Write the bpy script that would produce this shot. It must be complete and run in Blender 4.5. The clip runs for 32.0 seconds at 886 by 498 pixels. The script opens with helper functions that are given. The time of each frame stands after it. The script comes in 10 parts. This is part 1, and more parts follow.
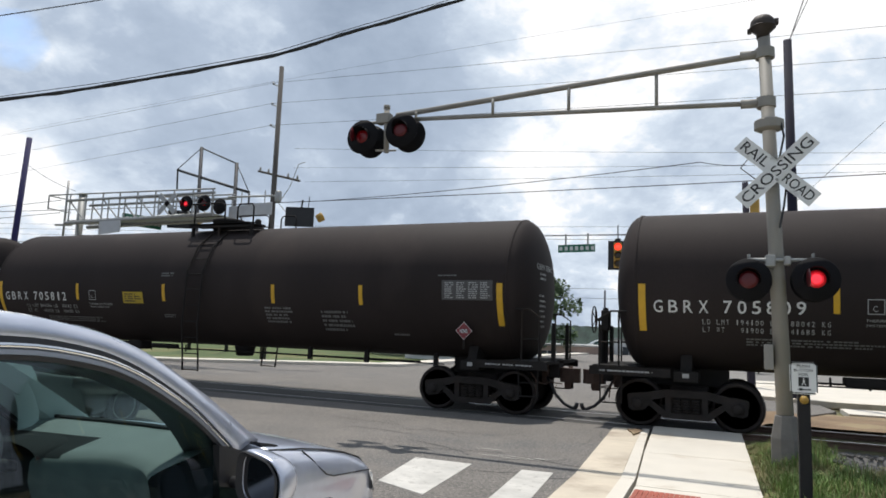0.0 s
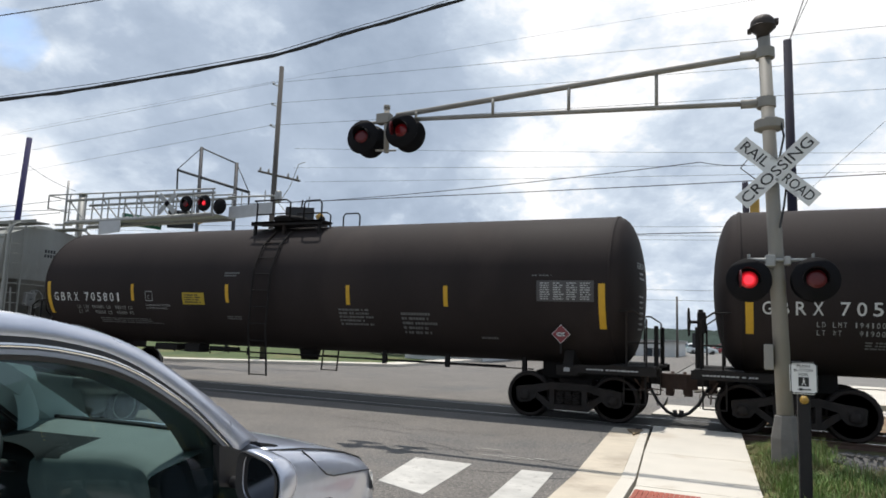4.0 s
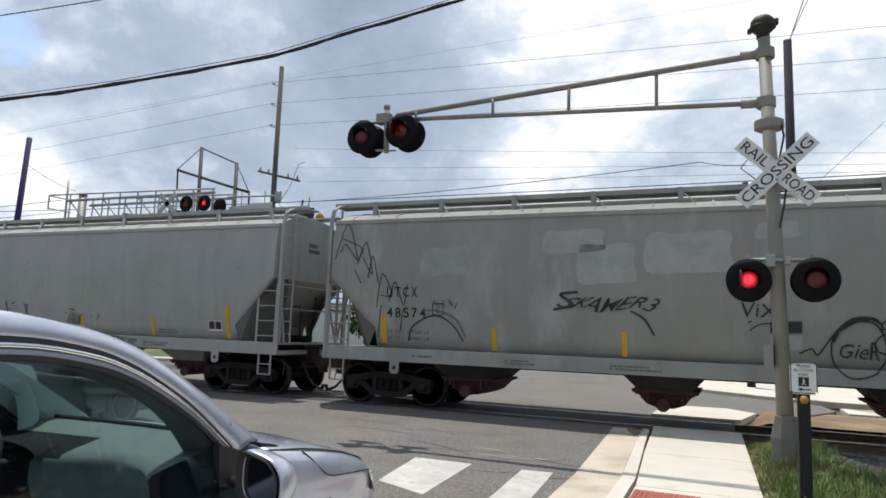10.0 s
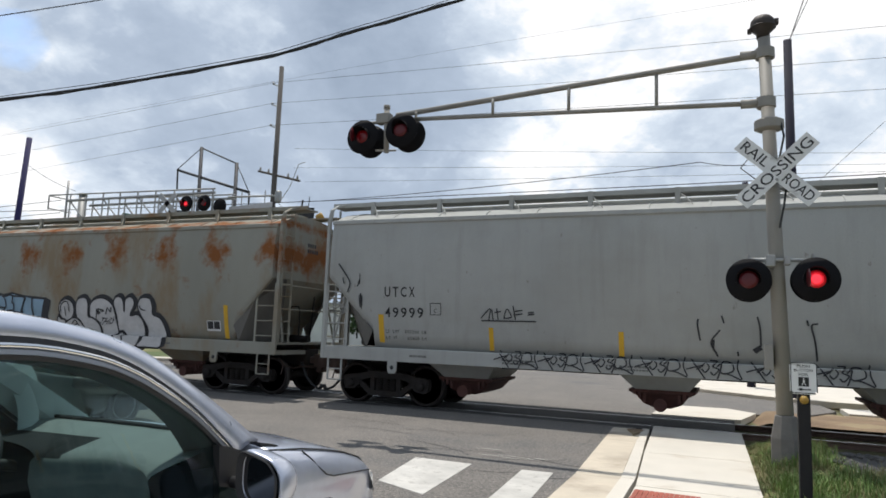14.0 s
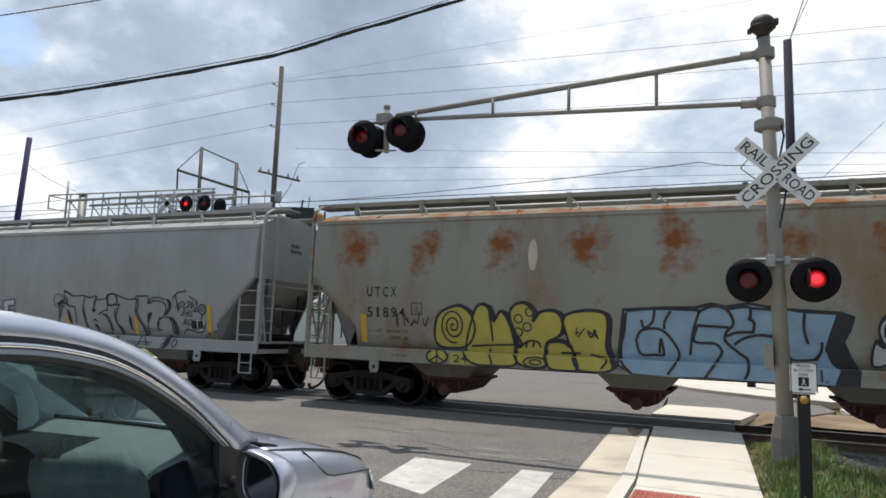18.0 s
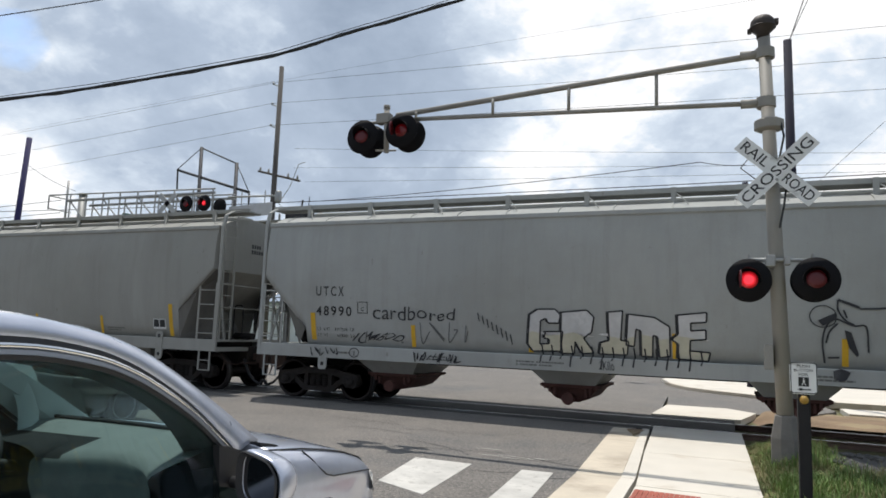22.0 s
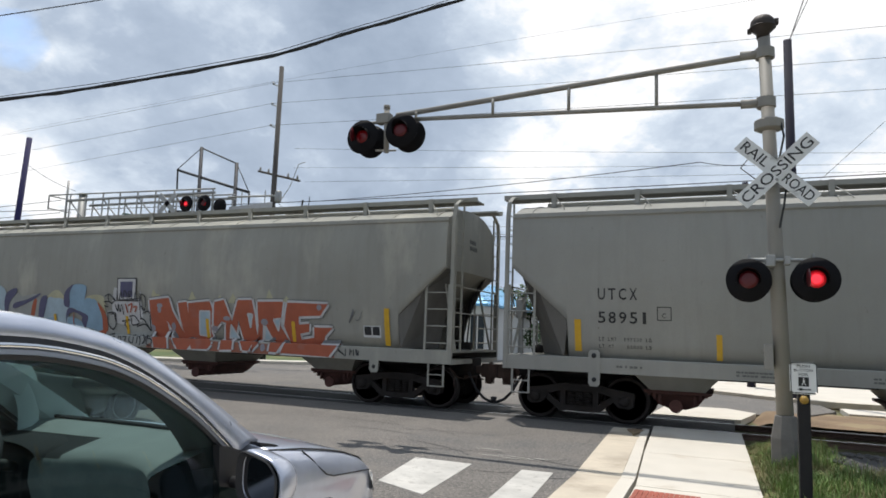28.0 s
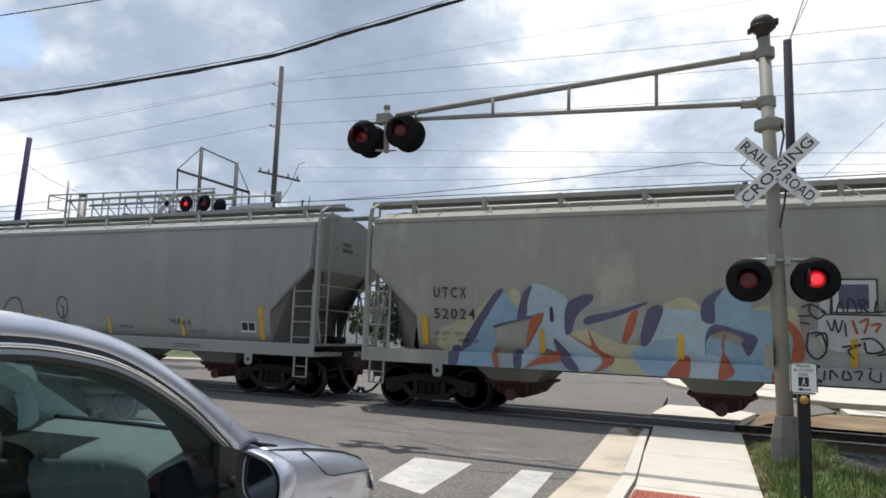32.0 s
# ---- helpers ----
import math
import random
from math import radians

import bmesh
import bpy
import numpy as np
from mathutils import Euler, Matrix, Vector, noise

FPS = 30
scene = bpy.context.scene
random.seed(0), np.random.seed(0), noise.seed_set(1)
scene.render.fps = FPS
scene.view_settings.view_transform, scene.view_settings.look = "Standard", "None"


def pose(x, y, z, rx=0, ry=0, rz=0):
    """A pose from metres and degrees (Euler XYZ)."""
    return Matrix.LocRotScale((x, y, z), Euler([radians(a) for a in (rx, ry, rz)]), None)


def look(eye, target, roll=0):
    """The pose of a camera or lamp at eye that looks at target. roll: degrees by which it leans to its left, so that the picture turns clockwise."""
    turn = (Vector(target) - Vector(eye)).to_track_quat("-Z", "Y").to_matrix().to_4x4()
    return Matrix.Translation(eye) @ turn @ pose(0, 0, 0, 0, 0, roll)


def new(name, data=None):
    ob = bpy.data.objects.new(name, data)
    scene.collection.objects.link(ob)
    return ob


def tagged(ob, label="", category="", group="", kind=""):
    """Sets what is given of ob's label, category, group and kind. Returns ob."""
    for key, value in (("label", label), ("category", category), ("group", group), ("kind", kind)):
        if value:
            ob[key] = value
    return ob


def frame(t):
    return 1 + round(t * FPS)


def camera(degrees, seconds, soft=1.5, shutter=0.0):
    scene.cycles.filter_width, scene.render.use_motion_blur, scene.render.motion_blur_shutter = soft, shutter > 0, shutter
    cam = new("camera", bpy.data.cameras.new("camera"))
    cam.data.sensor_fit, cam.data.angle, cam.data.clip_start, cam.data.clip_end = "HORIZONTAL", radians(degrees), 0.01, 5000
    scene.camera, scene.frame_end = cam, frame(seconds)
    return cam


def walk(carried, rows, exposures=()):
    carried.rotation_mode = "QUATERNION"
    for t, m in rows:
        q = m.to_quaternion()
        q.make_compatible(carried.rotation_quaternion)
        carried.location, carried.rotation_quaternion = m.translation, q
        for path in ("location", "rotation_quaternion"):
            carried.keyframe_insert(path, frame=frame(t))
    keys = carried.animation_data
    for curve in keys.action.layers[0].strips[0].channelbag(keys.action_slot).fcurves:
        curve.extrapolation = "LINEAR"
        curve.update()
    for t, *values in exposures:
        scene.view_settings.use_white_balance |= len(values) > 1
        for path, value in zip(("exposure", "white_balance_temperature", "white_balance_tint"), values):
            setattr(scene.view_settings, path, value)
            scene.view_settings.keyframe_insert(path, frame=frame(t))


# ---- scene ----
cam = camera(66.66, 32.0, soft=1.7)
EYE = Vector((0.0, -14.81, 1.645))
YAW, PITCH, ROLL = radians(-23.45), radians(7.15), 2.085
AIM = EYE + 10 * Vector((math.sin(YAW) * math.cos(PITCH), math.cos(YAW) * math.cos(PITCH), math.sin(PITCH)))
walk(cam, [(0.0, look(EYE, AIM, ROLL)), (32.0, look(EYE, AIM, ROLL))], [(0.0, 0.0), (32.0, 0.0)])


# small unsteadiness of the train's run near the end
UNEVEN = [(0.0, 0.0), (26.0, 0.0), (27.5, -0.07), (28.5, 0.0), (29.5, 0.06), (30.2, 0.09), (30.5, -0.02), (32.0, -0.03)]


def train_at(t):
    """How far the train has rolled along the track at t seconds."""
    u = t - 16.0
    v = u / 10.0
    uneven = 0.0
    for (a, p), (c, q) in zip(UNEVEN, UNEVEN[1:]):
        if a <= t <= c:
            uneven = p + (q - p) * (t - a) / (c - a)
    return uneven + 4.9475 * u - 1.9527 * v ** 2 - 1.1641 * v ** 3 + 0.0948 * v ** 4 + 0.1876 * v ** 5


# ---- light ----
TO_SUN = Vector((-0.9, 1.3, 5.17)).normalized()
sun_data = bpy.data.lights.new("sun", "SUN")
sun_data.energy, sun_data.angle, sun_data.color = 4.0, radians(0.6), (1.0, 0.96, 0.9)
sun = new("sun", sun_data)
sun.matrix_world = look(TO_SUN * 60, (0, 0, 0))


def make_world():
    w = bpy.data.worlds.new("sky")
    w.use_nodes = True
    scene.world = w
    n, l = w.node_tree.nodes, w.node_tree.links
    bg = n["Background"]
    sky = n.new("ShaderNodeTexSky")
    sky.sky_type, sky.sun_disc = "NISHITA", False
    sky.sun_elevation, sky.sun_rotation = math.asin(TO_SUN.z), math.atan2(TO_SUN.x, TO_SUN.y)
    co = n.new("ShaderNodeTexCoord")
    # flatten the direction onto a cloud deck
    sep = n.new("ShaderNodeSeparateXYZ")
    l.new(co.outputs["Generated"], sep.inputs[0])
    hz = n.new("ShaderNodeMath"); hz.operation = "ADD"; hz.inputs[1].default_value = 0.55
    l.new(sep.outputs["Z"], hz.inputs[0])
    hz2 = n.new("ShaderNodeMath"); hz2.operation = "MAXIMUM"; hz2.inputs[1].default_value = 0.3
    l.new(hz.outputs[0], hz2.inputs[0])
    deck = n.new("ShaderNodeVectorMath"); deck.operation = "DIVIDE"
    comb = n.new("ShaderNodeCombineXYZ")
    for i in range(3):
        l.new(hz2.outputs[0], comb.inputs[i])
    l.new(co.outputs["Generated"], deck.inputs[0])
    l.new(comb.outputs[0], deck.inputs[1])

    def noise_at(scale, detail, shift, rough=0.55, distort=0.3):
        m = n.new("ShaderNodeMapping")
        m.inputs["Location"].default_value = shift
        t = n.new("ShaderNodeTexNoise")
        t.inputs["Scale"].default_value, t.inputs["Detail"].default_value = scale, detail
        t.inputs["Roughness"].default_value, t.inputs["Distortion"].default_value = rough, distort
        l.new(deck.outputs[0], m.inputs[0])
        l.new(m.outputs[0], t.inputs["Vector"])
        return t.outputs["Fac"]

    def ramp(src, stops):
        r = n.new("ShaderNodeValToRGB")
        while len(r.color_ramp.elements) < len(stops):
            r.color_ramp.elements.new(0.5)
        for e, (p, c) in zip(r.color_ramp.elements, stops):
            e.position, e.color = p, (*c, 1)
        l.new(src, r.inputs[0])
        return r.outputs[0]

    def near(px, lo, hi, amount):
        """How close the way is to one direction, eased."""
        d = n.new("ShaderNodeVectorMath"); d.operation = "DOT_PRODUCT"
        d.inputs[1].default_value = px
        nm = n.new("ShaderNodeVectorMath"); nm.operation = "NORMALIZE"
        l.new(co.outputs["Generated"], nm.inputs[0])
        l.new(nm.outputs[0], d.inputs[0])
        r = n.new("ShaderNodeMapRange"); r.interpolation_type = "SMOOTHSTEP"
        r.inputs["From Min"].default_value, r.inputs["From Max"].default_value, r.inputs["To Max"].default_value = math.cos(radians(lo)), math.cos(radians(hi)), amount
        l.new(d.outputs["Value"], r.inputs[0])
        return r.outputs[0]

    def add(*srcs):
        out = srcs[0]
        for q in srcs[1:]:
            m = n.new("ShaderNodeMath")
            l.new(out, m.inputs[0]); l.new(q, m.inputs[1])
            out = m.outputs[0]
        return out

    def billow(scale, shift, amount):
        """Heaped cloud heads: soft cells within cells, their borders stirred by a noise."""
        m = n.new("ShaderNodeMapping")
        m.inputs["Location"].default_value = shift
        l.new(deck.outputs[0], m.inputs[0])
        stir = n.new("ShaderNodeTexNoise")
        stir.inputs["Scale"].default_value, stir.inputs["Detail"].default_value = 5.0, 6.0
        l.new(m.outputs[0], stir.inputs["Vector"])
        sc = n.new("ShaderNodeVectorMath"); sc.operation = "SCALE"; sc.inputs["Scale"].default_value = 0.22
        l.new(stir.outputs["Color"], sc.inputs[0])
        ad = n.new("ShaderNodeVectorMath")
        l.new(m.outputs[0], ad.inputs[0]); l.new(sc.outputs[0], ad.inputs[1])
        v = n.new("ShaderNodeTexVoronoi")
        v.feature, v.normalize = "SMOOTH_F1", True
        v.inputs["Scale"].default_value, v.inputs["Detail"].default_value, v.inputs["Roughness"].default_value = scale, 4.0, 0.55
        v.inputs["Smoothness"].default_value = 0.6
        l.new(ad.outputs[0], v.inputs["Vector"])
        r = n.new("ShaderNodeMapRange")
        r.inputs["From Min"].default_value, r.inputs["From Max"].default_value = 0.04, 0.26
        r.inputs["To Min"].default_value, r.inputs["To Max"].default_value = amount, -amount
        l.new(v.outputs["Distance"], r.inputs[0])
        return r.outputs[0]

    # the deck is thin and bright to the right, broken to the left, heavy between
    form = add(noise_at(2.3, 12, CLOUD_SHIFT, 0.6, 0.15), billow(5.5, (1.3, 0.4, 2.1), 0.08), billow(13.0, (0.3, 2.4, 1.1), 0.03), near(BRIGHT_WAY, 29, 5, 0.21), near(BROKEN_WAY, 26, 4, 0.17), near(HEAVY_WAY, 22, 6, -0.06))
    shade = ramp(form, [(0.25, (0.30, 0.37, 0.48)), (0.44, (0.43, 0.51, 0.63)), (0.55, (0.66, 0.74, 0.84)), (0.62, (0.98, 0.98, 0.99))])
    gap = add(near(BLUE_WAY, 3.6, 0.5, 0.33), noise_at(3.4, 8, (3.1, 1.7, 0.4)))
    cover = ramp(gap, [(0.68, (1, 1, 1)), (0.84, (0, 0, 0))])
    gain = n.new("ShaderNodeVectorMath"); gain.operation = "SCALE"; gain.inputs["Scale"].default_value = CLOUD_GAIN
    l.new(shade, gain.inputs[0])
    mix = n.new("ShaderNodeMix"); mix.data_type = "RGBA"
    l.new(cover, mix.inputs["Factor"])
    clear = n.new("ShaderNodeVectorMath"); clear.operation = "SCALE"; clear.inputs["Scale"].default_value = 2.1
    l.new(sky.outputs[0], clear.inputs[0])
    l.new(clear.outputs[0], mix.inputs["A"])
    l.new(gain.outputs[0], mix.inputs["B"])
    l.new(mix.outputs["Result"], bg.inputs["Color"])
    bg.inputs["Strength"].default_value = 0.1


CLOUD_SHIFT, CLOUD_GAIN = (0.0, 0.0, 0.0), 11.0
BRIGHT_WAY, BROKEN_WAY, HEAVY_WAY, BLUE_WAY = (0.070, 0.920, 0.385), (-0.793, 0.544, 0.276), (-0.547, 0.788, 0.284), (-0.792, 0.506, 0.341)
make_world()

# ---- materials ----
MATS = {}


def mat(name, base, rough=0.6, metal=0.0, vary=0.25, scale=3.0, fine=40.0, bump=0.15, stain=None, stain_amount=0.0, stain_scale=0.8, streak=False, spec=0.5, coat=0.0):
    """A surface with a broad and a fine variation, fine relief, and stains of a second colour."""
    if name in MATS:
        return MATS[name]
    m = bpy.data.materials.new(name)
    m.use_nodes = True
    n, l = m.node_tree.nodes, m.node_tree.links
    b = n["Principled BSDF"]
    b.inputs["Metallic"].default_value = metal
    b.inputs["Specular IOR Level"].default_value = spec
    b.inputs["Coat Weight"].default_value = coat
    co = n.new("ShaderNodeTexCoord")

    def tex(sc, detail, stretch=(1, 1, 1), shift=(0, 0, 0)):
        mp = n.new("ShaderNodeMapping")
        mp.inputs["Scale"].default_value, mp.inputs["Location"].default_value = stretch, shift
        t = n.new("ShaderNodeTexNoise")
        t.inputs["Scale"].default_value, t.inputs["Detail"].default_value, t.inputs["Roughness"].default_value = sc, detail, 0.6
        l.new(co.outputs["Object"], mp.inputs[0])
        l.new(mp.outputs[0], t.inputs["Vector"])
        return t.outputs["Fac"]

    def mixer(fac, a, c):
        x = n.new("ShaderNodeMix"); x.data_type = "RGBA"
        l.new(fac, x.inputs["Factor"])
        for key, v in (("A", a), ("B", c)):
            if isinstance(v, tuple):
                x.inputs[key].default_value = (*v, 1)
            else:
                l.new(v, x.inputs[key])
        return x.outputs["Result"]

    def grade(src, lo, hi, top=1.0):
        r = n.new("ShaderNodeMapRange")
        r.inputs["From Min"].default_value, r.inputs["From Max"].default_value, r.inputs["To Max"].default_value = lo, hi, top
        l.new(src, r.inputs[0])
        return r.outputs[0]

    lo, hi = tuple(c * (1 - vary) for c in base), tuple(min(1, c * (1 + vary)) for c in base)
    broad = tex(scale, 6, (1, 1, 0.25) if streak else (1, 1, 1))
    grain = tex(fine, 3)
    col = mixer(grade(broad, 0.3, 0.7), lo, hi)
    col = mixer(grade(grain, 0.35, 0.75, 0.5), col, tuple(c * (1 - 0.6 * vary) for c in base))
    if stain:
        st = tex(stain_scale, 8, (1, 1, 0.4) if streak else (1, 1, 1), (5, 3, 1))
        col = mixer(grade(st, 0.62 - 0.3 * stain_amount, 0.72 - 0.2 * stain_amount), col, stain)
    l.new(col, b.inputs["Base Color"])
    ro = n.new("ShaderNodeMapRange")
    ro.inputs["To Min"].default_value, ro.inputs["To Max"].default_value = max(0.02, rough - 0.1), min(1, rough + 0.12)
    l.new(broad, ro.inputs[0])
    l.new(ro.outputs[0], b.inputs["Roughness"])
    if bump:
        bp = n.new("ShaderNodeBump")
        bp.inputs["Strength"].default_value, bp.inputs["Distance"].default_value = bump, 0.01
        l.new(grain, bp.inputs["Height"])
        l.new(bp.outputs[0], b.inputs["Normal"])
    MATS[name] = m
    return m


def glow(name, color, strength, base=(0.3, 0.01, 0.01)):
    m = bpy.data.materials.new(name)
    m.use_nodes = True
    b = m.node_tree.nodes["Principled BSDF"]
    b.inputs["Base Color"].default_value, b.inputs["Emission Color"].default_value = (*base, 1), (*color, 1)
    b.inputs["Emission Strength"].default_value, b.inputs["Roughness"].default_value = strength, 0.25
    return m


def glass(name, tint, clear=0.75, rough=0.02, ior=1.5):
    m = bpy.data.materials.new(name)
    m.use_nodes = True
    n, l = m.node_tree.nodes, m.node_tree.links
    n.remove(n["Principled BSDF"])
    tr, gl, mx, lw = n.new("ShaderNodeBsdfTransparent"), n.new("ShaderNodeBsdfGlossy"), n.new("ShaderNodeMixShader"), n.new("ShaderNodeLayerWeight")
    tr.inputs[0].default_value = (*[c * clear for c in tint], 1)
    gl.inputs["Roughness"].default_value = rough
    lw.inputs["Blend"].default_value = 0.5
    # a pane mirrors more the flatter it is met
    head_on = ((ior - 1) / (ior + 1)) ** 2
    power, gain = n.new("ShaderNodeMath"), n.new("ShaderNodeMath")
    power.operation, gain.operation = "POWER", "MULTIPLY_ADD"
    power.inputs[1].default_value, gain.inputs[1].default_value, gain.inputs[2].default_value = 5.0, 1 - head_on, head_on
    l.new(lw.outputs["Facing"], power.inputs[0]); l.new(power.outputs[0], gain.inputs[0])
    l.new(gain.outputs[0], mx.inputs[0]); l.new(tr.outputs[0], mx.inputs[1]); l.new(gl.outputs[0], mx.inputs[2])
    l.new(mx.outputs[0], n["Material Output"].inputs[0])
    return m


ASPHALT = mat("asphalt", (0.140, 0.129, 0.117), 0.9, vary=0.26, scale=0.5, fine=95, bump=0.6, stain=(0.10, 0.10, 0.10), stain_amount=0.25, stain_scale=0.35)


def speckle(m):
    """Pale and dark chips of stone showing in the worn binder."""
    n, l = m.node_tree.nodes, m.node_tree.links
    b = n["Principled BSDF"]
    co = n.new("ShaderNodeTexCoord")
    for sc, lo, hi, top, c in ((24.0, 0.50, 0.62, 0.8, (0.30, 0.268, 0.235)), (31.0, 0.51, 0.64, 0.9, (0.045, 0.042, 0.038)), (1.1, 0.50, 0.72, 0.35, (0.24, 0.215, 0.185))):
        was = b.inputs["Base Color"].links[0].from_socket
        t = n.new("ShaderNodeTexNoise")
        mp = n.new("ShaderNodeMapping")
        mp.inputs["Location"].default_value = (sc, 2.0 * sc, 0)
        t.inputs["Scale"].default_value, t.inputs["Detail"].default_value, t.inputs["Roughness"].default_value = sc, 4, 0.7
        l.new(co.outputs["Object"], mp.inputs[0])
        l.new(mp.outputs[0], t.inputs["Vector"])
        r = n.new("ShaderNodeMapRange")
        r.inputs["From Min"].default_value, r.inputs["From Max"].default_value, r.inputs["To Max"].default_value = lo, hi, top
        l.new(t.outputs["Fac"], r.inputs[0])
        x = n.new("ShaderNodeMix"); x.data_type = "RGBA"
        x.inputs["B"].default_value = (*c, 1)
        l.new(r.outputs[0], x.inputs["Factor"])
        l.new(was, x.inputs["A"])
        l.new(x.outputs["Result"], b.inputs["Base Color"])


speckle(ASPHALT)
CONCRETE = mat("concrete", (0.60, 0.555, 0.48), 0.85, vary=0.1, scale=0.8, fine=60, bump=0.25, stain=(0.5, 0.44, 0.36), stain_amount=0.2, stain_scale=0.9)
KERB = mat("kerb_concrete", (0.55, 0.48, 0.38), 0.9, vary=0.15, scale=1.2, fine=50, bump=0.3, stain=(0.38, 0.32, 0.25), stain_amount=0.3)
PAINT_LINE = mat("road_paint", (0.52, 0.50, 0.46), 0.85, vary=0.25, scale=2, fine=70, stain=(0.34, 0.32, 0.29), stain_amount=0.2, stain_scale=9)
BRICK = mat("brick_red_paver", (0.33, 0.09, 0.06), 0.85, vary=0.2, scale=4)
GRASS_SOIL = mat("grass_soil", (0.11, 0.105, 0.045), 1.0, vary=0.4, scale=0.5, fine=25, bump=0.6, stain=(0.2, 0.16, 0.09), stain_amount=0.3, stain_scale=0.25)
GRASS = mat("grass_blade", (0.125, 0.20, 0.045), 0.7, vary=0.45, scale=2.0, fine=10, bump=0, stain=(0.3, 0.27, 0.11), stain_amount=0.25, stain_scale=1.5)
DRY_GRASS = mat("dry_grass_blade", (0.25, 0.22, 0.10), 0.8, vary=0.35, scale=2.0, fine=10, bump=0)
DRY = mat("dry_earth", (0.20, 0.135, 0.08), 1.0, vary=0.25, scale=1.5, fine=30, bump=0.7, stain=(0.27, 0.21, 0.12), stain_amount=0.35)
GRAVEL = mat("ballast_stone", (0.12, 0.115, 0.11), 0.95, vary=0.4, scale=6, fine=60, bump=0.4)
RAIL_RUST = mat("rail_rust", (0.10, 0.06, 0.045), 0.8, vary=0.3, scale=4)
RAIL_TOP = mat("rail_top", (0.45, 0.44, 0.43), 0.3, 1.0, vary=0.1, bump=0)
GALV = mat("galvanised_steel", (0.34, 0.34, 0.325), 0.5, 0.55, vary=0.15, scale=5, fine=60, bump=0.05)
MAST = mat("mast_paint", (0.27, 0.255, 0.225), 0.65, 0.1, vary=0.15, scale=2.5, streak=True, bump=0.1, stain=(0.25, 0.21, 0.16), stain_amount=0.15)
BLACK = mat("black_paint", (0.018, 0.018, 0.020), 0.55, vary=0.3, scale=5, bump=0.05)
LAMP_BACK = mat("lamp_back_black", (0.007, 0.0065, 0.008), 0.75, spec=0.2, vary=0.2, scale=5, bump=0.02)
WHITE_SIGN = mat("white_sign", (0.72, 0.72, 0.70), 0.45, vary=0.08, scale=6, bump=0, stain=(0.4, 0.39, 0.36), stain_amount=0.15, stain_scale=4)
INK = mat("sign_black", (0.015, 0.015, 0.015), 0.6, vary=0.1, bump=0)
POLE_WOOD = mat("pole_wood", (0.098, 0.088, 0.080), 0.9, vary=0.3, scale=3, streak=True, bump=0.3)
POLE_DARK = mat("pole_dark", (0.010, 0.009, 0.024), 0.9, vary=0.3, scale=3, bump=0.1)
WIRE = mat("wire_black", (0.02, 0.02, 0.02), 0.7, vary=0.2, bump=0)
GREEN_SIGN = mat("green_sign", (0.01, 0.13, 0.07), 0.45, vary=0.1, bump=0)
SIGNAL_YELLOW = mat("signal_yellow", (0.45, 0.27, 0.05), 0.5, vary=0.15, bump=0)
TANK = mat("tank_black", (0.030, 0.0235, 0.022), 0.72, spec=0.14, vary=0.25, scale=0.6, fine=30, bump=0.03, stain=(0.040, 0.031, 0.028), stain_amount=0.25, stain_scale=0.5, streak=True)
FRAME_BLACK = mat("frame_black", (0.022, 0.020, 0.019), 0.85, spec=0.15, vary=0.3, scale=3, bump=0.1, stain=(0.03, 0.023, 0.019), stain_amount=0.2)
TRUCK = mat("truck_steel", (0.030, 0.026, 0.024), 0.9, spec=0.2, vary=0.35, scale=4, bump=0.2, stain=(0.03, 0.023, 0.019), stain_amount=0.25, stain_scale=2)
WHEEL = mat("wheel_steel", (0.028, 0.022, 0.020), 0.75, 0.0, spec=0.25, vary=0.3, scale=4, bump=0.05)
TREAD = mat("wheel_tread", (0.09, 0.085, 0.08), 0.5, 0.8, vary=0.1, bump=0)
RUST_RED = mat("gate_rust_red", (0.085, 0.035, 0.028), 0.85, vary=0.35, scale=4, bump=0.2)
COUPLER = mat("coupler_rust", (0.060, 0.036, 0.027), 0.85, vary=0.35, scale=5, bump=0.2)
STRIPE = mat("reflective_yellow", (0.62, 0.36, 0.02), 0.5, vary=0.1, scale=6, bump=0)
LETTER_W = mat("lettering_white", (0.62, 0.62, 0.6), 0.6, vary=0.12, scale=9, bump=0)
LETTER_G = mat("lettering_faded", (0.14, 0.14, 0.135), 0.6, vary=0.12, scale=9, bump=0)
LETTER_M = mat("lettering_worn", (0.36, 0.36, 0.35), 0.6, vary=0.15, scale=9, bump=0)
LETTER_K = mat("lettering_black", (0.02, 0.02, 0.022), 0.6, vary=0.12, scale=9, bump=0)
LAMP_ON = glow("lamp_lit_red", (1.0, 0.04, 0.065), 1.25)
LAMP_MID = glow("lamp_lit_red_outer", (1.0, 0.02, 0.04), 0.62)
LAMP_RIM = glow("lamp_lit_red_rim", (1.0, 0.015, 0.03), 0.20)
LAMP_DIM = glow("lamp_dim_red", (1.0, 0.02, 0.03), 0.03, (0.05, 0.004, 0.005))
LAMP_OFF = mat("lamp_dark_red", (0.10, 0.006, 0.010), 0.4, vary=0.2, bump=0)

# ---- mesh helpers ----


def part(name, bm, material, parent=None, label="", smooth=False):
    """Links a bmesh as one mesh object under a thing or a part."""
    me = bpy.data.meshes.new(name)
    if smooth:
        for f in bm.faces:
            f.smooth = True
    bm.normal_update()
    bm.to_mesh(me)
    bm.free()
    for x in (material if isinstance(material, (list, tuple)) else [material]):
        me.materials.append(x)
    ob = new(name, me)
    if parent:
        ob.parent = parent
    if label:
        ob["label"] = label
    return ob


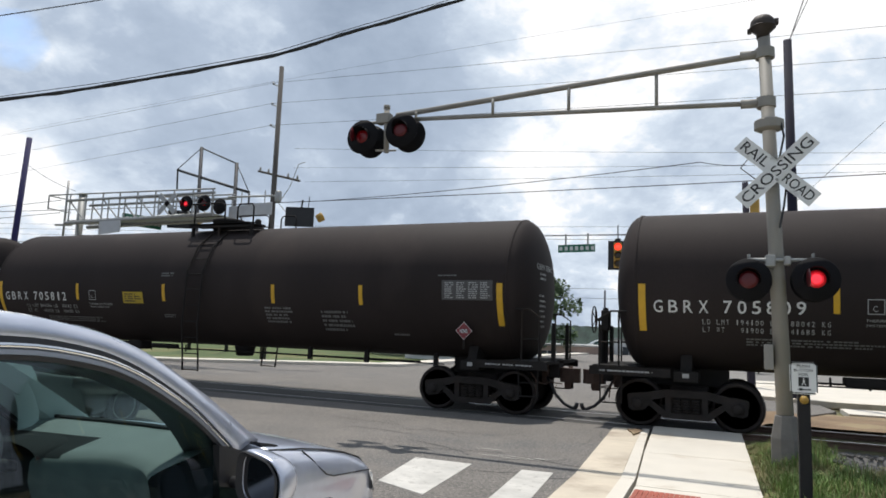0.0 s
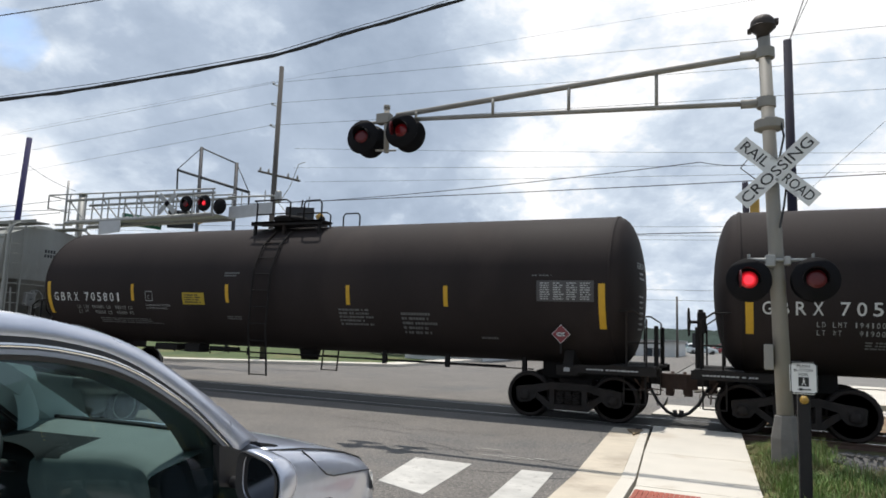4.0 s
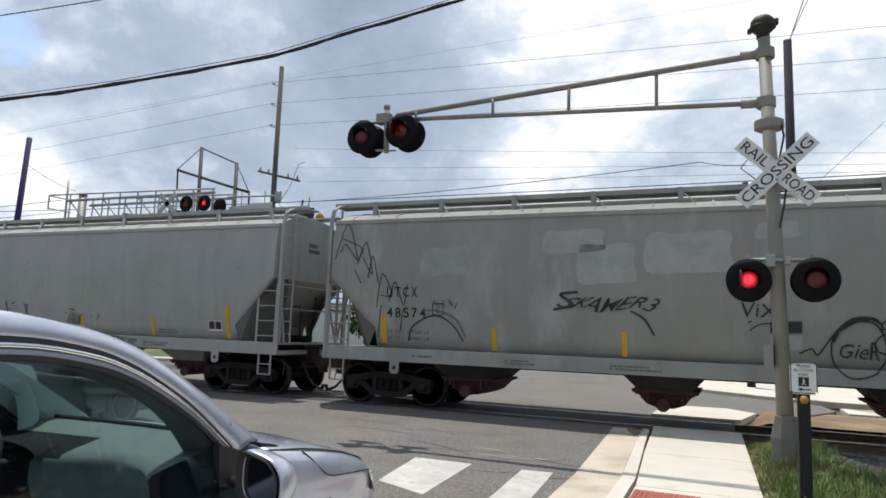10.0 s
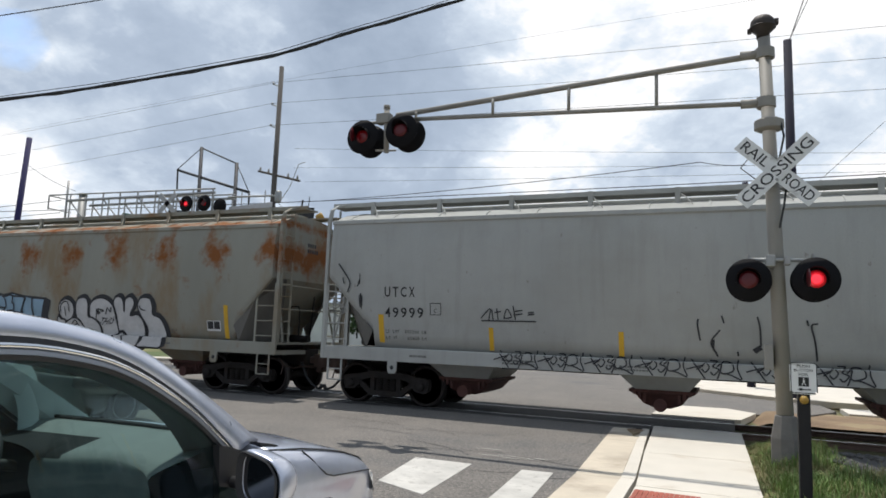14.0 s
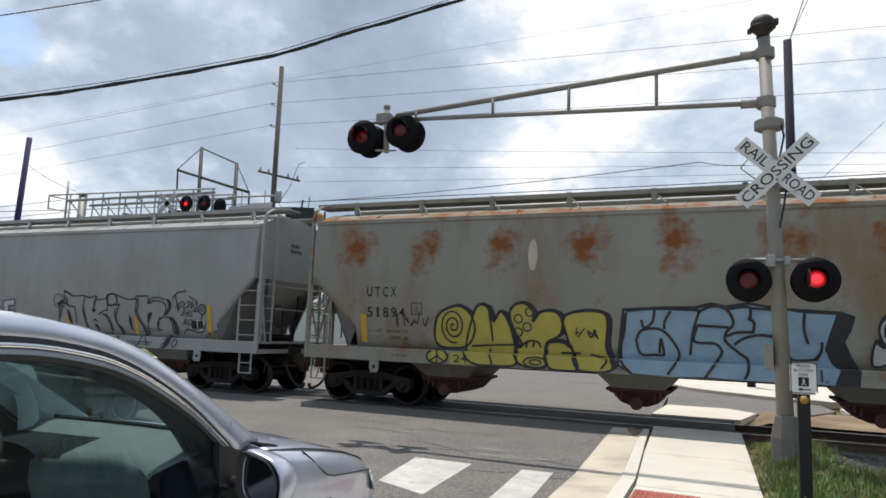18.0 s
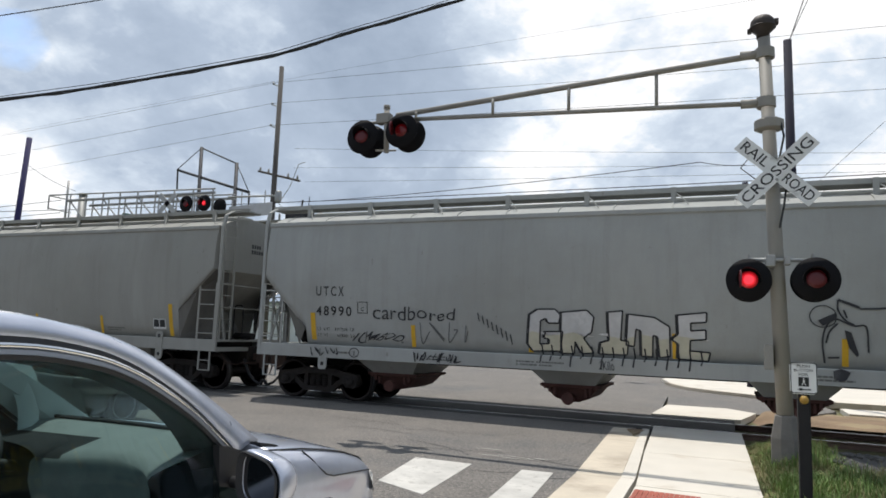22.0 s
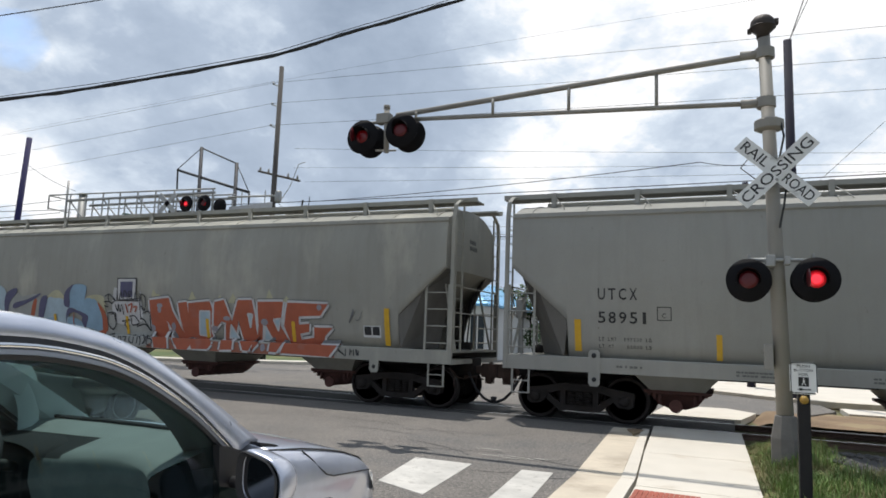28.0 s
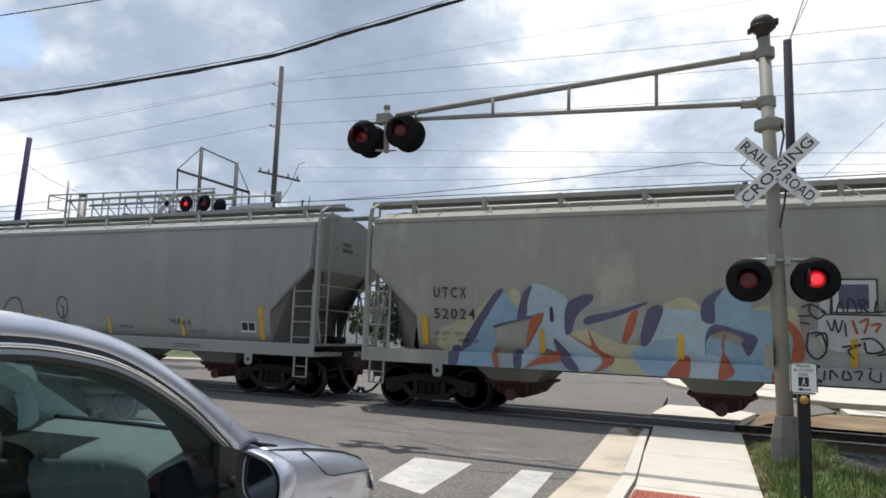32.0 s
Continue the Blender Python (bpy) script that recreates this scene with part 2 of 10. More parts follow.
def thing(name, label, category, m=None, group="", kind=""):
    ob = tagged(new(name), label, category, group, kind)
    if m:
        ob.matrix_basis = m
    return ob


def again(name, ob, parent, m=None):
    """The same mesh once more, as an object of its own."""
    o = new(name, ob.data)
    o.parent = parent
    if m:
        o.matrix_basis = m
    for key in ("label",):
        if key in ob:
            o[key] = ob[key]
    return o


def box(bm, a, b, mi=0, bevel=0.0):
    (x0, y0, z0), (x1, y1, z1) = a, b
    v = [bm.verts.new((x, y, z)) for x in (x0, x1) for y in (y0, y1) for z in (z0, z1)]
    fs = [bm.faces.new([v[i] for i in q]) for q in ((0, 1, 3, 2), (4, 6, 7, 5), (0, 4, 5, 1), (2, 3, 7, 6), (0, 2, 6, 4), (1, 5, 7, 3))]
    for f in fs:
        f.material_index = mi
    if bevel:
        es = {e for f in fs for e in f.edges}
        bmesh.ops.bevel(bm, geom=list(es), offset=bevel, segments=2, affect="EDGES", profile=0.6)
    return bm


def tube(bm, pts, r, n=8, mi=0, r2=None):
    """A round bar along a line of points; r2: its radius at the far end."""
    pts = [Vector(p) for p in pts]
    rings = []
    k = len(pts)
    side = None
    for i, p in enumerate(pts):
        d = (pts[min(i + 1, k - 1)] - pts[max(i - 1, 0)]).normalized()
        if side is None:
            side = d.orthogonal().normalized()
        side = (side - d * side.dot(d)).normalized()
        up = d.cross(side)
        rr = r if r2 is None else r + (r2 - r) * i / (k - 1)
        rings.append([bm.verts.new(p + rr * (math.cos(a) * side + math.sin(a) * up)) for a in [2 * math.pi * j / n for j in range(n)]])
    for a, b in zip(rings, rings[1:]):
        for j in range(n):
            f = bm.faces.new((a[j], a[(j + 1) % n], b[(j + 1) % n], b[j]))
            f.material_index, f.smooth = mi, n > 6
    for ring, flip in ((rings[0], True), (rings[-1], False)):
        f = bm.faces.new(ring[::-1] if flip else ring)
        f.material_index = mi
    return bm


def prism(bm, poly, axis, c0, c1, mi=0):
    """A flat outline pushed along one axis; the outline holds the two other axes in order."""
    def at(p, c):
        u, v = p
        return {"x": (c, u, v), "y": (u, c, v), "z": (u, v, c)}[axis]
    lo, hi = [bm.verts.new(at(p, c0)) for p in poly], [bm.verts.new(at(p, c1)) for p in poly]
    n = len(poly)
    fs = [bm.faces.new(lo[::-1]), bm.faces.new(hi)] + [bm.faces.new((lo[i], lo[(i + 1) % n], hi[(i + 1) % n], hi[i])) for i in range(n)]
    for f in fs:
        f.material_index = mi
    bmesh.ops.recalc_face_normals(bm, faces=fs)
    return bm


def lathe(bm, prof, m, n=24, mi=0, smooth=True):
    """A turned shape: prof holds (radius, height) along the z axis of the pose m."""
    rings = []
    for r, h in prof:
        if r < 1e-5:
            rings.append([bm.verts.new(m @ Vector((0, 0, h)))])
        else:
            rings.append([bm.verts.new(m @ Vector((r * math.cos(2 * math.pi * j / n), r * math.sin(2 * math.pi * j / n), h))) for j in range(n)])
    fs = []
    for a, b in zip(rings, rings[1:]):
        for j in range(n):
            q = [a[j % len(a)], a[(j + 1) % len(a)], b[(j + 1) % len(b)], b[j % len(b)]]
            q = list(dict.fromkeys(q))
            if len(q) > 2:
                fs.append(bm.faces.new(q))
    for ring in (rings[0], rings[-1]):
        if len(ring) > 1:
            fs.append(bm.faces.new(ring))
    for f in fs:
        f.material_index, f.smooth = mi, smooth
    bmesh.ops.recalc_face_normals(bm, faces=fs)
    return bm


def sheet(bm, pts, mi=0):
    f = bm.faces.new([bm.verts.new(p) for p in pts])
    f.material_index = mi
    return f


def loft(bm, rows, mi=0, close=False, caps=True):
    """Skin over rows of points that all have the same count."""
    rr = [[bm.verts.new(p) for p in row] for row in rows]
    fs = []
    k = len(rr[0])
    for a, b in zip(rr, rr[1:]):
        for j in range(k if close else k - 1):
            fs.append(bm.faces.new((a[j], a[(j + 1) % k], b[(j + 1) % k], b[j])))
    if caps:
        fs += [bm.faces.new(rr[0]), bm.faces.new(rr[-1])]
    for f in fs:
        f.material_index = mi
    bmesh.ops.recalc_face_normals(bm, faces=fs)
    return fs


NEW = bmesh.new
TEXTS = {}


def glyphs(text, fat=0.0):
    """The built-in font's letters as flat points and faces, one unit high."""
    if (text, fat) not in TEXTS:
        cu = bpy.data.curves.new("writing", "FONT")
        cu.body, cu.size, cu.offset, cu.resolution_u = text, 1.4, fat, 3
        ob = new("writing", cu)
        bpy.context.view_layer.update()
        me = bpy.data.meshes.new_from_object(ob.evaluated_get(bpy.context.evaluated_depsgraph_get()))
        TEXTS[text, fat] = ([tuple(v.co[:2]) for v in me.vertices], [tuple(p.vertices) for p in me.polygons])
        bpy.data.objects.remove(ob)
        bpy.data.curves.remove(cu)
        bpy.data.meshes.remove(me)
    return TEXTS[text, fat]


def write(bm, text, place, width, height, fat=0.0, slices=0.0, mi=0, skew=0.0):
    """Letters into bm, scaled to width and height; place turns (u, v) of the flat writing into a point."""
    vs, fs = glyphs(text, fat)
    x0, x1 = min(v[0] for v in vs), max(v[0] for v in vs)
    y0, y1 = min(v[1] for v in vs), max(v[1] for v in vs)
    su, sv = width / (x1 - x0), height / (y1 - y0)
    tmp = NEW()
    tv = [tmp.verts.new(((x - x0) * su + skew * (y - y0) * sv, (y - y0) * sv, 0)) for x, y in vs]
    for f in fs:
        try:
            tmp.faces.new([tv[i] for i in f])
        except ValueError:
            pass
    c = slices
    while slices and c < height:
        bmesh.ops.bisect_plane(tmp, geom=tmp.verts[:] + tmp.edges[:] + tmp.faces[:], plane_co=(0, c, 0), plane_no=(0, 1, 0))
        c += slices
    idx = {v: bm.verts.new(place(v.co.x, v.co.y)) for v in tmp.verts}
    for f in tmp.faces:
        bm.faces.new([idx[v] for v in f.verts]).material_index = mi
    tmp.free()
    return bm


def spaced(bm, text, place, width, height, fat=0.0, fill=0.66):
    """Stencilled letters in even cells."""
    cell = width / len(text)
    for i, c in enumerate(text):
        if c != " ":
            w = cell * fill * (0.45 if c in "1I" else 1.0)
            off = i * cell + (cell - w) / 2
            write(bm, c, lambda u, v, o=off: place(o + u, v), w, height, fat)
    return bm


def bars(bm, place, width, height, rows, rng, mi=0):
    """Unreadable small print as plain bars."""
    step = height / rows
    for i in range(rows):
        u = 0.0
        end = width * rng.uniform(0.7, 1.0)
        while u < end:
            w = rng.uniform(0.03, 0.07) if rng.random() < 0.85 else rng.uniform(0.07, 0.12)
            a, b = i * step + step * 0.2, i * step + step * 0.75
            f = bm.faces.new([bm.verts.new(place(p, q)) for p, q in ((u, a), (min(u + w, end), a), (min(u + w, end), b), (u, b))])
            f.material_index = mi
            u += w + (0.014 if rng.random() < 0.8 else 0.05)
    return bm


def ribbon(bm, pts, width, place, mi=0):
    """A painted stroke along flat points, smoothed, laid on by place."""
    pts = [Vector(p) for p in pts]
    fine = []
    for i in range(len(pts) - 1):
        a, b, c, d = pts[max(i - 1, 0)], pts[i], pts[i + 1], pts[min(i + 2, len(pts) - 1)]
        for k in range(5):
            t = k / 5
            fine.append(0.5 * (2 * b + (c - a) * t + (2 * a - 5 * b + 4 * c - d) * t * t + (3 * b - a - 3 * c + d) * t ** 3))
    fine.append(pts[-1])
    prev = None
    for i, q in enumerate(fine):
        dd = fine[min(i + 1, len(fine) - 1)] - fine[max(i - 1, 0)]
        if dd.length < 1e-6:
            continue
        nn = Vector((-dd.y, dd.x)).normalized() * width / 2
        cur = (bm.verts.new(place(*(q + nn))), bm.verts.new(place(*(q - nn))))
        if prev:
            bm.faces.new((prev[0], prev[1], cur[1], cur[0])).material_index = mi
        prev = cur
    return bm


# ---- rail vehicles ----
# every car: x along the track, the rail heads at z = 0, its middle at the origin
WHEEL_R = 0.457
SPINNING = []


def make_wheelset(parent, x):
    bm = NEW()
    tube(bm, [(0, -0.95, 0), (0, 0.95, 0)], 0.085, 10)
    for s in (-1, 1):
        m = pose(0, 0, 0, -90 * s)
        lathe(bm, [(0.10, 0.60), (0.14, 0.62), (0.16, 0.69), (0.36, 0.715), (0.40, 0.68), (0.483, 0.683), (0.483, 0.705)], m, 28)
        lathe(bm, [(0.483, 0.705), (0.462, 0.725), (WHEEL_R, 0.80)], m, 28, 1)
        lathe(bm, [(WHEEL_R, 0.80), (0.44, 0.817), (0.395, 0.815), (0.36, 0.76), (0.17, 0.74), (0.15, 0.80), (0.10, 0.81)], m, 28)
        # axle end cap with three bolts
        lathe(bm, [(0.10, 0.86), (0.11, 0.88), (0.11, 1.02), (0.06, 1.04), (0, 1.04)], m, 12)
        for k in range(3):
            a = k * 2.094
            tube(bm, [(0.06 * math.cos(a), s * 1.03, 0.06 * math.sin(a)), (0.06 * math.cos(a), s * 1.06, 0.06 * math.sin(a))], 0.018, 6)
    ob = part("wheelset", bm, [WHEEL, TREAD], parent)
    ob.location = (x, 0, WHEEL_R)
    SPINNING.append(ob)
    return ob


def make_truck(parent, x):
    """A three-piece freight truck: bolster, two side frames, springs, two wheelsets."""
    bm = NEW()
    box(bm, (-0.2, -0.95, 0.42), (0.2, 0.95, 0.70), 0, 0.03)
    box(bm, (-0.35, -0.35, 0.68), (0.35, 0.35, 0.80), 0, 0.02)
    box(bm, (-0.16, -0.78, 0.40), (0.16, 0.78, 0.66), 0, 0.02)
    t = part("truck", bm, TRUCK, parent)
    t.location = (x, 0, 0)
    for e in (-1, 1):
        bm = NEW()
        box(bm, (e * 0.42 - 0.05, -0.85, 0.24), (e * 0.42 + 0.05, 0.85, 0.44), 0, 0.02)
        box(bm, (e * 0.40 - 0.05, -0.70, 0.46), (e * 0.40 + 0.05, 0.70, 0.54), 0, 0.02)
        part("brake_beam", bm, TRUCK, t)
    for s in (-1, 1):
        f = NEW()
        y0, y1 = (-1.08, -0.93) if s < 0 else (0.93, 1.08)
        top = [(-1.08, 0.60), (-0.75, 0.66), (-0.35, 0.74), (0.35, 0.74), (0.75, 0.66), (1.08, 0.60), (1.08, 0.48), (0.72, 0.50), (0.36, 0.60), (-0.36, 0.60), (-0.72, 0.50), (-1.08, 0.48)]
        prism(f, top, "y", y0, y1)
        low = [(-0.80, 0.52), (-0.40, 0.20), (0.40, 0.20), (0.80, 0.52), (0.66, 0.54), (0.34, 0.31), (-0.34, 0.31), (-0.66, 0.54)]
        prism(f, low, "y", y0 + 0.01, y1 - 0.01)
        for e in (-1, 1):
            box(f, (e * 0.33 - 0.05, y0 + 0.005, 0.28), (e * 0.33 + 0.05, y1 - 0.005, 0.64))
            box(f, (e * 0.889 - 0.12, y0 - 0.02, 0.36), (e * 0.889 + 0.12, y1 + 0.02, 0.58), 0, 0.03)
        yi = y1 - 0.05 if s < 0 else y0 + 0.02
        prism(f, [(-0.30, 0.24), (0.30, 0.24), (0.36, 0.62), (-0.36, 0.62)], "y", yi, yi + 0.03)
        prism(f, [(-1.06, 0.62), (-1.06, 0.36), (-0.98, 0.31), (-0.78, 0.33), (-0.66, 0.44), (-0.62, 0.62), (-0.8, 0.66)], "y", y0 - 0.01, y1 + 0.01)
        prism(f, [(1.06, 0.62), (1.06, 0.36), (0.98, 0.31), (0.78, 0.33), (0.66, 0.44), (0.62, 0.62), (0.8, 0.66)], "y", y0 - 0.01, y1 + 0.01)
        for e in (-1, 1):
            lathe(f, [(0, 0.05), (0.07, 0.05), (0.10, 0.02), (0.10, -0.04)], pose(e * 0.889, y0 - 0.03 if s < 0 else y1 + 0.03, 0.457, 90 * -s), 14)
        part("side_frame", f, TRUCK, t)
        g = NEW()
        for e in (-0.17, 0.0, 0.17):
            for k in range(5):
                z = 0.33 + k * 0.05
                tube(g, [(e, (y0 + y1) / 2, z), (e, (y0 + y1) / 2, z + 0.03)], 0.075, 8)
        tagged(part("spring_nest", g, TRUCK, t), kind="stuff")
    # each wheelset turns in the car's own space
    for e in (-0.889, 0.889):
        make_wheelset(parent, x + e)
    return t


def make_coupler(parent, x, s):
    """Draft gear, knuckle and air hose at one end; s: +1 or -1 along the car."""
    bm = NEW()
    lo, hi = min(x - s * 0.12, x + s * 0.03), max(x - s * 0.12, x + s * 0.03)
    box(bm, (lo, -0.30, 0.98), (hi, 0.30, 1.12), 0, 0.02)
    for y in (-0.27, 0.19):
        box(bm, (lo, y, 0.70), (hi, y + 0.08, 1.0), 0, 0.015)
    box(bm, (lo, -0.25, 0.66), (hi, 0.25, 0.72), 0, 0.015)
    part("draft_gear", bm, COUPLER, parent)
    bm = NEW()
    box(bm, (min(x, x + s * 0.35), -0.085, 0.77), (max(x, x + s * 0.35), 0.085, 0.94), 0, 0.03)
    a = x + s * 0.35
    prism(bm, [(a - s * 0.1, -0.13), (a + s * 0.10, -0.24), (a + s * 0.24, -0.26), (a + s * 0.33, -0.18), (a + s * 0.32, 0.02), (a + s * 0.16, 0.06), (a + s * 0.2, 0.2), (a + s * 0.06, 0.21), (a - s * 0.1, 0.12)], "z", 0.70, 1.0)
    # lock lifter lug under the head and the knuckle pin
    prism(bm, [(a + s * 0.0, -0.14), (a + s * 0.15, -0.17), (a + s * 0.15, 0.08), (a + s * 0.0, 0.08)], "z", 0.56, 0.72)
    tube(bm, [(a + s * 0.14, -0.12, 0.60), (a + s * 0.14, -0.12, 1.05)], 0.035, 8)
    part("coupler", bm, COUPLER, parent)
    h = NEW()
    tube(h, [(x + s * 0.02, -0.34, 0.80), (x + s * 0.10, -0.35, 0.66), (x + s * 0.22, -0.36, 0.44), (x + s * 0.40, -0.36, 0.26), (x + s * 0.56, -0.36, 0.19), (x + s * 0.66, -0.36, 0.19)], 0.032, 8)
    tube(h, [(x + s * 0.62, -0.36, 0.19), (x + s * 0.66, -0.36, 0.23), (x + s * 0.67, -0.36, 0.30)], 0.045, 8)
    part("air_hose", h, BLACK, parent)
    h = NEW()
    tube(h, [(x - s * 0.15, -1.05, 0.92), (x - s * 0.02, -0.95, 0.72), (x + s * 0.06, -0.7, 0.66), (x + s * 0.10, -0.45, 0.70), (x + s * 0.30, -0.15, 0.66)], 0.014, 6)
    tube(h, [(x - s * 0.04, -1.02, 0.76), (x - s * 0.02, -1.1, 0.52)], 0.014, 6)
    part("uncoupling_lever", h, COUPLER, parent)
    h = NEW()
    for k in range(9):
        z = 0.64 - 0.032 * k
        tube(h, [(x + s * 0.20, -0.30, z), (x + s * 0.20 + 0.012 * (-1) ** k, -0.30, z - 0.026)], 0.010, 5)
    part("hose_chain", h, COUPLER, parent)


def make_brake_wheel(parent, x, s, y, z, material):
    bm = NEW()
    ring = [(x + s * 0.16, y + 0.27 * math.cos(a), z + 0.27 * math.sin(a)) for a in [2 * math.pi * k / 20 for k in range(21)]]
    tube(bm, ring, 0.016, 6)
    for k in range(5):
        a = k * 1.2566
        tube(bm, [(x + s * 0.13, y, z), (x + s * 0.16, y + 0.27 * math.cos(a), z + 0.27 * math.sin(a))], 0.011, 5)
    tube(bm, [(x, y, z), (x + s * 0.15, y, z)], 0.03, 8)
    w = part("brake_wheel", bm, material, parent)
    g = NEW()
    box(g, (min(x, x - s * 0.16), y - 0.16, z - 0.22), (max(x, x - s * 0.16), y + 0.16, z + 0.2), 0, 0.04)
    tube(g, [(x - s * 0.04, y, z - 0.22), (x - s * 0.04, y, 1.1)], 0.013, 5)
    box(g, (x - s * 0.06 - 0.05, y + 0.02, 1.1), (x - s * 0.06 + 0.05, y + 0.12, z + 0.25), 0, 0.01)
    part("brake_gear", g, material, parent)


def ladder(bm, x0, x1, y, z0, z1, rungs, r=0.014):
    for x in (x0, x1):
        box(bm, (x - 0.025, y - 0.012, z0), (x + 0.025, y + 0.012, z1))
    for k in range(rungs):
        z = z0 + (z1 - z0) * (k + 0.5) / rungs if rungs > 2 else z0 + (z1 - z0) * k
        tube(bm, [(x0, y - 0.03, z), (x1, y - 0.03, z)], r, 6)


# ---- tank car ----
TR, TZ, TLEN = 1.585, 2.70, 8.6


def tank_y(z, lift=0.006):
    return -math.sqrt(max(0.0, (TR + lift) ** 2 - (z - TZ) ** 2))


def make_tank_car(centre, number, placard_only=False):
    car = thing("tank_car", "black tank car with white lettering and yellow reflective strips", "rail car", group="train")
    rng = random.Random(number)
    bm = NEW()
    edge, dish = 7.97, 0.46
    head = [(TR * 0.985 * math.sin(a), edge + dish * (math.cos(a) - 0.0) * 1.0) for a in [math.pi / 2 * k / 10 for k in range(10)]]
    lathe(bm, head + [(TR * 0.985, edge + 0.02), (TR, edge - 0.02)], pose(0, 0, TZ, 0, 90), 56)
    lathe(bm, [(TR, edge - 0.02), (TR, 4.0), (TR, 0.0), (TR, -4.0), (TR, -edge + 0.02)], pose(0, 0, TZ, 0, 90), 56)
    lathe(bm, [(TR, -edge + 0.02), (TR * 0.985, -edge - 0.02)] + [(r, -h) for r, h in reversed(head)], pose(0, 0, TZ, 0, 90), 56)
    for f in [f for f in bm.faces if len(f.verts) > 10]:
        bm.faces.remove(f)
    part("tank_shell", bm, TANK, car)
    # jacket rim near each head
    for s in (-1, 1):
        b = NEW()
        lathe(b, [(TR + 0.002, -0.03), (TR + 0.012, -0.025), (TR + 0.012, 0.025), (TR + 0.002, 0.03)], pose(s * 7.93, 0, TZ, 0, 90), 56)
        part("jacket_rim", b, TANK, car)
        # stub sill and bolster
        b = NEW()
        box(b, (min(s * 6.3, s * 8.75), -0.22, 0.78), (max(s * 6.3, s * 8.75), 0.22, 1.16), 0, 0.02)
        box(b, (s * 7.05 - 0.22, -1.2, 0.90), (s * 7.05 + 0.22, 1.2, 1.10), 0, 0.02)
        prism(b, [(-1.1, 1.08), (1.1, 1.08), (0.95, 1.4), (-0.95, 1.4)], "x", s * 7.05 - 0.1, s * 7.05 + 0.1)
        part("stub_sill", b, FRAME_BLACK, car)
        b = NEW()
        box(b, (min(s * 7.9, s * 8.75), -1.45, 1.08), (max(s * 7.9, s * 8.75), 1.45, 1.16), 0, 0.01)
        box(b, (min(s * 7.3, s * 8.8), -1.48, 0.98), (max(s * 7.3, s * 8.8), -1.42, 1.14))
        box(b, (min(s * 7.3, s * 8.8), 1.42, 0.98), (max(s * 7.3, s * 8.8), 1.48, 1.14))
        part("end_platform", b, FRAME_BLACK, car)
        b = NEW()
        bars(b, lambda u, v: (min(s * 7.5, s * 8.6) + u, -1.485, 1.035 + v), 1.0, 0.05, 1, rng)
        sheet(b, [(s * 7.05 + p, -1.205, q) for p, q in ((-0.06, 0.98), (0.06, 0.98), (0.06, 1.06), (-0.06, 1.06))])
        tagged(part("sill_print", b, LETTER_M, car), kind="stuff")
        for y in (-1.42, 1.42):
            h = NEW()
            tube(h, [(s * 8.62, y, 1.12), (s * 8.62, y, 2.05), (s * 8.4, y * 0.98, 2.2), (s * 8.0, y * 0.98, 2.2)], 0.02, 6)
            tube(h, [(s * 8.25, y, 1.12), (s * 8.25, y, 2.2)], 0.02, 6)
            tube(h, [(s * 8.62, y, 1.6), (s * 8.25, y, 1.6)], 0.016, 6)
            part("handrail", h, FRAME_BLACK, car)
            h = NEW()
            for x in (s * 8.2, s * 8.6):
                tube(h, [(x, y, 1.0), (x, y, 0.45)], 0.015, 5)
            tube(h, [(s * 8.2, y, 0.45), (s * 8.6, y, 0.45)], 0.015, 5)
            tube(h, [(s * 8.2, y, 0.72), (s * 8.6, y, 0.72)], 0.012, 5)
            part("step", h, FRAME_BLACK, car)
            h = NEW()
            box(h, (s * 8.72 - 0.04, y * 0.45 - 0.05, 1.1), (s * 8.72 + 0.04, y * 0.45 + 0.05, 1.95), 0, 0.015)
            part("end_stanchion", h, FRAME_BLACK, car)
        make_truck(car, s * 7.05)
        make_coupler(car, s * 8.5, s)
    make_brake_wheel(car, -8.72, -1, -0.55, 2.05, FRAME_BLACK)
    # middle ladder with its brackets and step
    for s in (-1, 1):
        b = NEW()
        for x in (-0.55, -0.05):
            tube(b, [(x, s * 0.9, TZ + TR * 0.86), (x, s * 1.35, TZ + 0.95), (x, s * 1.66, TZ + 0.3), (x, s * 1.70, 1.6), (x, s * 1.6, 0.95), (x, s * 1.55, 0.5)], 0.024, 6)
        for k in range(9):
            z = 0.52 + k * 0.4
            y = 1.55 + min(0.15, (z - 0.5) * 0.13) if z < 2.9 else math.sqrt(max(0.1, (TR + 0.06) ** 2 - (z - TZ) ** 2))
            tube(b, [(-0.55, s * y, z), (-0.05, s * y, z)], 0.014, 6)
        part("ladder", b, FRAME_BLACK, car)
    # top platform, rails, manway and valves
    p = NEW()
    for y0, y1 in ((-0.95, -0.45), (0.45, 0.95)):
        box(p, (-1.3, y0, TZ + TR + 0.0), (0.85, y1, TZ + TR + 0.045))
    box(p, (-1.3, -0.95, TZ + TR - 0.06), (0.85, -0.91, TZ + TR + 0.05))
    box(p, (-1.3, 0.91, TZ + TR - 0.06), (0.85, 0.95, TZ + TR + 0.05))
    for x in (-1.2, -0.3, 0.75):
        box(p, (x - 0.03, -0.93, TZ + TR - 0.42), (x + 0.03, -0.85, TZ + TR))
        box(p, (x - 0.03, 0.85, TZ + TR - 0.42), (x + 0.03, 0.93, TZ + TR))
    part("top_platform", p, FRAME_BLACK, car)
    zt = TZ + TR + 0.04
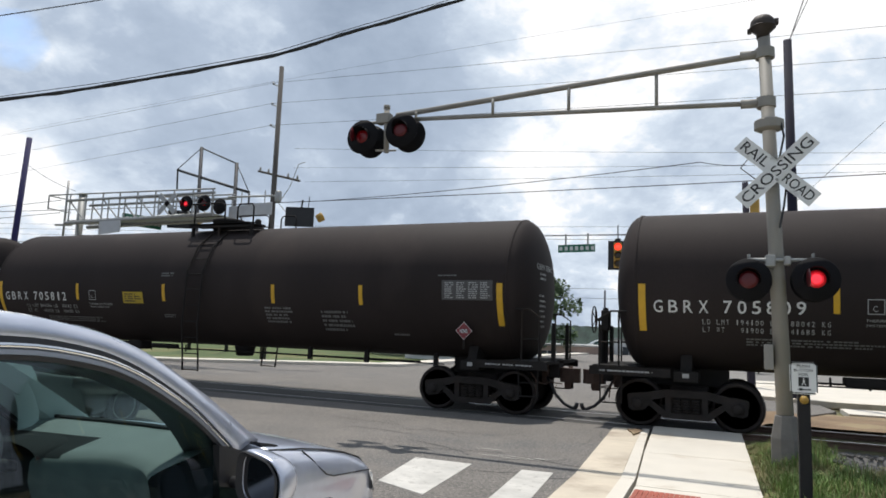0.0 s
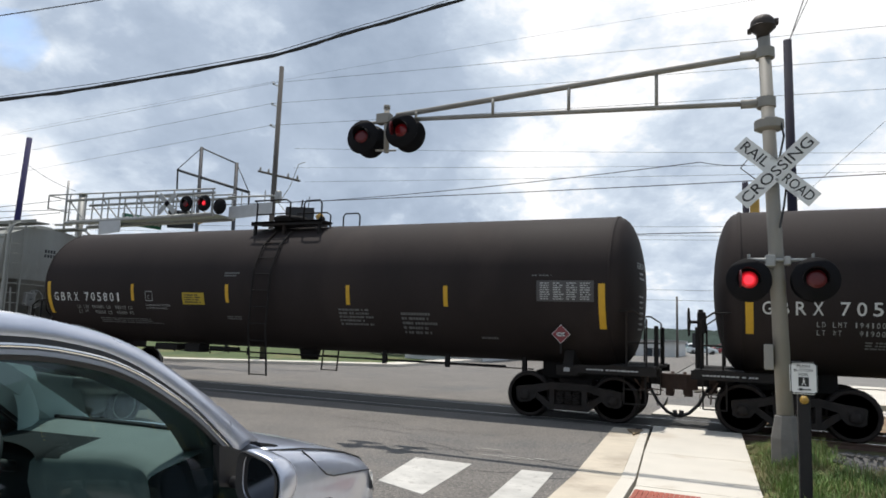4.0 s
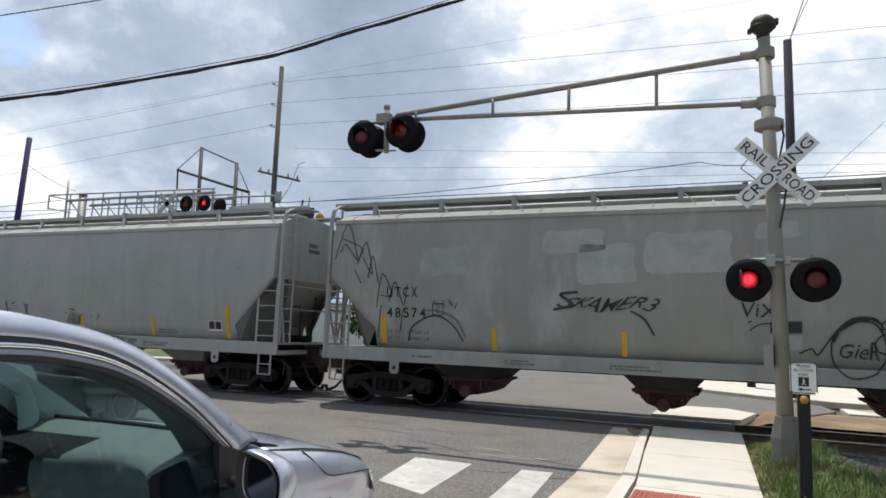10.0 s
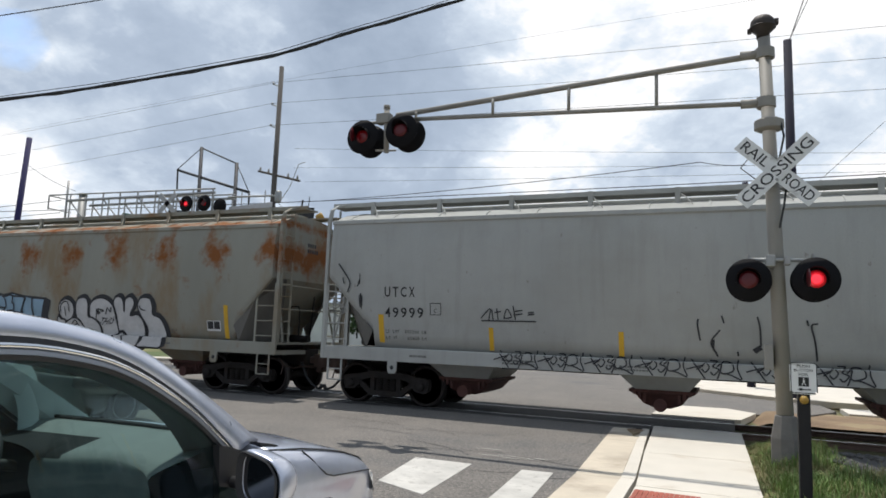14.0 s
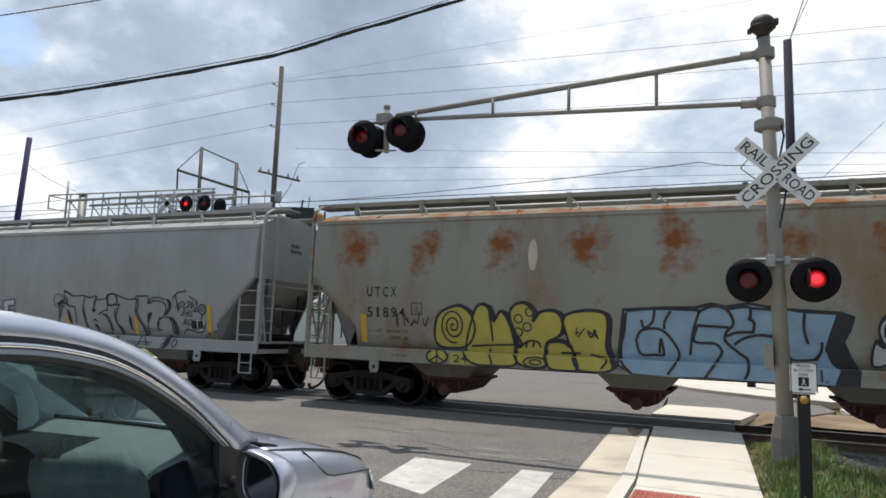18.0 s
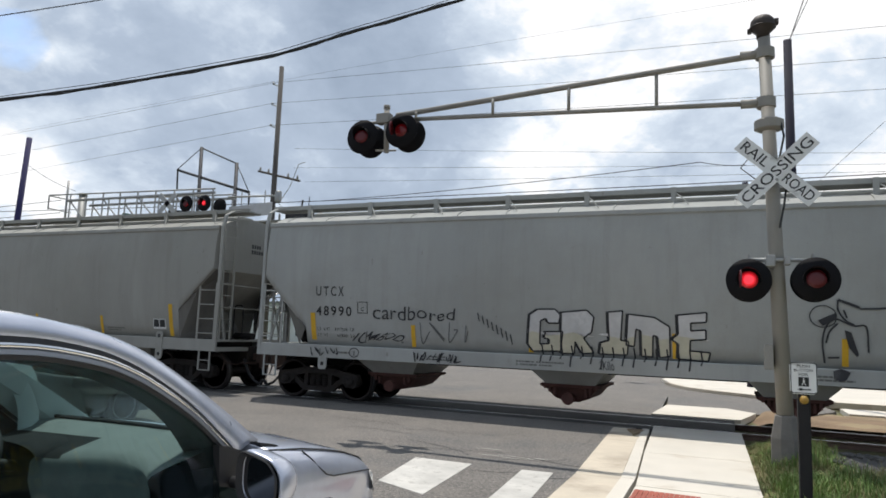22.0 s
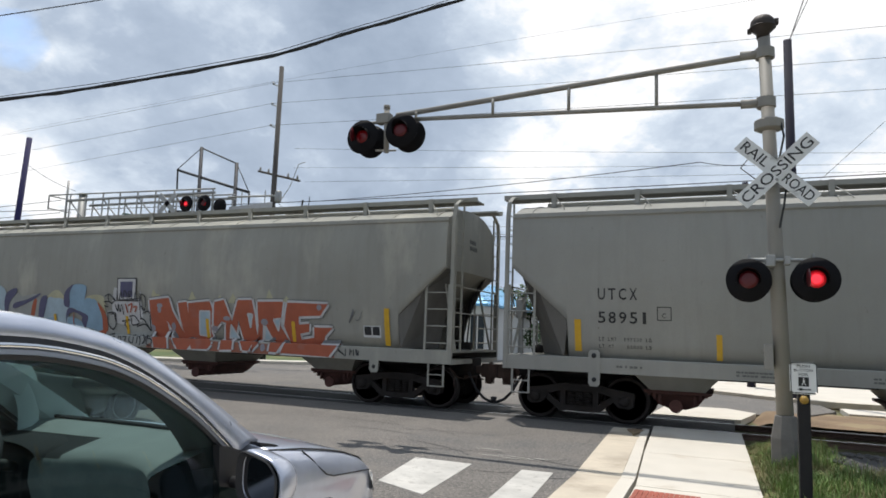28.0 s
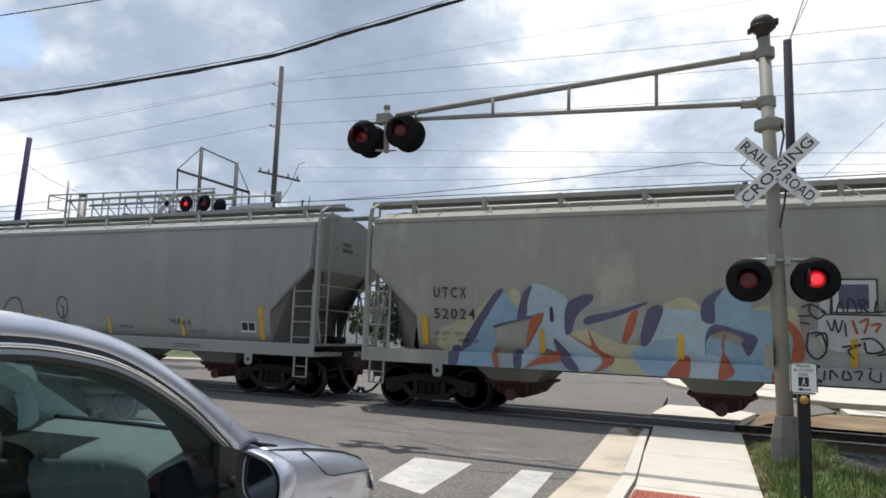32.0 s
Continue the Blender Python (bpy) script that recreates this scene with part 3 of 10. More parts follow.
    for s in (-1, 1):
        r = NEW()
        y = s * 0.93
        tube(r, [(-1.15, y, zt), (-1.15, y, zt + 0.50), (-1.25, y, zt + 0.56), (-0.25, y, zt + 0.56), (-0.12, y, zt + 0.48), (-0.12, y, zt)], 0.022, 8)
        tube(r, [(-1.15, y, zt + 0.2), (-0.12, y, zt + 0.2)], 0.016, 6)
        tube(r, [(0.3, y, zt), (0.3, y, zt + 0.42), (0.36, y, zt + 0.5), (0.76, y, zt + 0.5), (0.82, y, zt + 0.42), (0.82, y, zt)], 0.022, 8)
        part("safety_rail", r, FRAME_BLACK, car)
    c = NEW()
    lathe(c, [(0, -0.05), (0.44, -0.05), (0.44, 0.2), (0.47, 0.22), (0.47, 0.27), (0.40, 0.31), (0, 0.33)], pose(-0.75, 0, TZ + TR), 24)
    part("manway", c, FRAME_BLACK, car)
    c = NEW()
    lathe(c, [(0, -0.05), (0.30, -0.05), (0.30, 0.12), (0, 0.16)], pose(0.05, 0, TZ + TR), 20)
    lathe(c, [(0, 0), (0.09, 0), (0.09, 0.28), (0.05, 0.32), (0, 0.32)], pose(0.15, 0.1, TZ + TR), 12)
    lathe(c, [(0, 0), (0.07, 0), (0.07, 0.22), (0, 0.24)], pose(0.0, -0.12, TZ + TR), 12)
    part("valve_group", c, FRAME_BLACK, car)
    # bottom fittings and brake rigging
    u = NEW()
    lathe(u, [(0, 0), (0.22, 0), (0.26, 0.18), (0.3, 0.3)], pose(0.1, 0, TZ - TR - 0.25), 16)
    tube(u, [(-5.5, -0.35, 0.98), (5.5, -0.35, 0.98)], 0.022, 6)
    box(u, (-3.4, -0.75, 0.92), (-2.9, -0.35, 1.14), 0, 0.03)
    box(u, (-4.4, -0.8, 0.96), (-3.6, -0.4, 1.12), 0, 0.03)
    tube(u, [(-2.6, -0.6, 1.04), (-1.7, -0.6, 1.04)], 0.06, 10)
    tube(u, [(2.2, -0.6, 0.98), (6.2, -0.6, 0.96)], 0.014, 6)
    for x in (2.6, 4.2, 6.0):
        box(u, (x - 0.05, -0.64, 0.9), (x + 0.05, -0.56, 1.2))
    for k in range(6):
        x = -4.6 + k * 0.62
        tube(u, [(x, -0.5, 1.1), (x, -0.5, 0.94 - 0.04 * (k % 2))], 0.02, 5)
    tube(u, [(-4.8, -0.5, 0.94), (-3.0, -0.5, 0.94)], 0.014, 6)
    part("brake_rigging", u, FRAME_BLACK, car)

    # markings wrapped on the shell
    def on(x0, z0):
        return lambda a, b: (x0 + a, tank_y(z0 + b), z0 + b)

    for x, h0, h1, w in ((-7.8, 1.84, 2.72, 0.13), (-4.58, 2.22, 2.66, 0.10), (-1.4, 2.22, 2.66, 0.10), (2.08, 2.22, 2.66, 0.10), (4.5, 2.22, 2.66, 0.10), (7.8, 1.84, 2.72, 0.13)):
        b = NEW()
        pl = on(x - w / 2, h0)
        loft(b, [[pl(0, (h1 - h0) * k / 8), pl(w, (h1 - h0) * k / 8)] for k in range(9)], caps=False)
        part("reflective_strip", b, STRIPE, car, "yellow reflective strip")
    for nm, txt, x, z, w, h, fat in (("reporting_mark", "GBRX", -7.64, 2.19, 1.06, 0.23, 0.010), ("car_number", number, -6.42, 2.19, 1.42, 0.23, 0.012), ("weight_line", "LD LMT 194100 LB  88042 KG", -6.75, 1.99, 2.1, 0.09, 0.0), ("weight_line", "LT WT   91900 LB  41685 KG", -6.75, 1.85, 2.1, 0.09, 0.0)):
        b = NEW()
        spaced(b, txt, on(x, z), w, h, fat, 0.62)
        p = part(nm, b, LETTER_W if h > 0.2 else LETTER_M, car, "white stencilled lettering")
        tagged(p, kind="stuff")
    b = NEW()
    bars(b, on(-6.0, 1.62), 2.3, 0.15, 3, rng)
    tagged(part("small_print", b, LETTER_G, car), kind="stuff")
    b = NEW()
    bars(b, on(-1.5, 2.85), 0.5, 0.13, 2, rng)
    bars(b, on(-1.5, 1.8), 0.5, 0.1, 2, rng)
    bars(b, on(1.8, 1.75), 0.9, 0.4, 5, rng)
    bars(b, on(3.4, 1.6), 0.85, 0.5, 5, rng)
    bars(b, on(5.2, 1.55), 0.5, 0.08, 1, rng)
    bars(b, on(6.4, 2.86), 0.55, 0.05, 1, rng)
    tagged(part("small_print", b, LETTER_G, car), kind="stuff")
    b = NEW()
    for d in (0.0, 0.24):
        for a0, a1, b0, b1 in ((0, 0.25, d, d + 0.015), ):
            sheet(b, [on(-4.13, 2.22)(p, q) for p, q in ((a0, b0), (a1, b0), (a1, b1), (a0, b1))])
        sheet(b, [on(-4.13, 2.22)(p, q) for p, q in ((d, 0), (d + 0.015, 0), (d + 0.015, 0.255), (d, 0.255))])
    write(b, "C", on(-4.05, 2.27), 0.07, 0.09)
    part("plate_mark", b, LETTER_M, car)
    for k, txt in enumerate(("THERMAL PROTECTION", "SYSTEM EQUIPPED")):
        b = NEW()
        write(b, txt, on(-4.15, 2.09 - 0.085 * k), 0.85 - 0.12 * k, 0.05)
        tagged(part("protection_note", b, LETTER_M, car), kind="stuff")
    b = NEW()
    pl = on(-2.85, 2.15)
    loft(b, [[pl(0, 0.3 * k / 4), pl(0.72, 0.3 * k / 4)] for k in range(5)], caps=False)
    part("warning_panel", b, mat("panel_yellow", (0.42, 0.30, 0.02), 0.5, vary=0.1, bump=0), car, "faded yellow warning panel")
    b = NEW()
    bars(b, lambda p, q: (-2.78 + p, tank_y(2.18 + q, 0.011), 2.18 + q), 0.58, 0.24, 4, rng)
    tagged(part("warning_print", b, LETTER_K, car), kind="stuff")
    # data table
    b = NEW()
    pl = on(6.50, 2.36)
    loft(b, [[pl(0, 0.42 * k / 4), pl(1.15, 0.42 * k / 4)] for k in range(5)], caps=False)
    part("data_table", b, mat("table_grey", (0.075, 0.072, 0.070), 0.6, vary=0.1, bump=0), car, "grey stencilled test-date table")
    b = NEW()
    for i in range(4):
        bars(b, lambda p, q, i=i: (6.57 + 0.27 * i + p, tank_y(2.39 + q, 0.011), 2.39 + q), 0.22, 0.36, 8, rng)
    tagged(part("table_print", b, LETTER_M, car), kind="stuff")
    # hazard placard: a red diamond in a holder
    b = NEW()
    zc = 1.72
    yy = -1.40
    for rr, lift, mi in ((0.19, 0.0, 0), (0.178, 0.004, 1)):
        f = sheet(b, [(6.97, yy - lift, zc - rr), (6.97 + rr, yy - lift, zc), (6.97, yy - lift, zc + rr), (6.97 - rr, yy - lift, zc)], mi)
    box(b, (6.95, yy + 0.002, zc - 0.38), (6.99, yy + 0.02, zc - 0.15), 2)
    box(b, (6.88, yy - 0.008, zc - 0.045), (7.06, yy - 0.006, zc + 0.035), 0)
    part("placard", b, [LETTER_W, mat("placard_red", (0.20, 0.03, 0.035), 0.5, vary=0.15, bump=0), FRAME_BLACK], car, "red diamond hazard placard")
    b = NEW()
    write(b, "2404", lambda p, q: (6.875 + p, yy - 0.012, zc - 0.045 + q), 0.19, 0.08, 0.01)
    part("placard_number", b, LETTER_K, car)
    # head lettering on the leading end
    b = NEW()
    hx = lambda a, z: 7.97 + 0.46 * math.sqrt(max(0, 1 - min(1, ((a) ** 2 + (z - TZ) ** 2) / TR ** 2))) + 0.01
    write(b, "GBRX " + number, lambda u, v: (hx(-0.75 + u, 3.10 + v), -0.75 + u, 3.10 + v), 1.1, 0.13, 0.008)
    for z, w in ((2.97, 0.5), (2.87, 0.5)):
        bars(b, lambda u, v: (hx(-0.6 + u, z + v), -0.6 + u, z + v), w, 0.08, 1, rng)
    for k in range(7):
        bars(b, lambda u, v: (hx(-0.65 + 0.03 * k + u, 2.5 - 0.11 * k + v), -0.65 + 0.03 * k + u, 2.5 - 0.11 * k + v), 0.4, 0.07, 1, rng)
    tagged(part("head_lettering", b, LETTER_M, car), kind="stuff")
    return car, centre


# ---- covered hopper ----
HL = 9.43
SIDE = [(1.28, 1.34), (1.6, 1.43), (2.0, 1.51), (2.5, 1.57), (3.0, 1.60), (3.5, 1.59), (3.9, 1.55), (4.08, 1.51)]
ROOF = [(4.15, 1.50), (4.16, 1.44), (4.27, 1.25), (4.38, 0.98), (4.45, 0.70), (4.49, 0.4), (4.51, 0.0)]


def side_w(z):
    for (z0, w0), (z1, w1) in zip(SIDE, SIDE[1:]):
        if z <= z1:
            return w0 + (w1 - w0) * max(0, (z - z0)) / (z1 - z0)
    return SIDE[-1][1]


def hop_y(z, lift=0.008):
    return -(1.515 + lift) if z < 1.29 else -side_w(z) - lift


# grimy end paint, halved in tone to paint in the shade of down-facing plates
END_SHADE_GRIME = mat("end_sheet_shade_grime", (0.13, 0.122, 0.108), 0.85, vary=0.25, scale=2, bump=0.1, streak=True)
# darker brown tone for the chutes of a single car
CHUTE_DARK = mat("chute_dark_brown", (0.055, 0.05, 0.045), 0.85, vary=0.3, scale=2, bump=0.1, streak=True)


def make_hopper(centre, number, paint, label, brake_end=-1, dark_chutes=False, kz=1.66, zt=2.83, tall_lug=False, mark_x=0.0):
    car = thing("covered_hopper", label, "rail car", group="train")
    rng = random.Random(number)
    # sides with ends cut along the slope sheets
    bm = NEW()
    rows = []
    xs = [-9.30, -9.29, -8.85, -8.4, -8.17, -8.15] + [-8.15 + 16.3 * k / 16 for k in range(1, 16)] + [8.15, 8.17, 8.4, 8.85, 9.29, 9.30]
    for x in xs:
        a = abs(x)
        zb = 1.28 if a <= 8.15 else kz if a <= 8.17 else kz + (a - 8.17) / (9.29 - 8.17) * (zt - kz)
        if a > 9.295:
            zb = zt + 0.02
        prof = []
        for k in range(10):
            z = zb + (4.08 - zb) * k / 9
            prof.append((side_w(z), z))
        prof += [(w, z) for z, w in ROOF]
        row = [(x, -w, z) for w, z in prof] + [(x, w, z) for w, z in reversed(prof[:-1])]
        rows.append(row)
    loft(bm, rows, close=True)
    for f in bm.faces:
        f.smooth = abs(f.normal.x) < 0.5
    part("body", bm, paint, car)
    # roof eave lip
    for s in (-1, 1):
        b = NEW()
        prism(b, [(s * 1.515, 4.06), (s * 1.545, 4.09), (s * 1.53, 4.17), (s * 1.47, 4.19), (s * 1.46, 4.15)], "x", -9.32, 9.32)
        part("eave", b, paint, car)
        # side sill
        b = NEW()
        prism(b, [(s * 1.515, 1.0), (s * 1.515, 1.27), (s * 1.50, 1.29), (s * 1.30, 1.29), (s * 1.30, 1.26), (s * 1.47, 1.25), (s * 1.47, 1.02), (s * 1.40, 1.02), (s * 1.40, 1.0)], "x", -HL, HL)
        part("side_sill", b, paint, car)
    # roof seams
    b = NEW()
    for k in range(-8, 9):
        x = k * 1.12
        loft(b, [[(x - 0.02, y, z + 0.002), (x - 0.015, y, z + 0.02), (x + 0.015, y, z + 0.02), (x + 0.02, y, z + 0.002)] for z, y in [(zz, -w) for zz, w in ROOF[1:]] + [(zz, w) for zz, w in reversed(ROOF[1:-1])]])
    part("roof_seams", b, paint, car)
    # trough hatch and running boards
    b = NEW()
    prism(b, [(-0.32, 4.48), (-0.32, 4.60), (-0.2, 4.64), (0.2, 4.64), (0.32, 4.60), (0.32, 4.48)], "x", -8.9, 8.9)
    part("hatch_trough", b, paint, car)
    for s in (-1, 1):
        b = NEW()
        prism(b, [(s * 0.92, 4.60), (s * 0.92, 4.70), (s * 0.88, 4.70), (s * 0.88, 4.64), (s * 0.45, 4.64), (s * 0.45, 4.60)], "x", -9.72, 9.72)
        part("running_board", b, paint, car)
        for k in range(11):
            x = -8.6 + k * 1.72
            g = NEW()
            box(g, (x - 0.05, min(s * 0.90, s * 0.97), 4.30), (x + 0.05, max(s * 0.90, s * 0.97), 4.70))
            tube(g, [(x, s * 0.9, 4.62), (x + 0.18, s * 1.1, 4.45), (x + 0.3, s * 1.25, 4.29)], 0.012, 5)
            part("bracket", g, paint, car)
    # hopper outlets and their gates
    for x in (-6.15, -2.05, 2.05, 6.15):
        b = NEW()
        loft(b, [[(x - e, -w, z), (x + e, -w, z), (x + e, w, z), (x - e, w, z)] for e, w, z in ((1.12, 1.30, 1.26), (0.76, 1.12, 0.98), (0.47, 0.78, 0.66))], close=True)
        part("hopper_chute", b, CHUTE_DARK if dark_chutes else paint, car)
        b = NEW()
        loft(b, [[(x - e, -w, z), (x + e, -w, z), (x + e, w, z), (x - e, w, z)] for e, w, z in ((0.62, 0.85, 0.70), (0.62, 0.85, 0.65), (0.50, 0.78, 0.60), (0.36, 0.66, 0.42), (0.15, 0.6, 0.34))], close=True)
        tube(b, [(x - 0.02, -0.92, 0.42), (x - 0.02, 0.92, 0.42)], 0.10, 14)
        tube(b, [(x - 0.02, -0.96, 0.42), (x - 0.02, -0.90, 0.42)], 0.125, 14)
        for e in (-1, 1):
            for k in range(3):
                box(b, (x + e * (0.32 + 0.10 * k) - 0.025, -0.86, 0.46 + 0.07 * k), (x + e * (0.32 + 0.10 * k) + 0.025, -0.80, 0.62 + 0.03 * k))
        part("outlet_gate", b, RUST_RED, car, "rusty red outlet gate")
    # frame ends
    for s in (-1, 1):
        b = NEW()
        box(b, (min(s * 7.0, s * 9.5), -0.28, 0.72), (max(s * 7.0, s * 9.5), 0.28, 1.12), 0, 0.02)
        box(b, (s * 8.0 - 0.25, -1.38, 0.95), (s * 8.0 + 0.25, 1.38, 1.22))
        box(b, (s * 8.0 - 0.35, -0.5, 1.1), (s * 8.0 + 0.35, 0.5, 1.30))
        part("center_sill", b, FRAME_BLACK, car)
        b = NEW()
        box(b, (min(s * 9.15, s * 9.48), -1.5, 1.0), (max(s * 9.15, s * 9.48), 1.5, 1.10))
        box(b, (min(s * 8.6, s * 9.46), -1.5, 1.24), (max(s * 8.6, s * 9.46), 1.5, 1.28))
        part("end_platform", b, paint, car)
        # ribs between the slope sheet and the frame
        for y in (-0.3, 0.3):
            b = NEW()
            prism(b, [(s * 8.2, 1.28), (s * 8.75, 1.28), (s * 8.42, 1.86), (s * 8.2, 1.64)], "y", y - 0.012, y + 0.012)
            part("slope_rib", b, paint, car)
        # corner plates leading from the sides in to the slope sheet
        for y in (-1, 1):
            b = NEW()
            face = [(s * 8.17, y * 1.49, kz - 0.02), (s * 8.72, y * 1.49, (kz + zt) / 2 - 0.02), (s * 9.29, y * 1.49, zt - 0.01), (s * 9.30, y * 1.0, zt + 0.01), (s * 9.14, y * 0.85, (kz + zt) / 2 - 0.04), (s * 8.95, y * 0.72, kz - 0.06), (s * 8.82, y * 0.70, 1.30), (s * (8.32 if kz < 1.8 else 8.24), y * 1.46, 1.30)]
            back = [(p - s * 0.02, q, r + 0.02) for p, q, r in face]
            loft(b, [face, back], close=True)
            # plate colour carries painted shade besides the grime
            part("corner_plate", b, END_SHADE_GRIME, car)
        b = NEW()
        tube(b, [(s * 8.95, -0.30, 1.3), (s * 8.95, -0.30, 2.1), (s * 9.0, -0.30, 2.2), (s * 9.2, -0.30, 2.2), (s * 9.25, -0.30, 2.1), (s * 9.25, -0.30, 1.45)], 0.018, 6)
        tube(b, [(s * 9.0, 0.55, 1.3), (s * 9.1, 0.55, 2.5)], 0.02, 6)
        tube(b, [(s * 8.7, 0.1, 1.38), (s * 9.3, 0.1, 1.38)], 0.09, 10)
        part("end_piping", b, FRAME_BLACK, car)
        for y in (-1, 1):
            b = NEW()
            box(b, (s * HL - 0.04, y * 1.5 - 0.03, 1.0), (s * HL + 0.04, y * 1.5 + 0.03, 4.15))
            loft(b, [[(s * HL - 0.04, y * (w - 0.03), z), (s * HL + 0.04, y * (w - 0.03), z), (s * HL + 0.04, y * (w + 0.03), z), (s * HL - 0.04, y * (w + 0.03), z)] for w, z in ((1.5, 4.15), (1.42, 4.45), (1.15, 4.60), (0.9, 4.66))], close=True)
            part("corner_post", b, paint, car)
            b = NEW()
            ladder(b, s * 8.83, s * 9.37, y * 1.50, 1.26, 2.70, 4)
            part("side_ladder", b, paint, car)
            b = NEW()
            for x in (s * 8.93, s * 9.28):
                box(b, (x - 0.02, y * 1.48 - 0.012, 0.52), (x + 0.02, y * 1.48 + 0.012, 1.0))
            tube(b, [(s * 8.93, y * 1.48, 0.53), (s * 9.28, y * 1.48, 0.53)], 0.016, 6)
            tube(b, [(s * 8.93, y * 1.48, 0.77), (s * 9.28, y * 1.48, 0.77)], 0.013, 6)
            part("stirrup_step", b, paint, car)
            # end ladder up the bulkhead
            b = NEW()
            for q in (1.02, 1.42):
                box(b, (s * 9.46 - 0.015, y * q - 0.025, 1.28), (s * 9.46 + 0.015, y * q + 0.025, 4.5 if q < 1.2 else 4.2))
            for k in range(10):
                z = 1.5 + k * 0.3
                tube(b, [(s * 9.48, y * 1.02, z), (s * 9.48, y * 1.42, z)], 0.013, 6)
            part("end_ladder", b, paint, car)
            b = NEW()
            tube(b, [(s * 9.40, y * 1.15, 1.28), (s * 9.08, y * 1.05, 2.78)], 0.03, 6)
            part("end_brace", b, paint, car)
        b = NEW()
        tube(b, [(s * 9.44, -1.45, 2.68), (s * 9.44, 1.45, 2.68)], 0.016, 6)
        tube(b, [(s * 9.44, -1.45, 2.1), (s * 9.44, 1.45, 2.1)], 0.016, 6)
        part("end_grab_rail", b, paint, car)
        # jacking lug under the sill
        b = NEW()
        prism(b, [(s * 7.62 - 0.11, 1.02), (s * 7.62 - 0.11, 0.80), (s * 7.62 - 0.07, 0.74), (s * 7.62 + 0.07, 0.74), (s * 7.62 + 0.11, 0.80), (s * 7.62 + 0.11, 1.02)], "y", -1.525, -1.49)
        lathe(b, [(0, 0), (0.045, 0), (0.045, 0.004), (0, 0.004)], pose(s * 7.62, -1.526, 0.87, 90), 12, 1)
        if tall_lug:
            prism(b, [(s * 7.62 - 0.11, 1.02), (s * 7.62 - 0.11, 1.38), (s * 7.62 - 0.07, 1.44), (s * 7.62 + 0.07, 1.44), (s * 7.62 + 0.11, 1.38), (s * 7.62 + 0.11, 1.02)], "y", -1.54, -1.515)
            lathe(b, [(0, 0), (0.05, 0), (0.05, 0.004), (0, 0.004)], pose(s * 7.62, -1.541, 1.33, 90), 12, 1)
        part("jacking_lug", b, [paint, BLACK], car)
        make_truck(car, s * 8.0)
        make_coupler(car, s * 9.4, s)
    make_brake_wheel(car, brake_end * 9.46, brake_end, -0.6, 2.25, GALV)
    b = NEW()
    box(b, (-8.9, -0.55, 1.3), (-8.55, -0.1, 1.75), 0, 0.04)
    tube(b, [(-8.75, 0.2, 1.5), (-8.75, 0.9, 1.5)], 0.17, 12)
    part("air_reservoir", b, FRAME_BLACK, car)
    b = NEW()
    tube(b, [(-7.5, -0.5, 0.95), (7.5, -0.5, 0.95)], 0.022, 6)
    part("brake_pipe", b, FRAME_BLACK, car)

    def on(x0, z0):
        return lambda a, q: (x0 + a, hop_y(z0 + q), z0 + q)

    strip_lift = 0.04 if number == "52024" else 0.008
    # yellow reflective strips
    for x, z0, z1, w in ((-7.95, 1.40, 2.02, 0.13), (-5.37, 1.33, 1.80, 0.10), (-2.73, 1.33, 1.80, 0.10), (0.05, 1.33, 1.80, 0.10), (2.80, 1.33, 1.80, 0.10), (5.40, 1.33, 1.80, 0.10), (7.90, 1.33, 2.15, 0.13)):
        b = NEW()
        pl = (lambda a, q, x0=x - w / 2, z0=z0: (x0 + a, hop_y(z0 + q, strip_lift), z0 + q))
        loft(b, [[pl(0, (z1 - z0) * k / 6), pl(w, (z1 - z0) * k / 6)] for k in range(7)], caps=False)
        part("reflective_strip", b, STRIPE, car, "yellow reflective strip")
    for nm, txt, x, z, w, h, fat in (("reporting_mark", "UTCX", -7.88, 2.41, 0.80, 0.22, 0.022), ("car_number", number, -7.88, 1.96, 1.0, 0.22, 0.022), ("weight_line", "LD LMT  197200 LB", -7.85, 1.62, 1.0, 0.07, 0.0), ("weight_line", "LT WT    65800 LB", -7.85, 1.48, 1.0, 0.07, 0.0)):
        b = NEW()
        spaced(b, txt, lambda p, q: (x + mark_x + p, hop_y(z + q, strip_lift), z + q), w, h, fat * 0.7, 0.70)
        tagged(part(nm, b, LETTER_K, car, "black stencilled lettering"), kind="stuff")
    b = NEW()
    for d in (0.0, 0.245):
        sheet(b, [on(-6.75 + mark_x, 2.03)(p, q) for p, q in ((0, d), (0.26, d), (0.26, d + 0.015), (0, d + 0.015))])
        sheet(b, [on(-6.75 + mark_x, 2.03)(p, q) for p, q in ((d, 0), (d + 0.015, 0), (d + 0.015, 0.26), (d, 0.26))])
    write(b, "C", on(-6.66 + mark_x, 2.08), 0.07, 0.09)
    part("plate_mark", b, LETTER_K, car)
    b = NEW()
    for x, z, w, h, r in ((-5.1, 1.06, 0.7, 0.12, 2), (-3.0, 1.06, 1.0, 0.12, 2), (2.0, 1.06, 1.0, 0.12, 2), (5.6, 1.4, 0.7, 0.12, 2), (5.2, 1.06, 1.0, 0.12, 2), (-7.2, 1.1, 0.5, 0.08, 1)):
        bars(b, on(x, z), w, h, r, rng)
    tagged(part("small_print", b, mat("small_print_grey", (0.13, 0.13, 0.12), 0.7, vary=0.1, bump=0), car), kind="stuff")
    # twin black label plate with a white border
    b = NEW()
    sheet(b, [on(7.28, 1.5)(p, q) for p, q in ((0, 0), (0.44, 0), (0.44, 0.26), (0, 0.26))], 0)
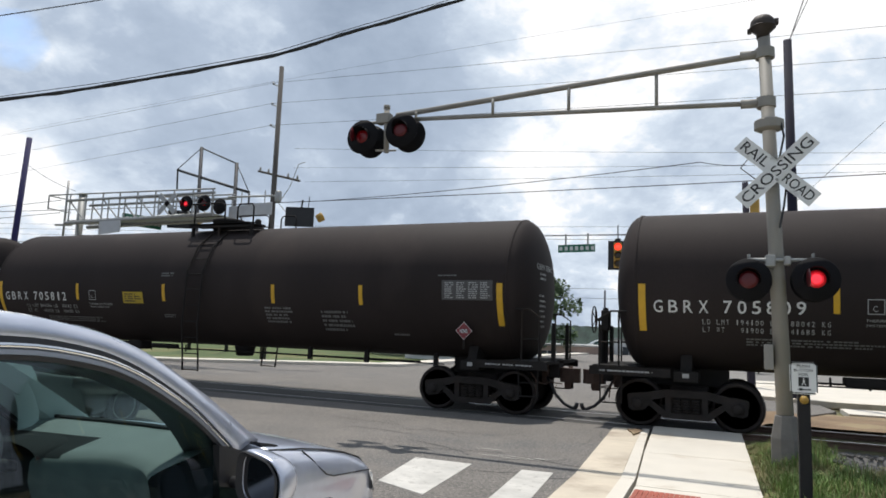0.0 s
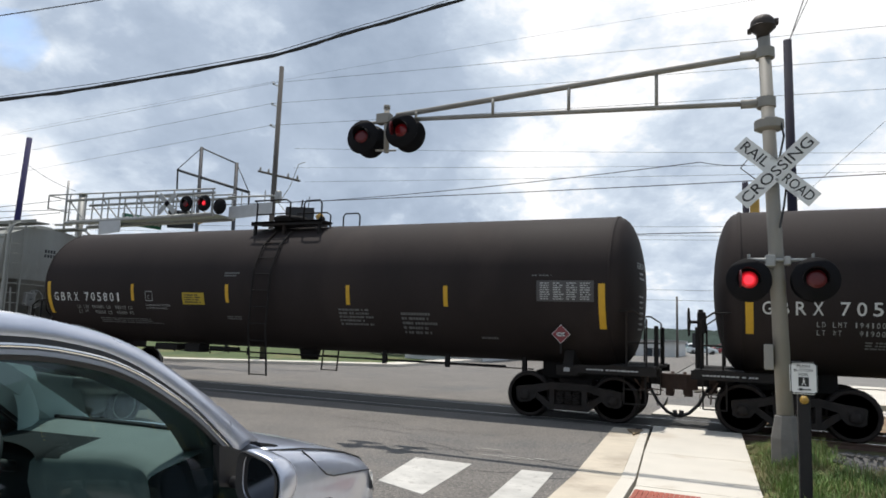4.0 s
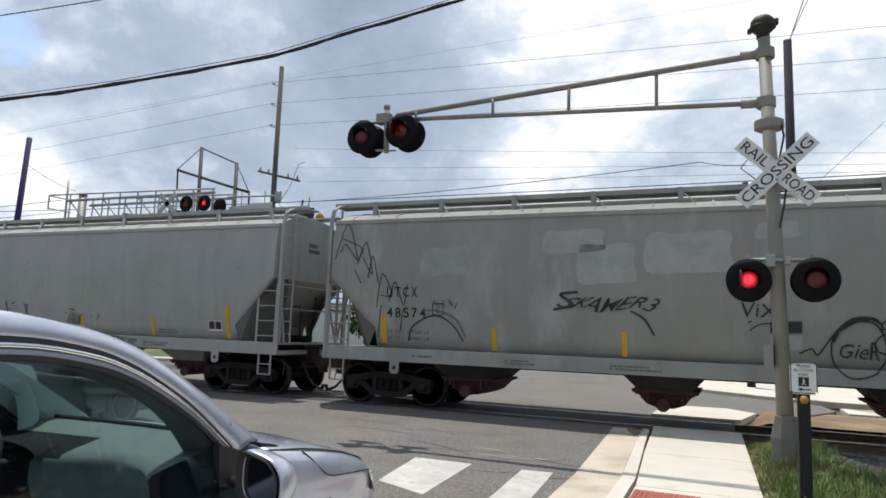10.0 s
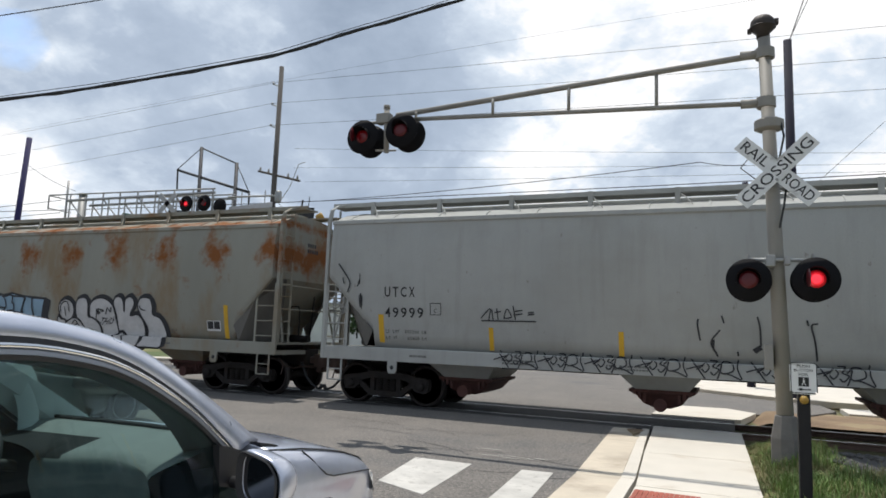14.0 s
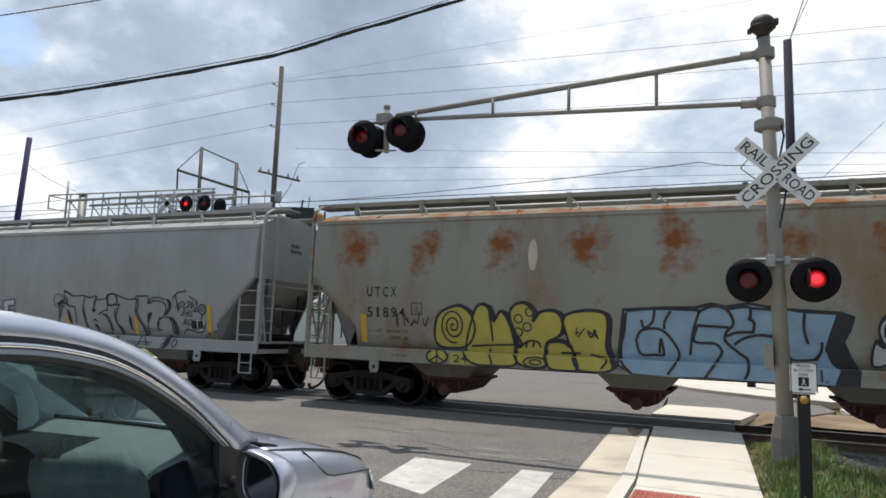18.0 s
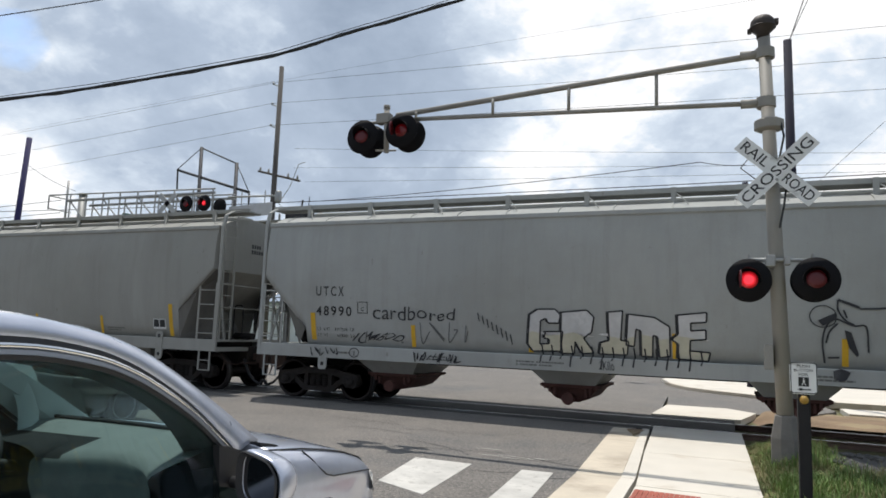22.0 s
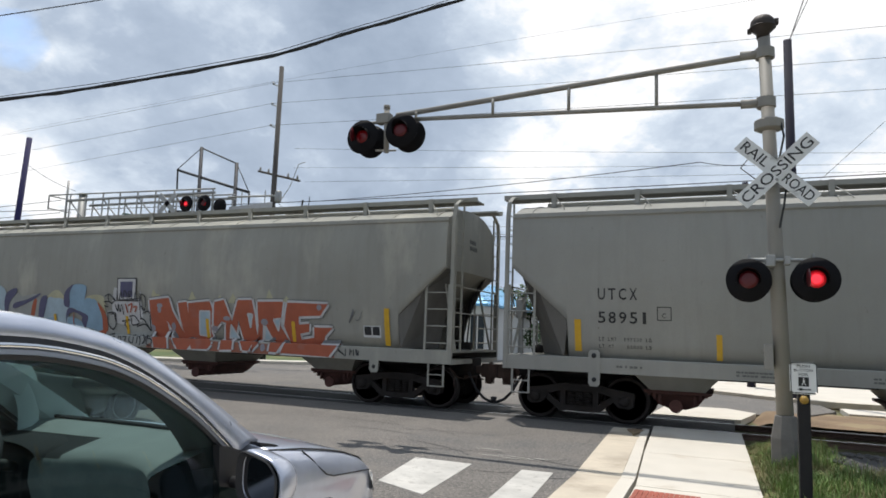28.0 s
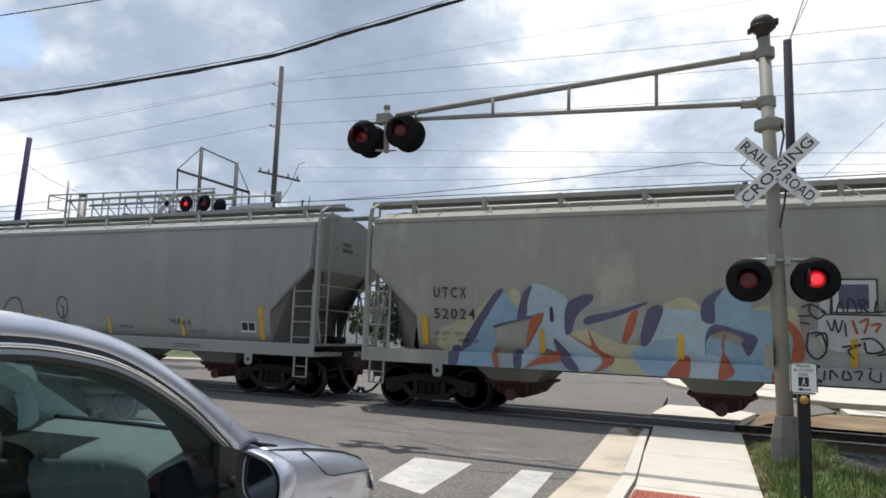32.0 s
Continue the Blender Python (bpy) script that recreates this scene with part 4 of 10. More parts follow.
    for p0 in (0.025, 0.235):
        sheet(b, [(7.28 + p, hop_y(1.5 + q, 0.012), 1.5 + q) for p, q in ((p0, 0.05), (p0 + 0.18, 0.05), (p0 + 0.18, 0.24), (p0, 0.24))], 1)
    part("label_plate", b, [LETTER_W, LETTER_K], car, "black test label plate with white border")
    # end lettering
    b = NEW()
    for z, w in ((3.75, 0.4), (3.6, 0.5)):
        a = 0.0
        while a < w:
            sheet(b, [(9.305, -0.2 + a + p, z + q) for p, q in ((0, 0), (0.07, 0), (0.07, 0.1), (0, 0.1))])
            a += 0.1
    tagged(part("end_lettering", b, LETTER_K, car), kind="stuff")
    return car, centre


def weathered(m):
    """Rain runs, chalky wisps and small scabs of dirt on a painted side."""
    n, l = m.node_tree.nodes, m.node_tree.links
    b = n["Principled BSDF"]
    co = n.new("ShaderNodeTexCoord")
    info = n.new("ShaderNodeObjectInfo")
    for sc, stretch, lo, hi, top, c in ((5.0, (1, 1, 0.05), 0.52, 0.76, 0.20, (0.17, 0.155, 0.13)), (1.6, (1, 1, 0.16), 0.54, 0.76, 0.28, (0.46, 0.46, 0.43)), (9.0, (1, 1, 0.6), 0.66, 0.74, 0.5, (0.14, 0.11, 0.085)), (0.55, (1, 1, 1.4), 0.45, 0.70, 0.25, (0.22, 0.20, 0.165))):
        was = b.inputs["Base Color"].links[0].from_socket
        mp = n.new("ShaderNodeMapping")
        mp.inputs["Scale"].default_value, mp.inputs["Location"].default_value = stretch, (sc, 3.0, 0.7 * sc)
        t = n.new("ShaderNodeTexNoise")
        t.noise_dimensions = "4D"
        t.inputs["Scale"].default_value, t.inputs["Detail"].default_value, t.inputs["Roughness"].default_value = sc, 6, 0.6
        far = n.new("ShaderNodeMath"); far.operation = "MULTIPLY"; far.inputs[1].default_value = 40.0
        l.new(info.outputs["Random"], far.inputs[0])
        l.new(far.outputs[0], t.inputs["W"])
        l.new(co.outputs["Object"], mp.inputs[0])
        l.new(mp.outputs[0], t.inputs["Vector"])
        r = n.new("ShaderNodeMapRange")
        r.inputs["From Min"].default_value, r.inputs["From Max"].default_value, r.inputs["To Max"].default_value = lo, hi, top
        l.new(t.outputs["Fac"], r.inputs[0])
        x = n.new("ShaderNodeMix"); x.data_type = "RGBA"
        x.inputs["B"].default_value = (*c, 1)
        l.new(r.outputs[0], x.inputs["Factor"])
        l.new(was, x.inputs["A"])
        l.new(x.outputs["Result"], b.inputs["Base Color"])


def grey(name, base, **k):
    m = mat(name, base, 0.75, vary=0.10, scale=0.7, fine=35, bump=0.04, streak=True, spec=0.12, **k)
    weathered(m)
    return m


GREY_D = grey("hopper_grey_patched", (0.305, 0.306, 0.280), stain=(0.40, 0.40, 0.37), stain_amount=0.35, stain_scale=0.9)
GREY_E = grey("hopper_grey_light", (0.378, 0.380, 0.358), stain=(0.36, 0.36, 0.34), stain_amount=0.2)


def rusty():
    """Grey paint with a row of rust blooms high on the side and rust along the eaves."""
    m = mat("hopper_rusty", (0.285, 0.278, 0.235), 0.75, spec=0.12, vary=0.12, scale=0.8, fine=35, bump=0.06, streak=True, stain=(0.25, 0.195, 0.13), stain_amount=0.4, stain_scale=0.7)
    n, l = m.node_tree.nodes, m.node_tree.links
    b = n["Principled BSDF"]
    was = b.inputs["Base Color"].links[0].from_socket
    co = n.new("ShaderNodeTexCoord")
    sep = n.new("ShaderNodeSeparateXYZ")
    l.new(co.outputs["Object"], sep.inputs[0])

    def op(kind, a, c):
        q = n.new("ShaderNodeMath"); q.operation = kind
        for i, v in enumerate((a, c)):
            if isinstance(v, (int, float)):
                q.inputs[i].default_value = v
            elif v is not None:
                l.new(v, q.inputs[i])
        return q.outputs[0]

    t = n.new("ShaderNodeTexNoise")
    t.inputs["Scale"].default_value, t.inputs["Detail"].default_value, t.inputs["Roughness"].default_value = 1.9, 9, 0.68
    l.new(co.outputs["Object"], t.inputs["Vector"])
    wave = op("COSINE", op("MULTIPLY", op("ADD", sep.outputs["X"], 4.67), 2 * math.pi / 1.74), None)
    high = op("SUBTRACT", 1.0, op("MULTIPLY", op("ABSOLUTE", op("SUBTRACT", sep.outputs["Z"], 3.5), None), 1.35))
    bloom = op("MULTIPLY", op("ADD", wave, 0.6), op("MAXIMUM", high, 0.0))
    eave = op("MULTIPLY", op("MAXIMUM", op("SUBTRACT", 1.0, op("MULTIPLY", op("ABSOLUTE", op("SUBTRACT", sep.outputs["Z"], 4.24), None), 6.0)), 0.0), 0.24)
    amount = op("ADD", op("ADD", t.outputs["Fac"], op("MULTIPLY", bloom, 0.185)), eave)
    r = n.new("ShaderNodeMapRange")
    r.inputs["From Min"].default_value, r.inputs["From Max"].default_value, r.inputs["To Max"].default_value = 0.57, 0.78, 0.95
    l.new(amount, r.inputs[0])
    x = n.new("ShaderNodeMix"); x.data_type = "RGBA"
    x.inputs["B"].default_value = (0.22, 0.075, 0.018, 1)
    l.new(r.outputs[0], x.inputs["Factor"]); l.new(was, x.inputs["A"])
    l.new(x.outputs["Result"], b.inputs["Base Color"])
    return m


GREY_F = rusty()
GREY_G = grey("hopper_grey_cool", (0.358, 0.362, 0.344), stain=(0.34, 0.34, 0.32), stain_amount=0.2)
GREY_H = grey("hopper_grey_warm", (0.315, 0.310, 0.283), stain=(0.30, 0.30, 0.27), stain_amount=0.2)
GREY_I = grey("hopper_grey_beige", (0.321, 0.313, 0.274), stain=(0.42, 0.40, 0.34), stain_amount=0.3)
GREY_J = grey("hopper_grey_dusty", (0.321, 0.326, 0.307), stain=(0.32, 0.32, 0.29), stain_amount=0.25)

TRAIN = [make_tank_car(86.94, "705809"), make_tank_car(68.50, "705812"), make_tank_car(50.29, "705801")]
HOPPERS = [
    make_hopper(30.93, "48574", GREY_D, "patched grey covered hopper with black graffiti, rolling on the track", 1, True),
    make_hopper(10.70, "49999", GREY_E, "light grey covered hopper with graffiti along its sill"),
    make_hopper(-9.52, "51894", GREY_F, "rust-stained grey covered hopper with yellow, blue and white graffiti"),
    make_hopper(-29.82, "48990", GREY_G, "light grey covered hopper with outlined graffiti letters"),
    make_hopper(-50.05, "58951", GREY_H, "clean warm-grey covered hopper without graffiti", kz=2.02, zt=3.05, tall_lug=True, mark_x=0.30),
    make_hopper(-70.13, "52024", GREY_I, "grey covered hopper with large red and blue graffiti", kz=2.02, zt=3.05, mark_x=0.12),
    make_hopper(-90.36, "57310", GREY_J, "dusty grey covered hopper with small faint graffiti", kz=2.02, zt=3.05),
]
TRAIN += HOPPERS

# ---- ground, road, track ----
b = NEW()
sheet(b, [(-1500, -300, -0.12), (1500, -300, -0.12), (1500, 2500, -0.12), (-1500, 2500, -0.12)])
tagged(part("ground", b, GRASS_SOIL), "grass and bare soil reaching to the horizon", "ground", kind="structure")


def slab(name, pts, z0, z1, material, label, category, bev=0.0):
    bm = NEW()
    prism(bm, pts, "z", z0, z1)
    ob = part(name, bm, material)
    return tagged(ob, label, category, kind="structure")


slab("road", [(-27.5, -60), (-1.70, -60), (-1.74, 2.2), (-1.7, 3.4), (-1.9, 7.5), (-2.8, 9.0), (-2.8, 13.2), (-3.2, 70), (-14.4, 70), (-14.6, 13.9), (-22.8, 8.0), (-27.5, 7.0)], -0.1, 0.0, ASPHALT, "worn grey asphalt road over the level crossing", "road")
slab("road", [(-140, 1.8), (-27.5, 1.8), (-27.5, 7.0), (-140, 7.0)], -0.1, -0.004, ASPHALT, "side street of worn asphalt beyond the tracks", "road")
slab("road", [(-2.8, 9.1), (1.5, 9.3), (4, 8.4), (80, 8.4), (80, 15.5), (-2.8, 15.8)], -0.1, -0.004, ASPHALT, "side street of worn asphalt beyond the tracks", "road")

slab("parking_lot", [(-3.0, 17.7), (70, 17.7), (70, 120), (-40, 120), (-40, 70.2), (-3.0, 70.2)], -0.11, -0.05, mat("lot_asphalt", (0.19, 0.18, 0.165), 0.9, vary=0.2, scale=0.4, fine=60, bump=0.3), "pale asphalt lot beyond the side street", "parking lot")
# footway by the crossing, in separate slabs
def edge_r(y):
    return 0.09 + 0.030 * max(0, -1.0 - y)


def seam(y):
    return -1.45 + 0.079 * max(0.0, -1.7 - y) if y > -7.5 else -0.99


def gutter_edge(y):
    """The ragged line where the gutter meets the asphalt."""
    return -2.12 + 0.064 * max(0.0, -1.5 - min(-1.5, max(y, -7.9)))


def kerb_width(y):
    return 0.15 + 0.008 * max(0.0, min(5.5, -1.5 - y))


foot = tagged(new("pavement"), "pale concrete footway with a brick-red tactile pad", "pavement", kind="structure")
cuts = [-1.05, -4.3, -6.75, -9.6, -12.4, -15.2, -18.0, -21.0, -24.0, -27.0, -30.0, -40.0]
for y1, y0 in zip(cuts, cuts[1:]):
    b = NEW()
    prism(b, [(seam(y1) + 0.012, y1 - 0.006), (seam(y0) + 0.012, y0 + 0.006), (edge_r(y0), y0 + 0.006), (edge_r(y1), y1 - 0.006)], "z", -0.1, 0.035)
    part("slab", b, CONCRETE, foot)
for y1, y0 in ((-1.55, -3.2), (-3.2, -6.35), (-6.35, -12.0), (-12.0, -18.0), (-18.0, -24.0), (-24.0, -40.0)):
    b = NEW()
    prism(b, [(gutter_edge(y1), y1 - 0.005), (gutter_edge(y0), y0 + 0.005), (seam(y0) - kerb_width(y0), y0 + 0.005), (seam(y1) - kerb_width(y1), y1 - 0.005)], "z", -0.1, 0.012)
    part("gutter", b, KERB, foot)
    b = NEW()
    prism(b, [(seam(y1) - kerb_width(y1) + 0.01, y1 - 0.005), (seam(y0) - kerb_width(y0) + 0.01, y0 + 0.005), (seam(y0) - 0.014, y0 + 0.005), (seam(y1) - 0.014, y1 - 0.005)], "z", -0.1, 0.03)
    part("kerb_stone", b, CONCRETE, foot)
pad = NEW()
for i in range(13):
    for j in range(6):
        x, y = -1.02 + i * 0.052, -6.98 - j * 0.21
        box(pad, (x + 0.003, y - 0.205, 0.0), (x + 0.049, y, 0.043))
tagged(part("tactile_pad", pad, BRICK, foot), "brick-red tactile paving pad", kind="stuff")
b = NEW()
prism(b, [(-1.82, -1.85), (-1.66, -1.78), (-1.53, -1.80), (-1.57, -2.15), (-1.63, -2.5), (-1.70, -2.2)], "z", -0.02, 0.042)
part("dirt_patch", b, DRY, foot)

# crosswalk bars
for pts in ([(-3.91, -6.45), (-3.11, -6.46), (-2.96, -8.28), (-3.66, -7.95)], [(-2.45, -6.45), (-2.06, -6.42), (-1.90, -8.3), (-2.30, -8.3)]):
    b = NEW()
    prism(b, pts, "z", -0.01, 0.004)
    tagged(part("crosswalk_bar", b, PAINT_LINE), "worn white crosswalk bar painted on the asphalt", "road marking", "crosswalk", "structure")
rng = random.Random(3)
# cracks and scuffs in the asphalt
b = NEW()
flat = lambda u, v: (u, v, 0.003)
for x, y, a, n in ((-3.2, -5.9, 0.5, 9), (-3.0, -5.5, 2.6, 8), (-5.2, -4.2, 0.1, 14), (-7.5, -3.6, -0.2, 14), (-4.4, -7.3, 1.2, 10), (-2.2, -4.0, 1.4, 12), (-9.5, -4.6, 0.15, 16), (-2.9, -6.0, 0.9, 7), (-2.6, -5.6, -0.4, 8), (-2.75, -5.75, 2.4, 6), (-6.3, -4.5, 0.3, 10), (-3.9, -4.4, 2.9, 8), (-4.6, -5.2, 0.0, 9), (-2.4, -7.1, 1.0, 6), (-3.4, -6.9, 0.7, 8)):
    pts = [(x, y)]
    for k in range(n):
        a += rng.uniform(-0.5, 0.5)
        pts.append((pts[-1][0] + 0.16 * math.cos(a), pts[-1][1] + 0.16 * math.sin(a)))
    ribbon(b, pts, rng.uniform(0.008, 0.018), flat)
tagged(part("road_cracks", b, mat("crack_dark", (0.05, 0.05, 0.05), 1, vary=0.2, bump=0)), "dark cracks in the asphalt", "crack", kind="stuff")
b = NEW()
for k in range(7):
    x, y = -3.0 + rng.uniform(-0.5, 0.6), -5.55 + rng.uniform(-0.35, 0.35)
    ribbon(b, [(x, y), (x + rng.uniform(0.15, 0.4), y + rng.uniform(-0.03, 0.03))], 0.02, flat)
tagged(part("paint_scuffs", b, PAINT_LINE), "pale paint scuffs on the asphalt", "road marking", kind="stuff")

# track
def rail_section(y):
    return [(y - 0.065, -0.17), (y + 0.065, -0.17), (y + 0.065, -0.155), (y + 0.012, -0.135), (y + 0.010, -0.045), (y + 0.034, -0.03), (y + 0.034, -0.004), (y + 0.028, 0.0), (y - 0.028, 0.0), (y - 0.034, -0.004), (y - 0.034, -0.03), (y - 0.010, -0.045), (y - 0.012, -0.135), (y - 0.065, -0.155)]


track = tagged(new("railway_track"), "rusty steel rails on timber sleepers in grey ballast", "railway track", kind="structure")
for y in (-0.752, 0.752):
    b = NEW()
    prism(b, rail_section(y), "x", -160, 90)
    part("rail", b, RAIL_RUST, track)
    b = NEW()
    box(b, (-160, y - 0.026, -0.002), (90, y + 0.026, 0.0015))
    part("rail_head", b, RAIL_TOP, track, "polished rail head")
tie = None
for k in range(28):
    x = 0.55 + 0.53 * k
    if tie is None:
        b = NEW()
        box(b, (-0.11, -1.3, -0.32), (0.11, 1.3, -0.165), 0, 0.01)
        tie = part("sleeper", b, mat("sleeper_wood", (0.05, 0.038, 0.03), 0.9, vary=0.3, scale=4, bump=0.4), track)
        tie.location = (x, 0, 0)
    else:
        again("sleeper", tie, track, pose(x, 0, 0, 0, 0, rng.uniform(-1, 1)))
# the crossing panels stand flush between and beside the rails
for y0, y1 in ((-1.25, -0.80), (-0.66, 0.66), (0.80, 1.30)):
    for x in range(-14, 0):
        b = NEW()
        box(b, (x * 2.0 - 0.0, y0, -0.12), (x * 2.0 + 1.985, y1, 0.006), 0, 0.004)
        # dark panels, deepened further to paint in the shade beneath the train
        part("crossing_panel", b, mat("panel_asphalt_shade", (0.05, 0.048, 0.046), 0.9, vary=0.2, scale=1, fine=60, bump=0.4), track)


def mound(name, x0, x1, y0, y1, nx, ny, height, material, label, category):
    bm = NEW()
    g = [[bm.verts.new((x0 + (x1 - x0) * i / nx, y0 + (y1 - y0) * j / ny, height(x0 + (x1 - x0) * i / nx, y0 + (y1 - y0) * j / ny))) for j in range(ny + 1)] for i in range(nx + 1)]
    for i in range(nx):
        for j in range(ny):
            bm.faces.new((g[i][j], g[i + 1][j], g[i + 1][j + 1], g[i][j + 1])).smooth = True
    return tagged(part(name, bm, material), label, category, kind="structure")


def lump(x, y, s=1.0, seed=0.0):
    return noise.noise((x * s, y * s, seed))


def bank(x, y):
    """The grassy bank beside the footway."""
    e = edge_r(y)
    up = 0.2 * min(1, max(0, (x - e) / 0.5)) * min(1, max(0, (-2.0 - y) / 2.2))
    down = 0.25 * min(1, max(0, (x - 1.0 - max(0, -5.0 - y) * 0.5) / 1.2))
    return -0.03 + up - down * (1 if y < -2.5 else 0.4) + 0.03 * lump(x, y, 2.0)


mound("grass_bank", 0.08, 12.0, -40.0, -2.2, 70, 190, bank, GRASS_SOIL, "grassy verge beside the footway", "verge")
mound("ballast_bed", 0.12, 60.0, -3.4, 2.6, 160, 30, lambda x, y: (-0.16 if abs(y) < 1.45 else -0.16 - 0.06 * (abs(y) - 1.45)) + 0.025 * lump(x, y, 5.0), GRAVEL, "bed of grey crushed stone", "ballast")
mound("ballast_bed", -160.0, -27.6, -3.2, 1.75, 160, 24, lambda x, y: (-0.05 if abs(y) < 1.45 else -0.05 - 0.04 * (abs(y) - 1.45)) + 0.025 * lump(x, y, 5.0), GRAVEL, "bed of grey crushed stone", "ballast")
def stony(x, y):
    return x - (1.15 + 0.2 * lump(x, y, 1.5, 3.0)) - max(0, -4.6 - y) * 1.15


mound("ballast_shoulder", 0.9, 9.0, -7.5, -1.3, 90, 70, lambda x, y: (bank(x, y) if y < -2.2 else max(-0.16, bank(x, -2.2) * (-1.3 - y) / 0.9 - 0.15 * (y + 2.2) / 0.9)) + (0.035 if stony(x, y) > 0 else -0.06) + 0.02 * lump(x, y, 7.0), GRAVEL, "shoulder of grey crushed stone beside the track", "ballast")
b = NEW()
for k in range(9000):
    x = 1.0 + 5.0 * rng.random() ** 1.3
    y = rng.uniform(-6.5, -2.0)
    if stony(x, y) < 0.12 * rng.gauss(0, 1):
        continue
    z = bank(x, min(y, -2.2)) + 0.045
    r = rng.uniform(0.015, 0.04)
    m = pose(x, y, z, rng.uniform(0, 360), rng.uniform(0, 360), rng.uniform(0, 360))
    v = [b.verts.new(m @ Vector(p)) for p in ((r, 0, 0), (-r, 0, 0), (0, r * 0.8, 0), (0, -r * 0.8, 0), (0, 0, r * 0.7), (0, 0, -r * 0.7))]
    for i, j, q in ((0, 2, 4), (2, 1, 4), (1, 3, 4), (3, 0, 4), (2, 0, 5), (1, 2, 5), (3, 1, 5), (0, 3, 5)):
        b.faces.new((v[i], v[j], v[q]))
tagged(part("ballast_stones", b, GRAVEL), "loose grey crushed stones on the shoulder", "stones", kind="stuff")
b = NEW()
for k in range(8000):
    x = 0.5 + 6.5 * rng.random() ** 1.2
    y = rng.choice((rng.uniform(-5.2, -0.85), rng.uniform(-0.62, 0.62), rng.uniform(0.85, 2.2)))
    if y < -2.6 and x < 1.0 + max(0, -4.0 - y) * 0.6 + 0.5 * rng.random():
        continue
    z = max(bank(x, y) if y < -2.2 else -9, -0.17) + 0.012
    r = rng.uniform(0.018, 0.042)
    m = pose(x, y, z, rng.uniform(0, 360), rng.uniform(0, 360), rng.uniform(0, 360))
    v = [b.verts.new(m @ Vector(p)) for p in ((r, 0, 0), (-r, 0, 0), (0, r * 0.8, 0), (0, -r * 0.8, 0), (0, 0, r * 0.7), (0, 0, -r * 0.7))]
    for i, j, q in ((0, 2, 4), (2, 1, 4), (1, 3, 4), (3, 0, 4), (2, 0, 5), (1, 2, 5), (3, 1, 5), (0, 3, 5)):
        b.faces.new((v[i], v[j], v[q]))
STONE = mat("loose_stone", (0.19, 0.18, 0.17), 0.95, vary=0.35, scale=9, fine=60, bump=0.3)
tagged(part("ballast_stones", b, STONE), "loose grey crushed stones along the rails", "stones", kind="stuff")
# grass blades on the bank, in tufts, drier towards the footway
b, dry = NEW(), NEW()
for k in range(46000):
    y = rng.uniform(-9.2, -2.3)
    x = edge_r(y) - 0.02 + 2.9 * rng.random() ** 1.25
    if stony(x, y) > 0.25 * rng.random() or rng.random() > 0.9 + 0.9 * lump(x, y, 1.9, 4.0):
        continue
    z = bank(x, y)
    near_edge = max(0.0, 1 - (x - edge_r(y)) / 0.22)
    h = rng.uniform(0.05, 0.20) * (0.8 + 0.9 * lump(x, y, 2.8, 9.0)) * (1 - 0.55 * near_edge)
    if stony(x, y) > -0.15:
        h *= 1.4
    a, w, lean = rng.uniform(0, 6.28), rng.uniform(0.003, 0.007), rng.uniform(0.0, 0.12)
    dx, dy = math.cos(a), math.sin(a)
    to = dry if rng.random() < 0.18 + 0.5 * near_edge + 0.35 * lump(x, y, 1.2, 6.0) else b
    p = [to.verts.new(q) for q in ((x - dy * w, y + dx * w, z), (x + dy * w, y - dx * w, z), (x + dx * lean * 0.4 + dy * w * 0.7, y + dy * lean * 0.4 - dx * w * 0.7, z + h * 0.6), (x + dx * lean * 0.4 - dy * w * 0.7, y + dy * lean * 0.4 + dx * w * 0.7, z + h * 0.6), (x + dx * lean, y + dy * lean, z + h))]
    to.faces.new((p[0], p[1], p[2], p[3]))
    to.faces.new((p[3], p[2], p[4]))
tagged(part("dry_grass", dry, DRY_GRASS), "dry straw-coloured grass blades among the green", "grass", kind="stuff")
tagged(part("grass", b, GRASS), "uncut green grass with dry tufts on the bank", "grass", kind="stuff")

# ground beyond the track
far = tagged(new("pavement"), "pale concrete footway beyond the tracks", "pavement", kind="structure")
for pts in ([(-1.74, 1.35), (-1.62, 3.9), (-0.2, 4.0), (0.45, 3.2), (0.1, 1.35)], ):
    b = NEW()
    prism(b, pts, "z", -0.1, 0.03)
    part("slab", b, CONCRETE, far)
for k in range(13):
    x = 2.6 + k * 2.0
    b = NEW()
    prism(b, [(x, 5.0), (x + 1.985, 5.0), (x + 1.985, 6.6), (x, 6.6)], "z", -0.1, 0.02)
    part("slab", b, CONCRETE, far)
b = NEW()
prism(b, [(-1.62, 3.95), (0.45, 3.25), (1.6, 3.9), (2.4, 5.6), (2.2, 7.7), (0.6, 8.9), (-0.6, 9.9), (-1.5, 10.9), (-2.6, 13.6), (-2.9, 9.0), (-1.9, 7.4)], "z", -0.1, 0.001)
part("apron", b, ASPHALT, far)
mound("dirt_mound", 0.3, 30.0, 1.7, 5.0, 80, 16, lambda x, y: -0.06 + 0.14 * max(0, 1 - ((x - 1.0) / 0.7) ** 2 - ((y - 3.2) / 1.1) ** 2) + 0.03 * lump(x, y, 3.0) + (0.03 if x > 0.5 else -0.1), DRY, "heap of bare brown earth and dry grass", "earth")
mound("dry_verge", 9.0, 60.0, 6.6, 8.4, 80, 6, lambda x, y: -0.03 + 0.02 * lump(x, y, 3.0), mat("dry_verge_earth", (0.42, 0.34, 0.2), 1, vary=0.25, scale=1.2, fine=30, bump=0.5), "strip of dry straw-coloured grass", "verge")
b = NEW()
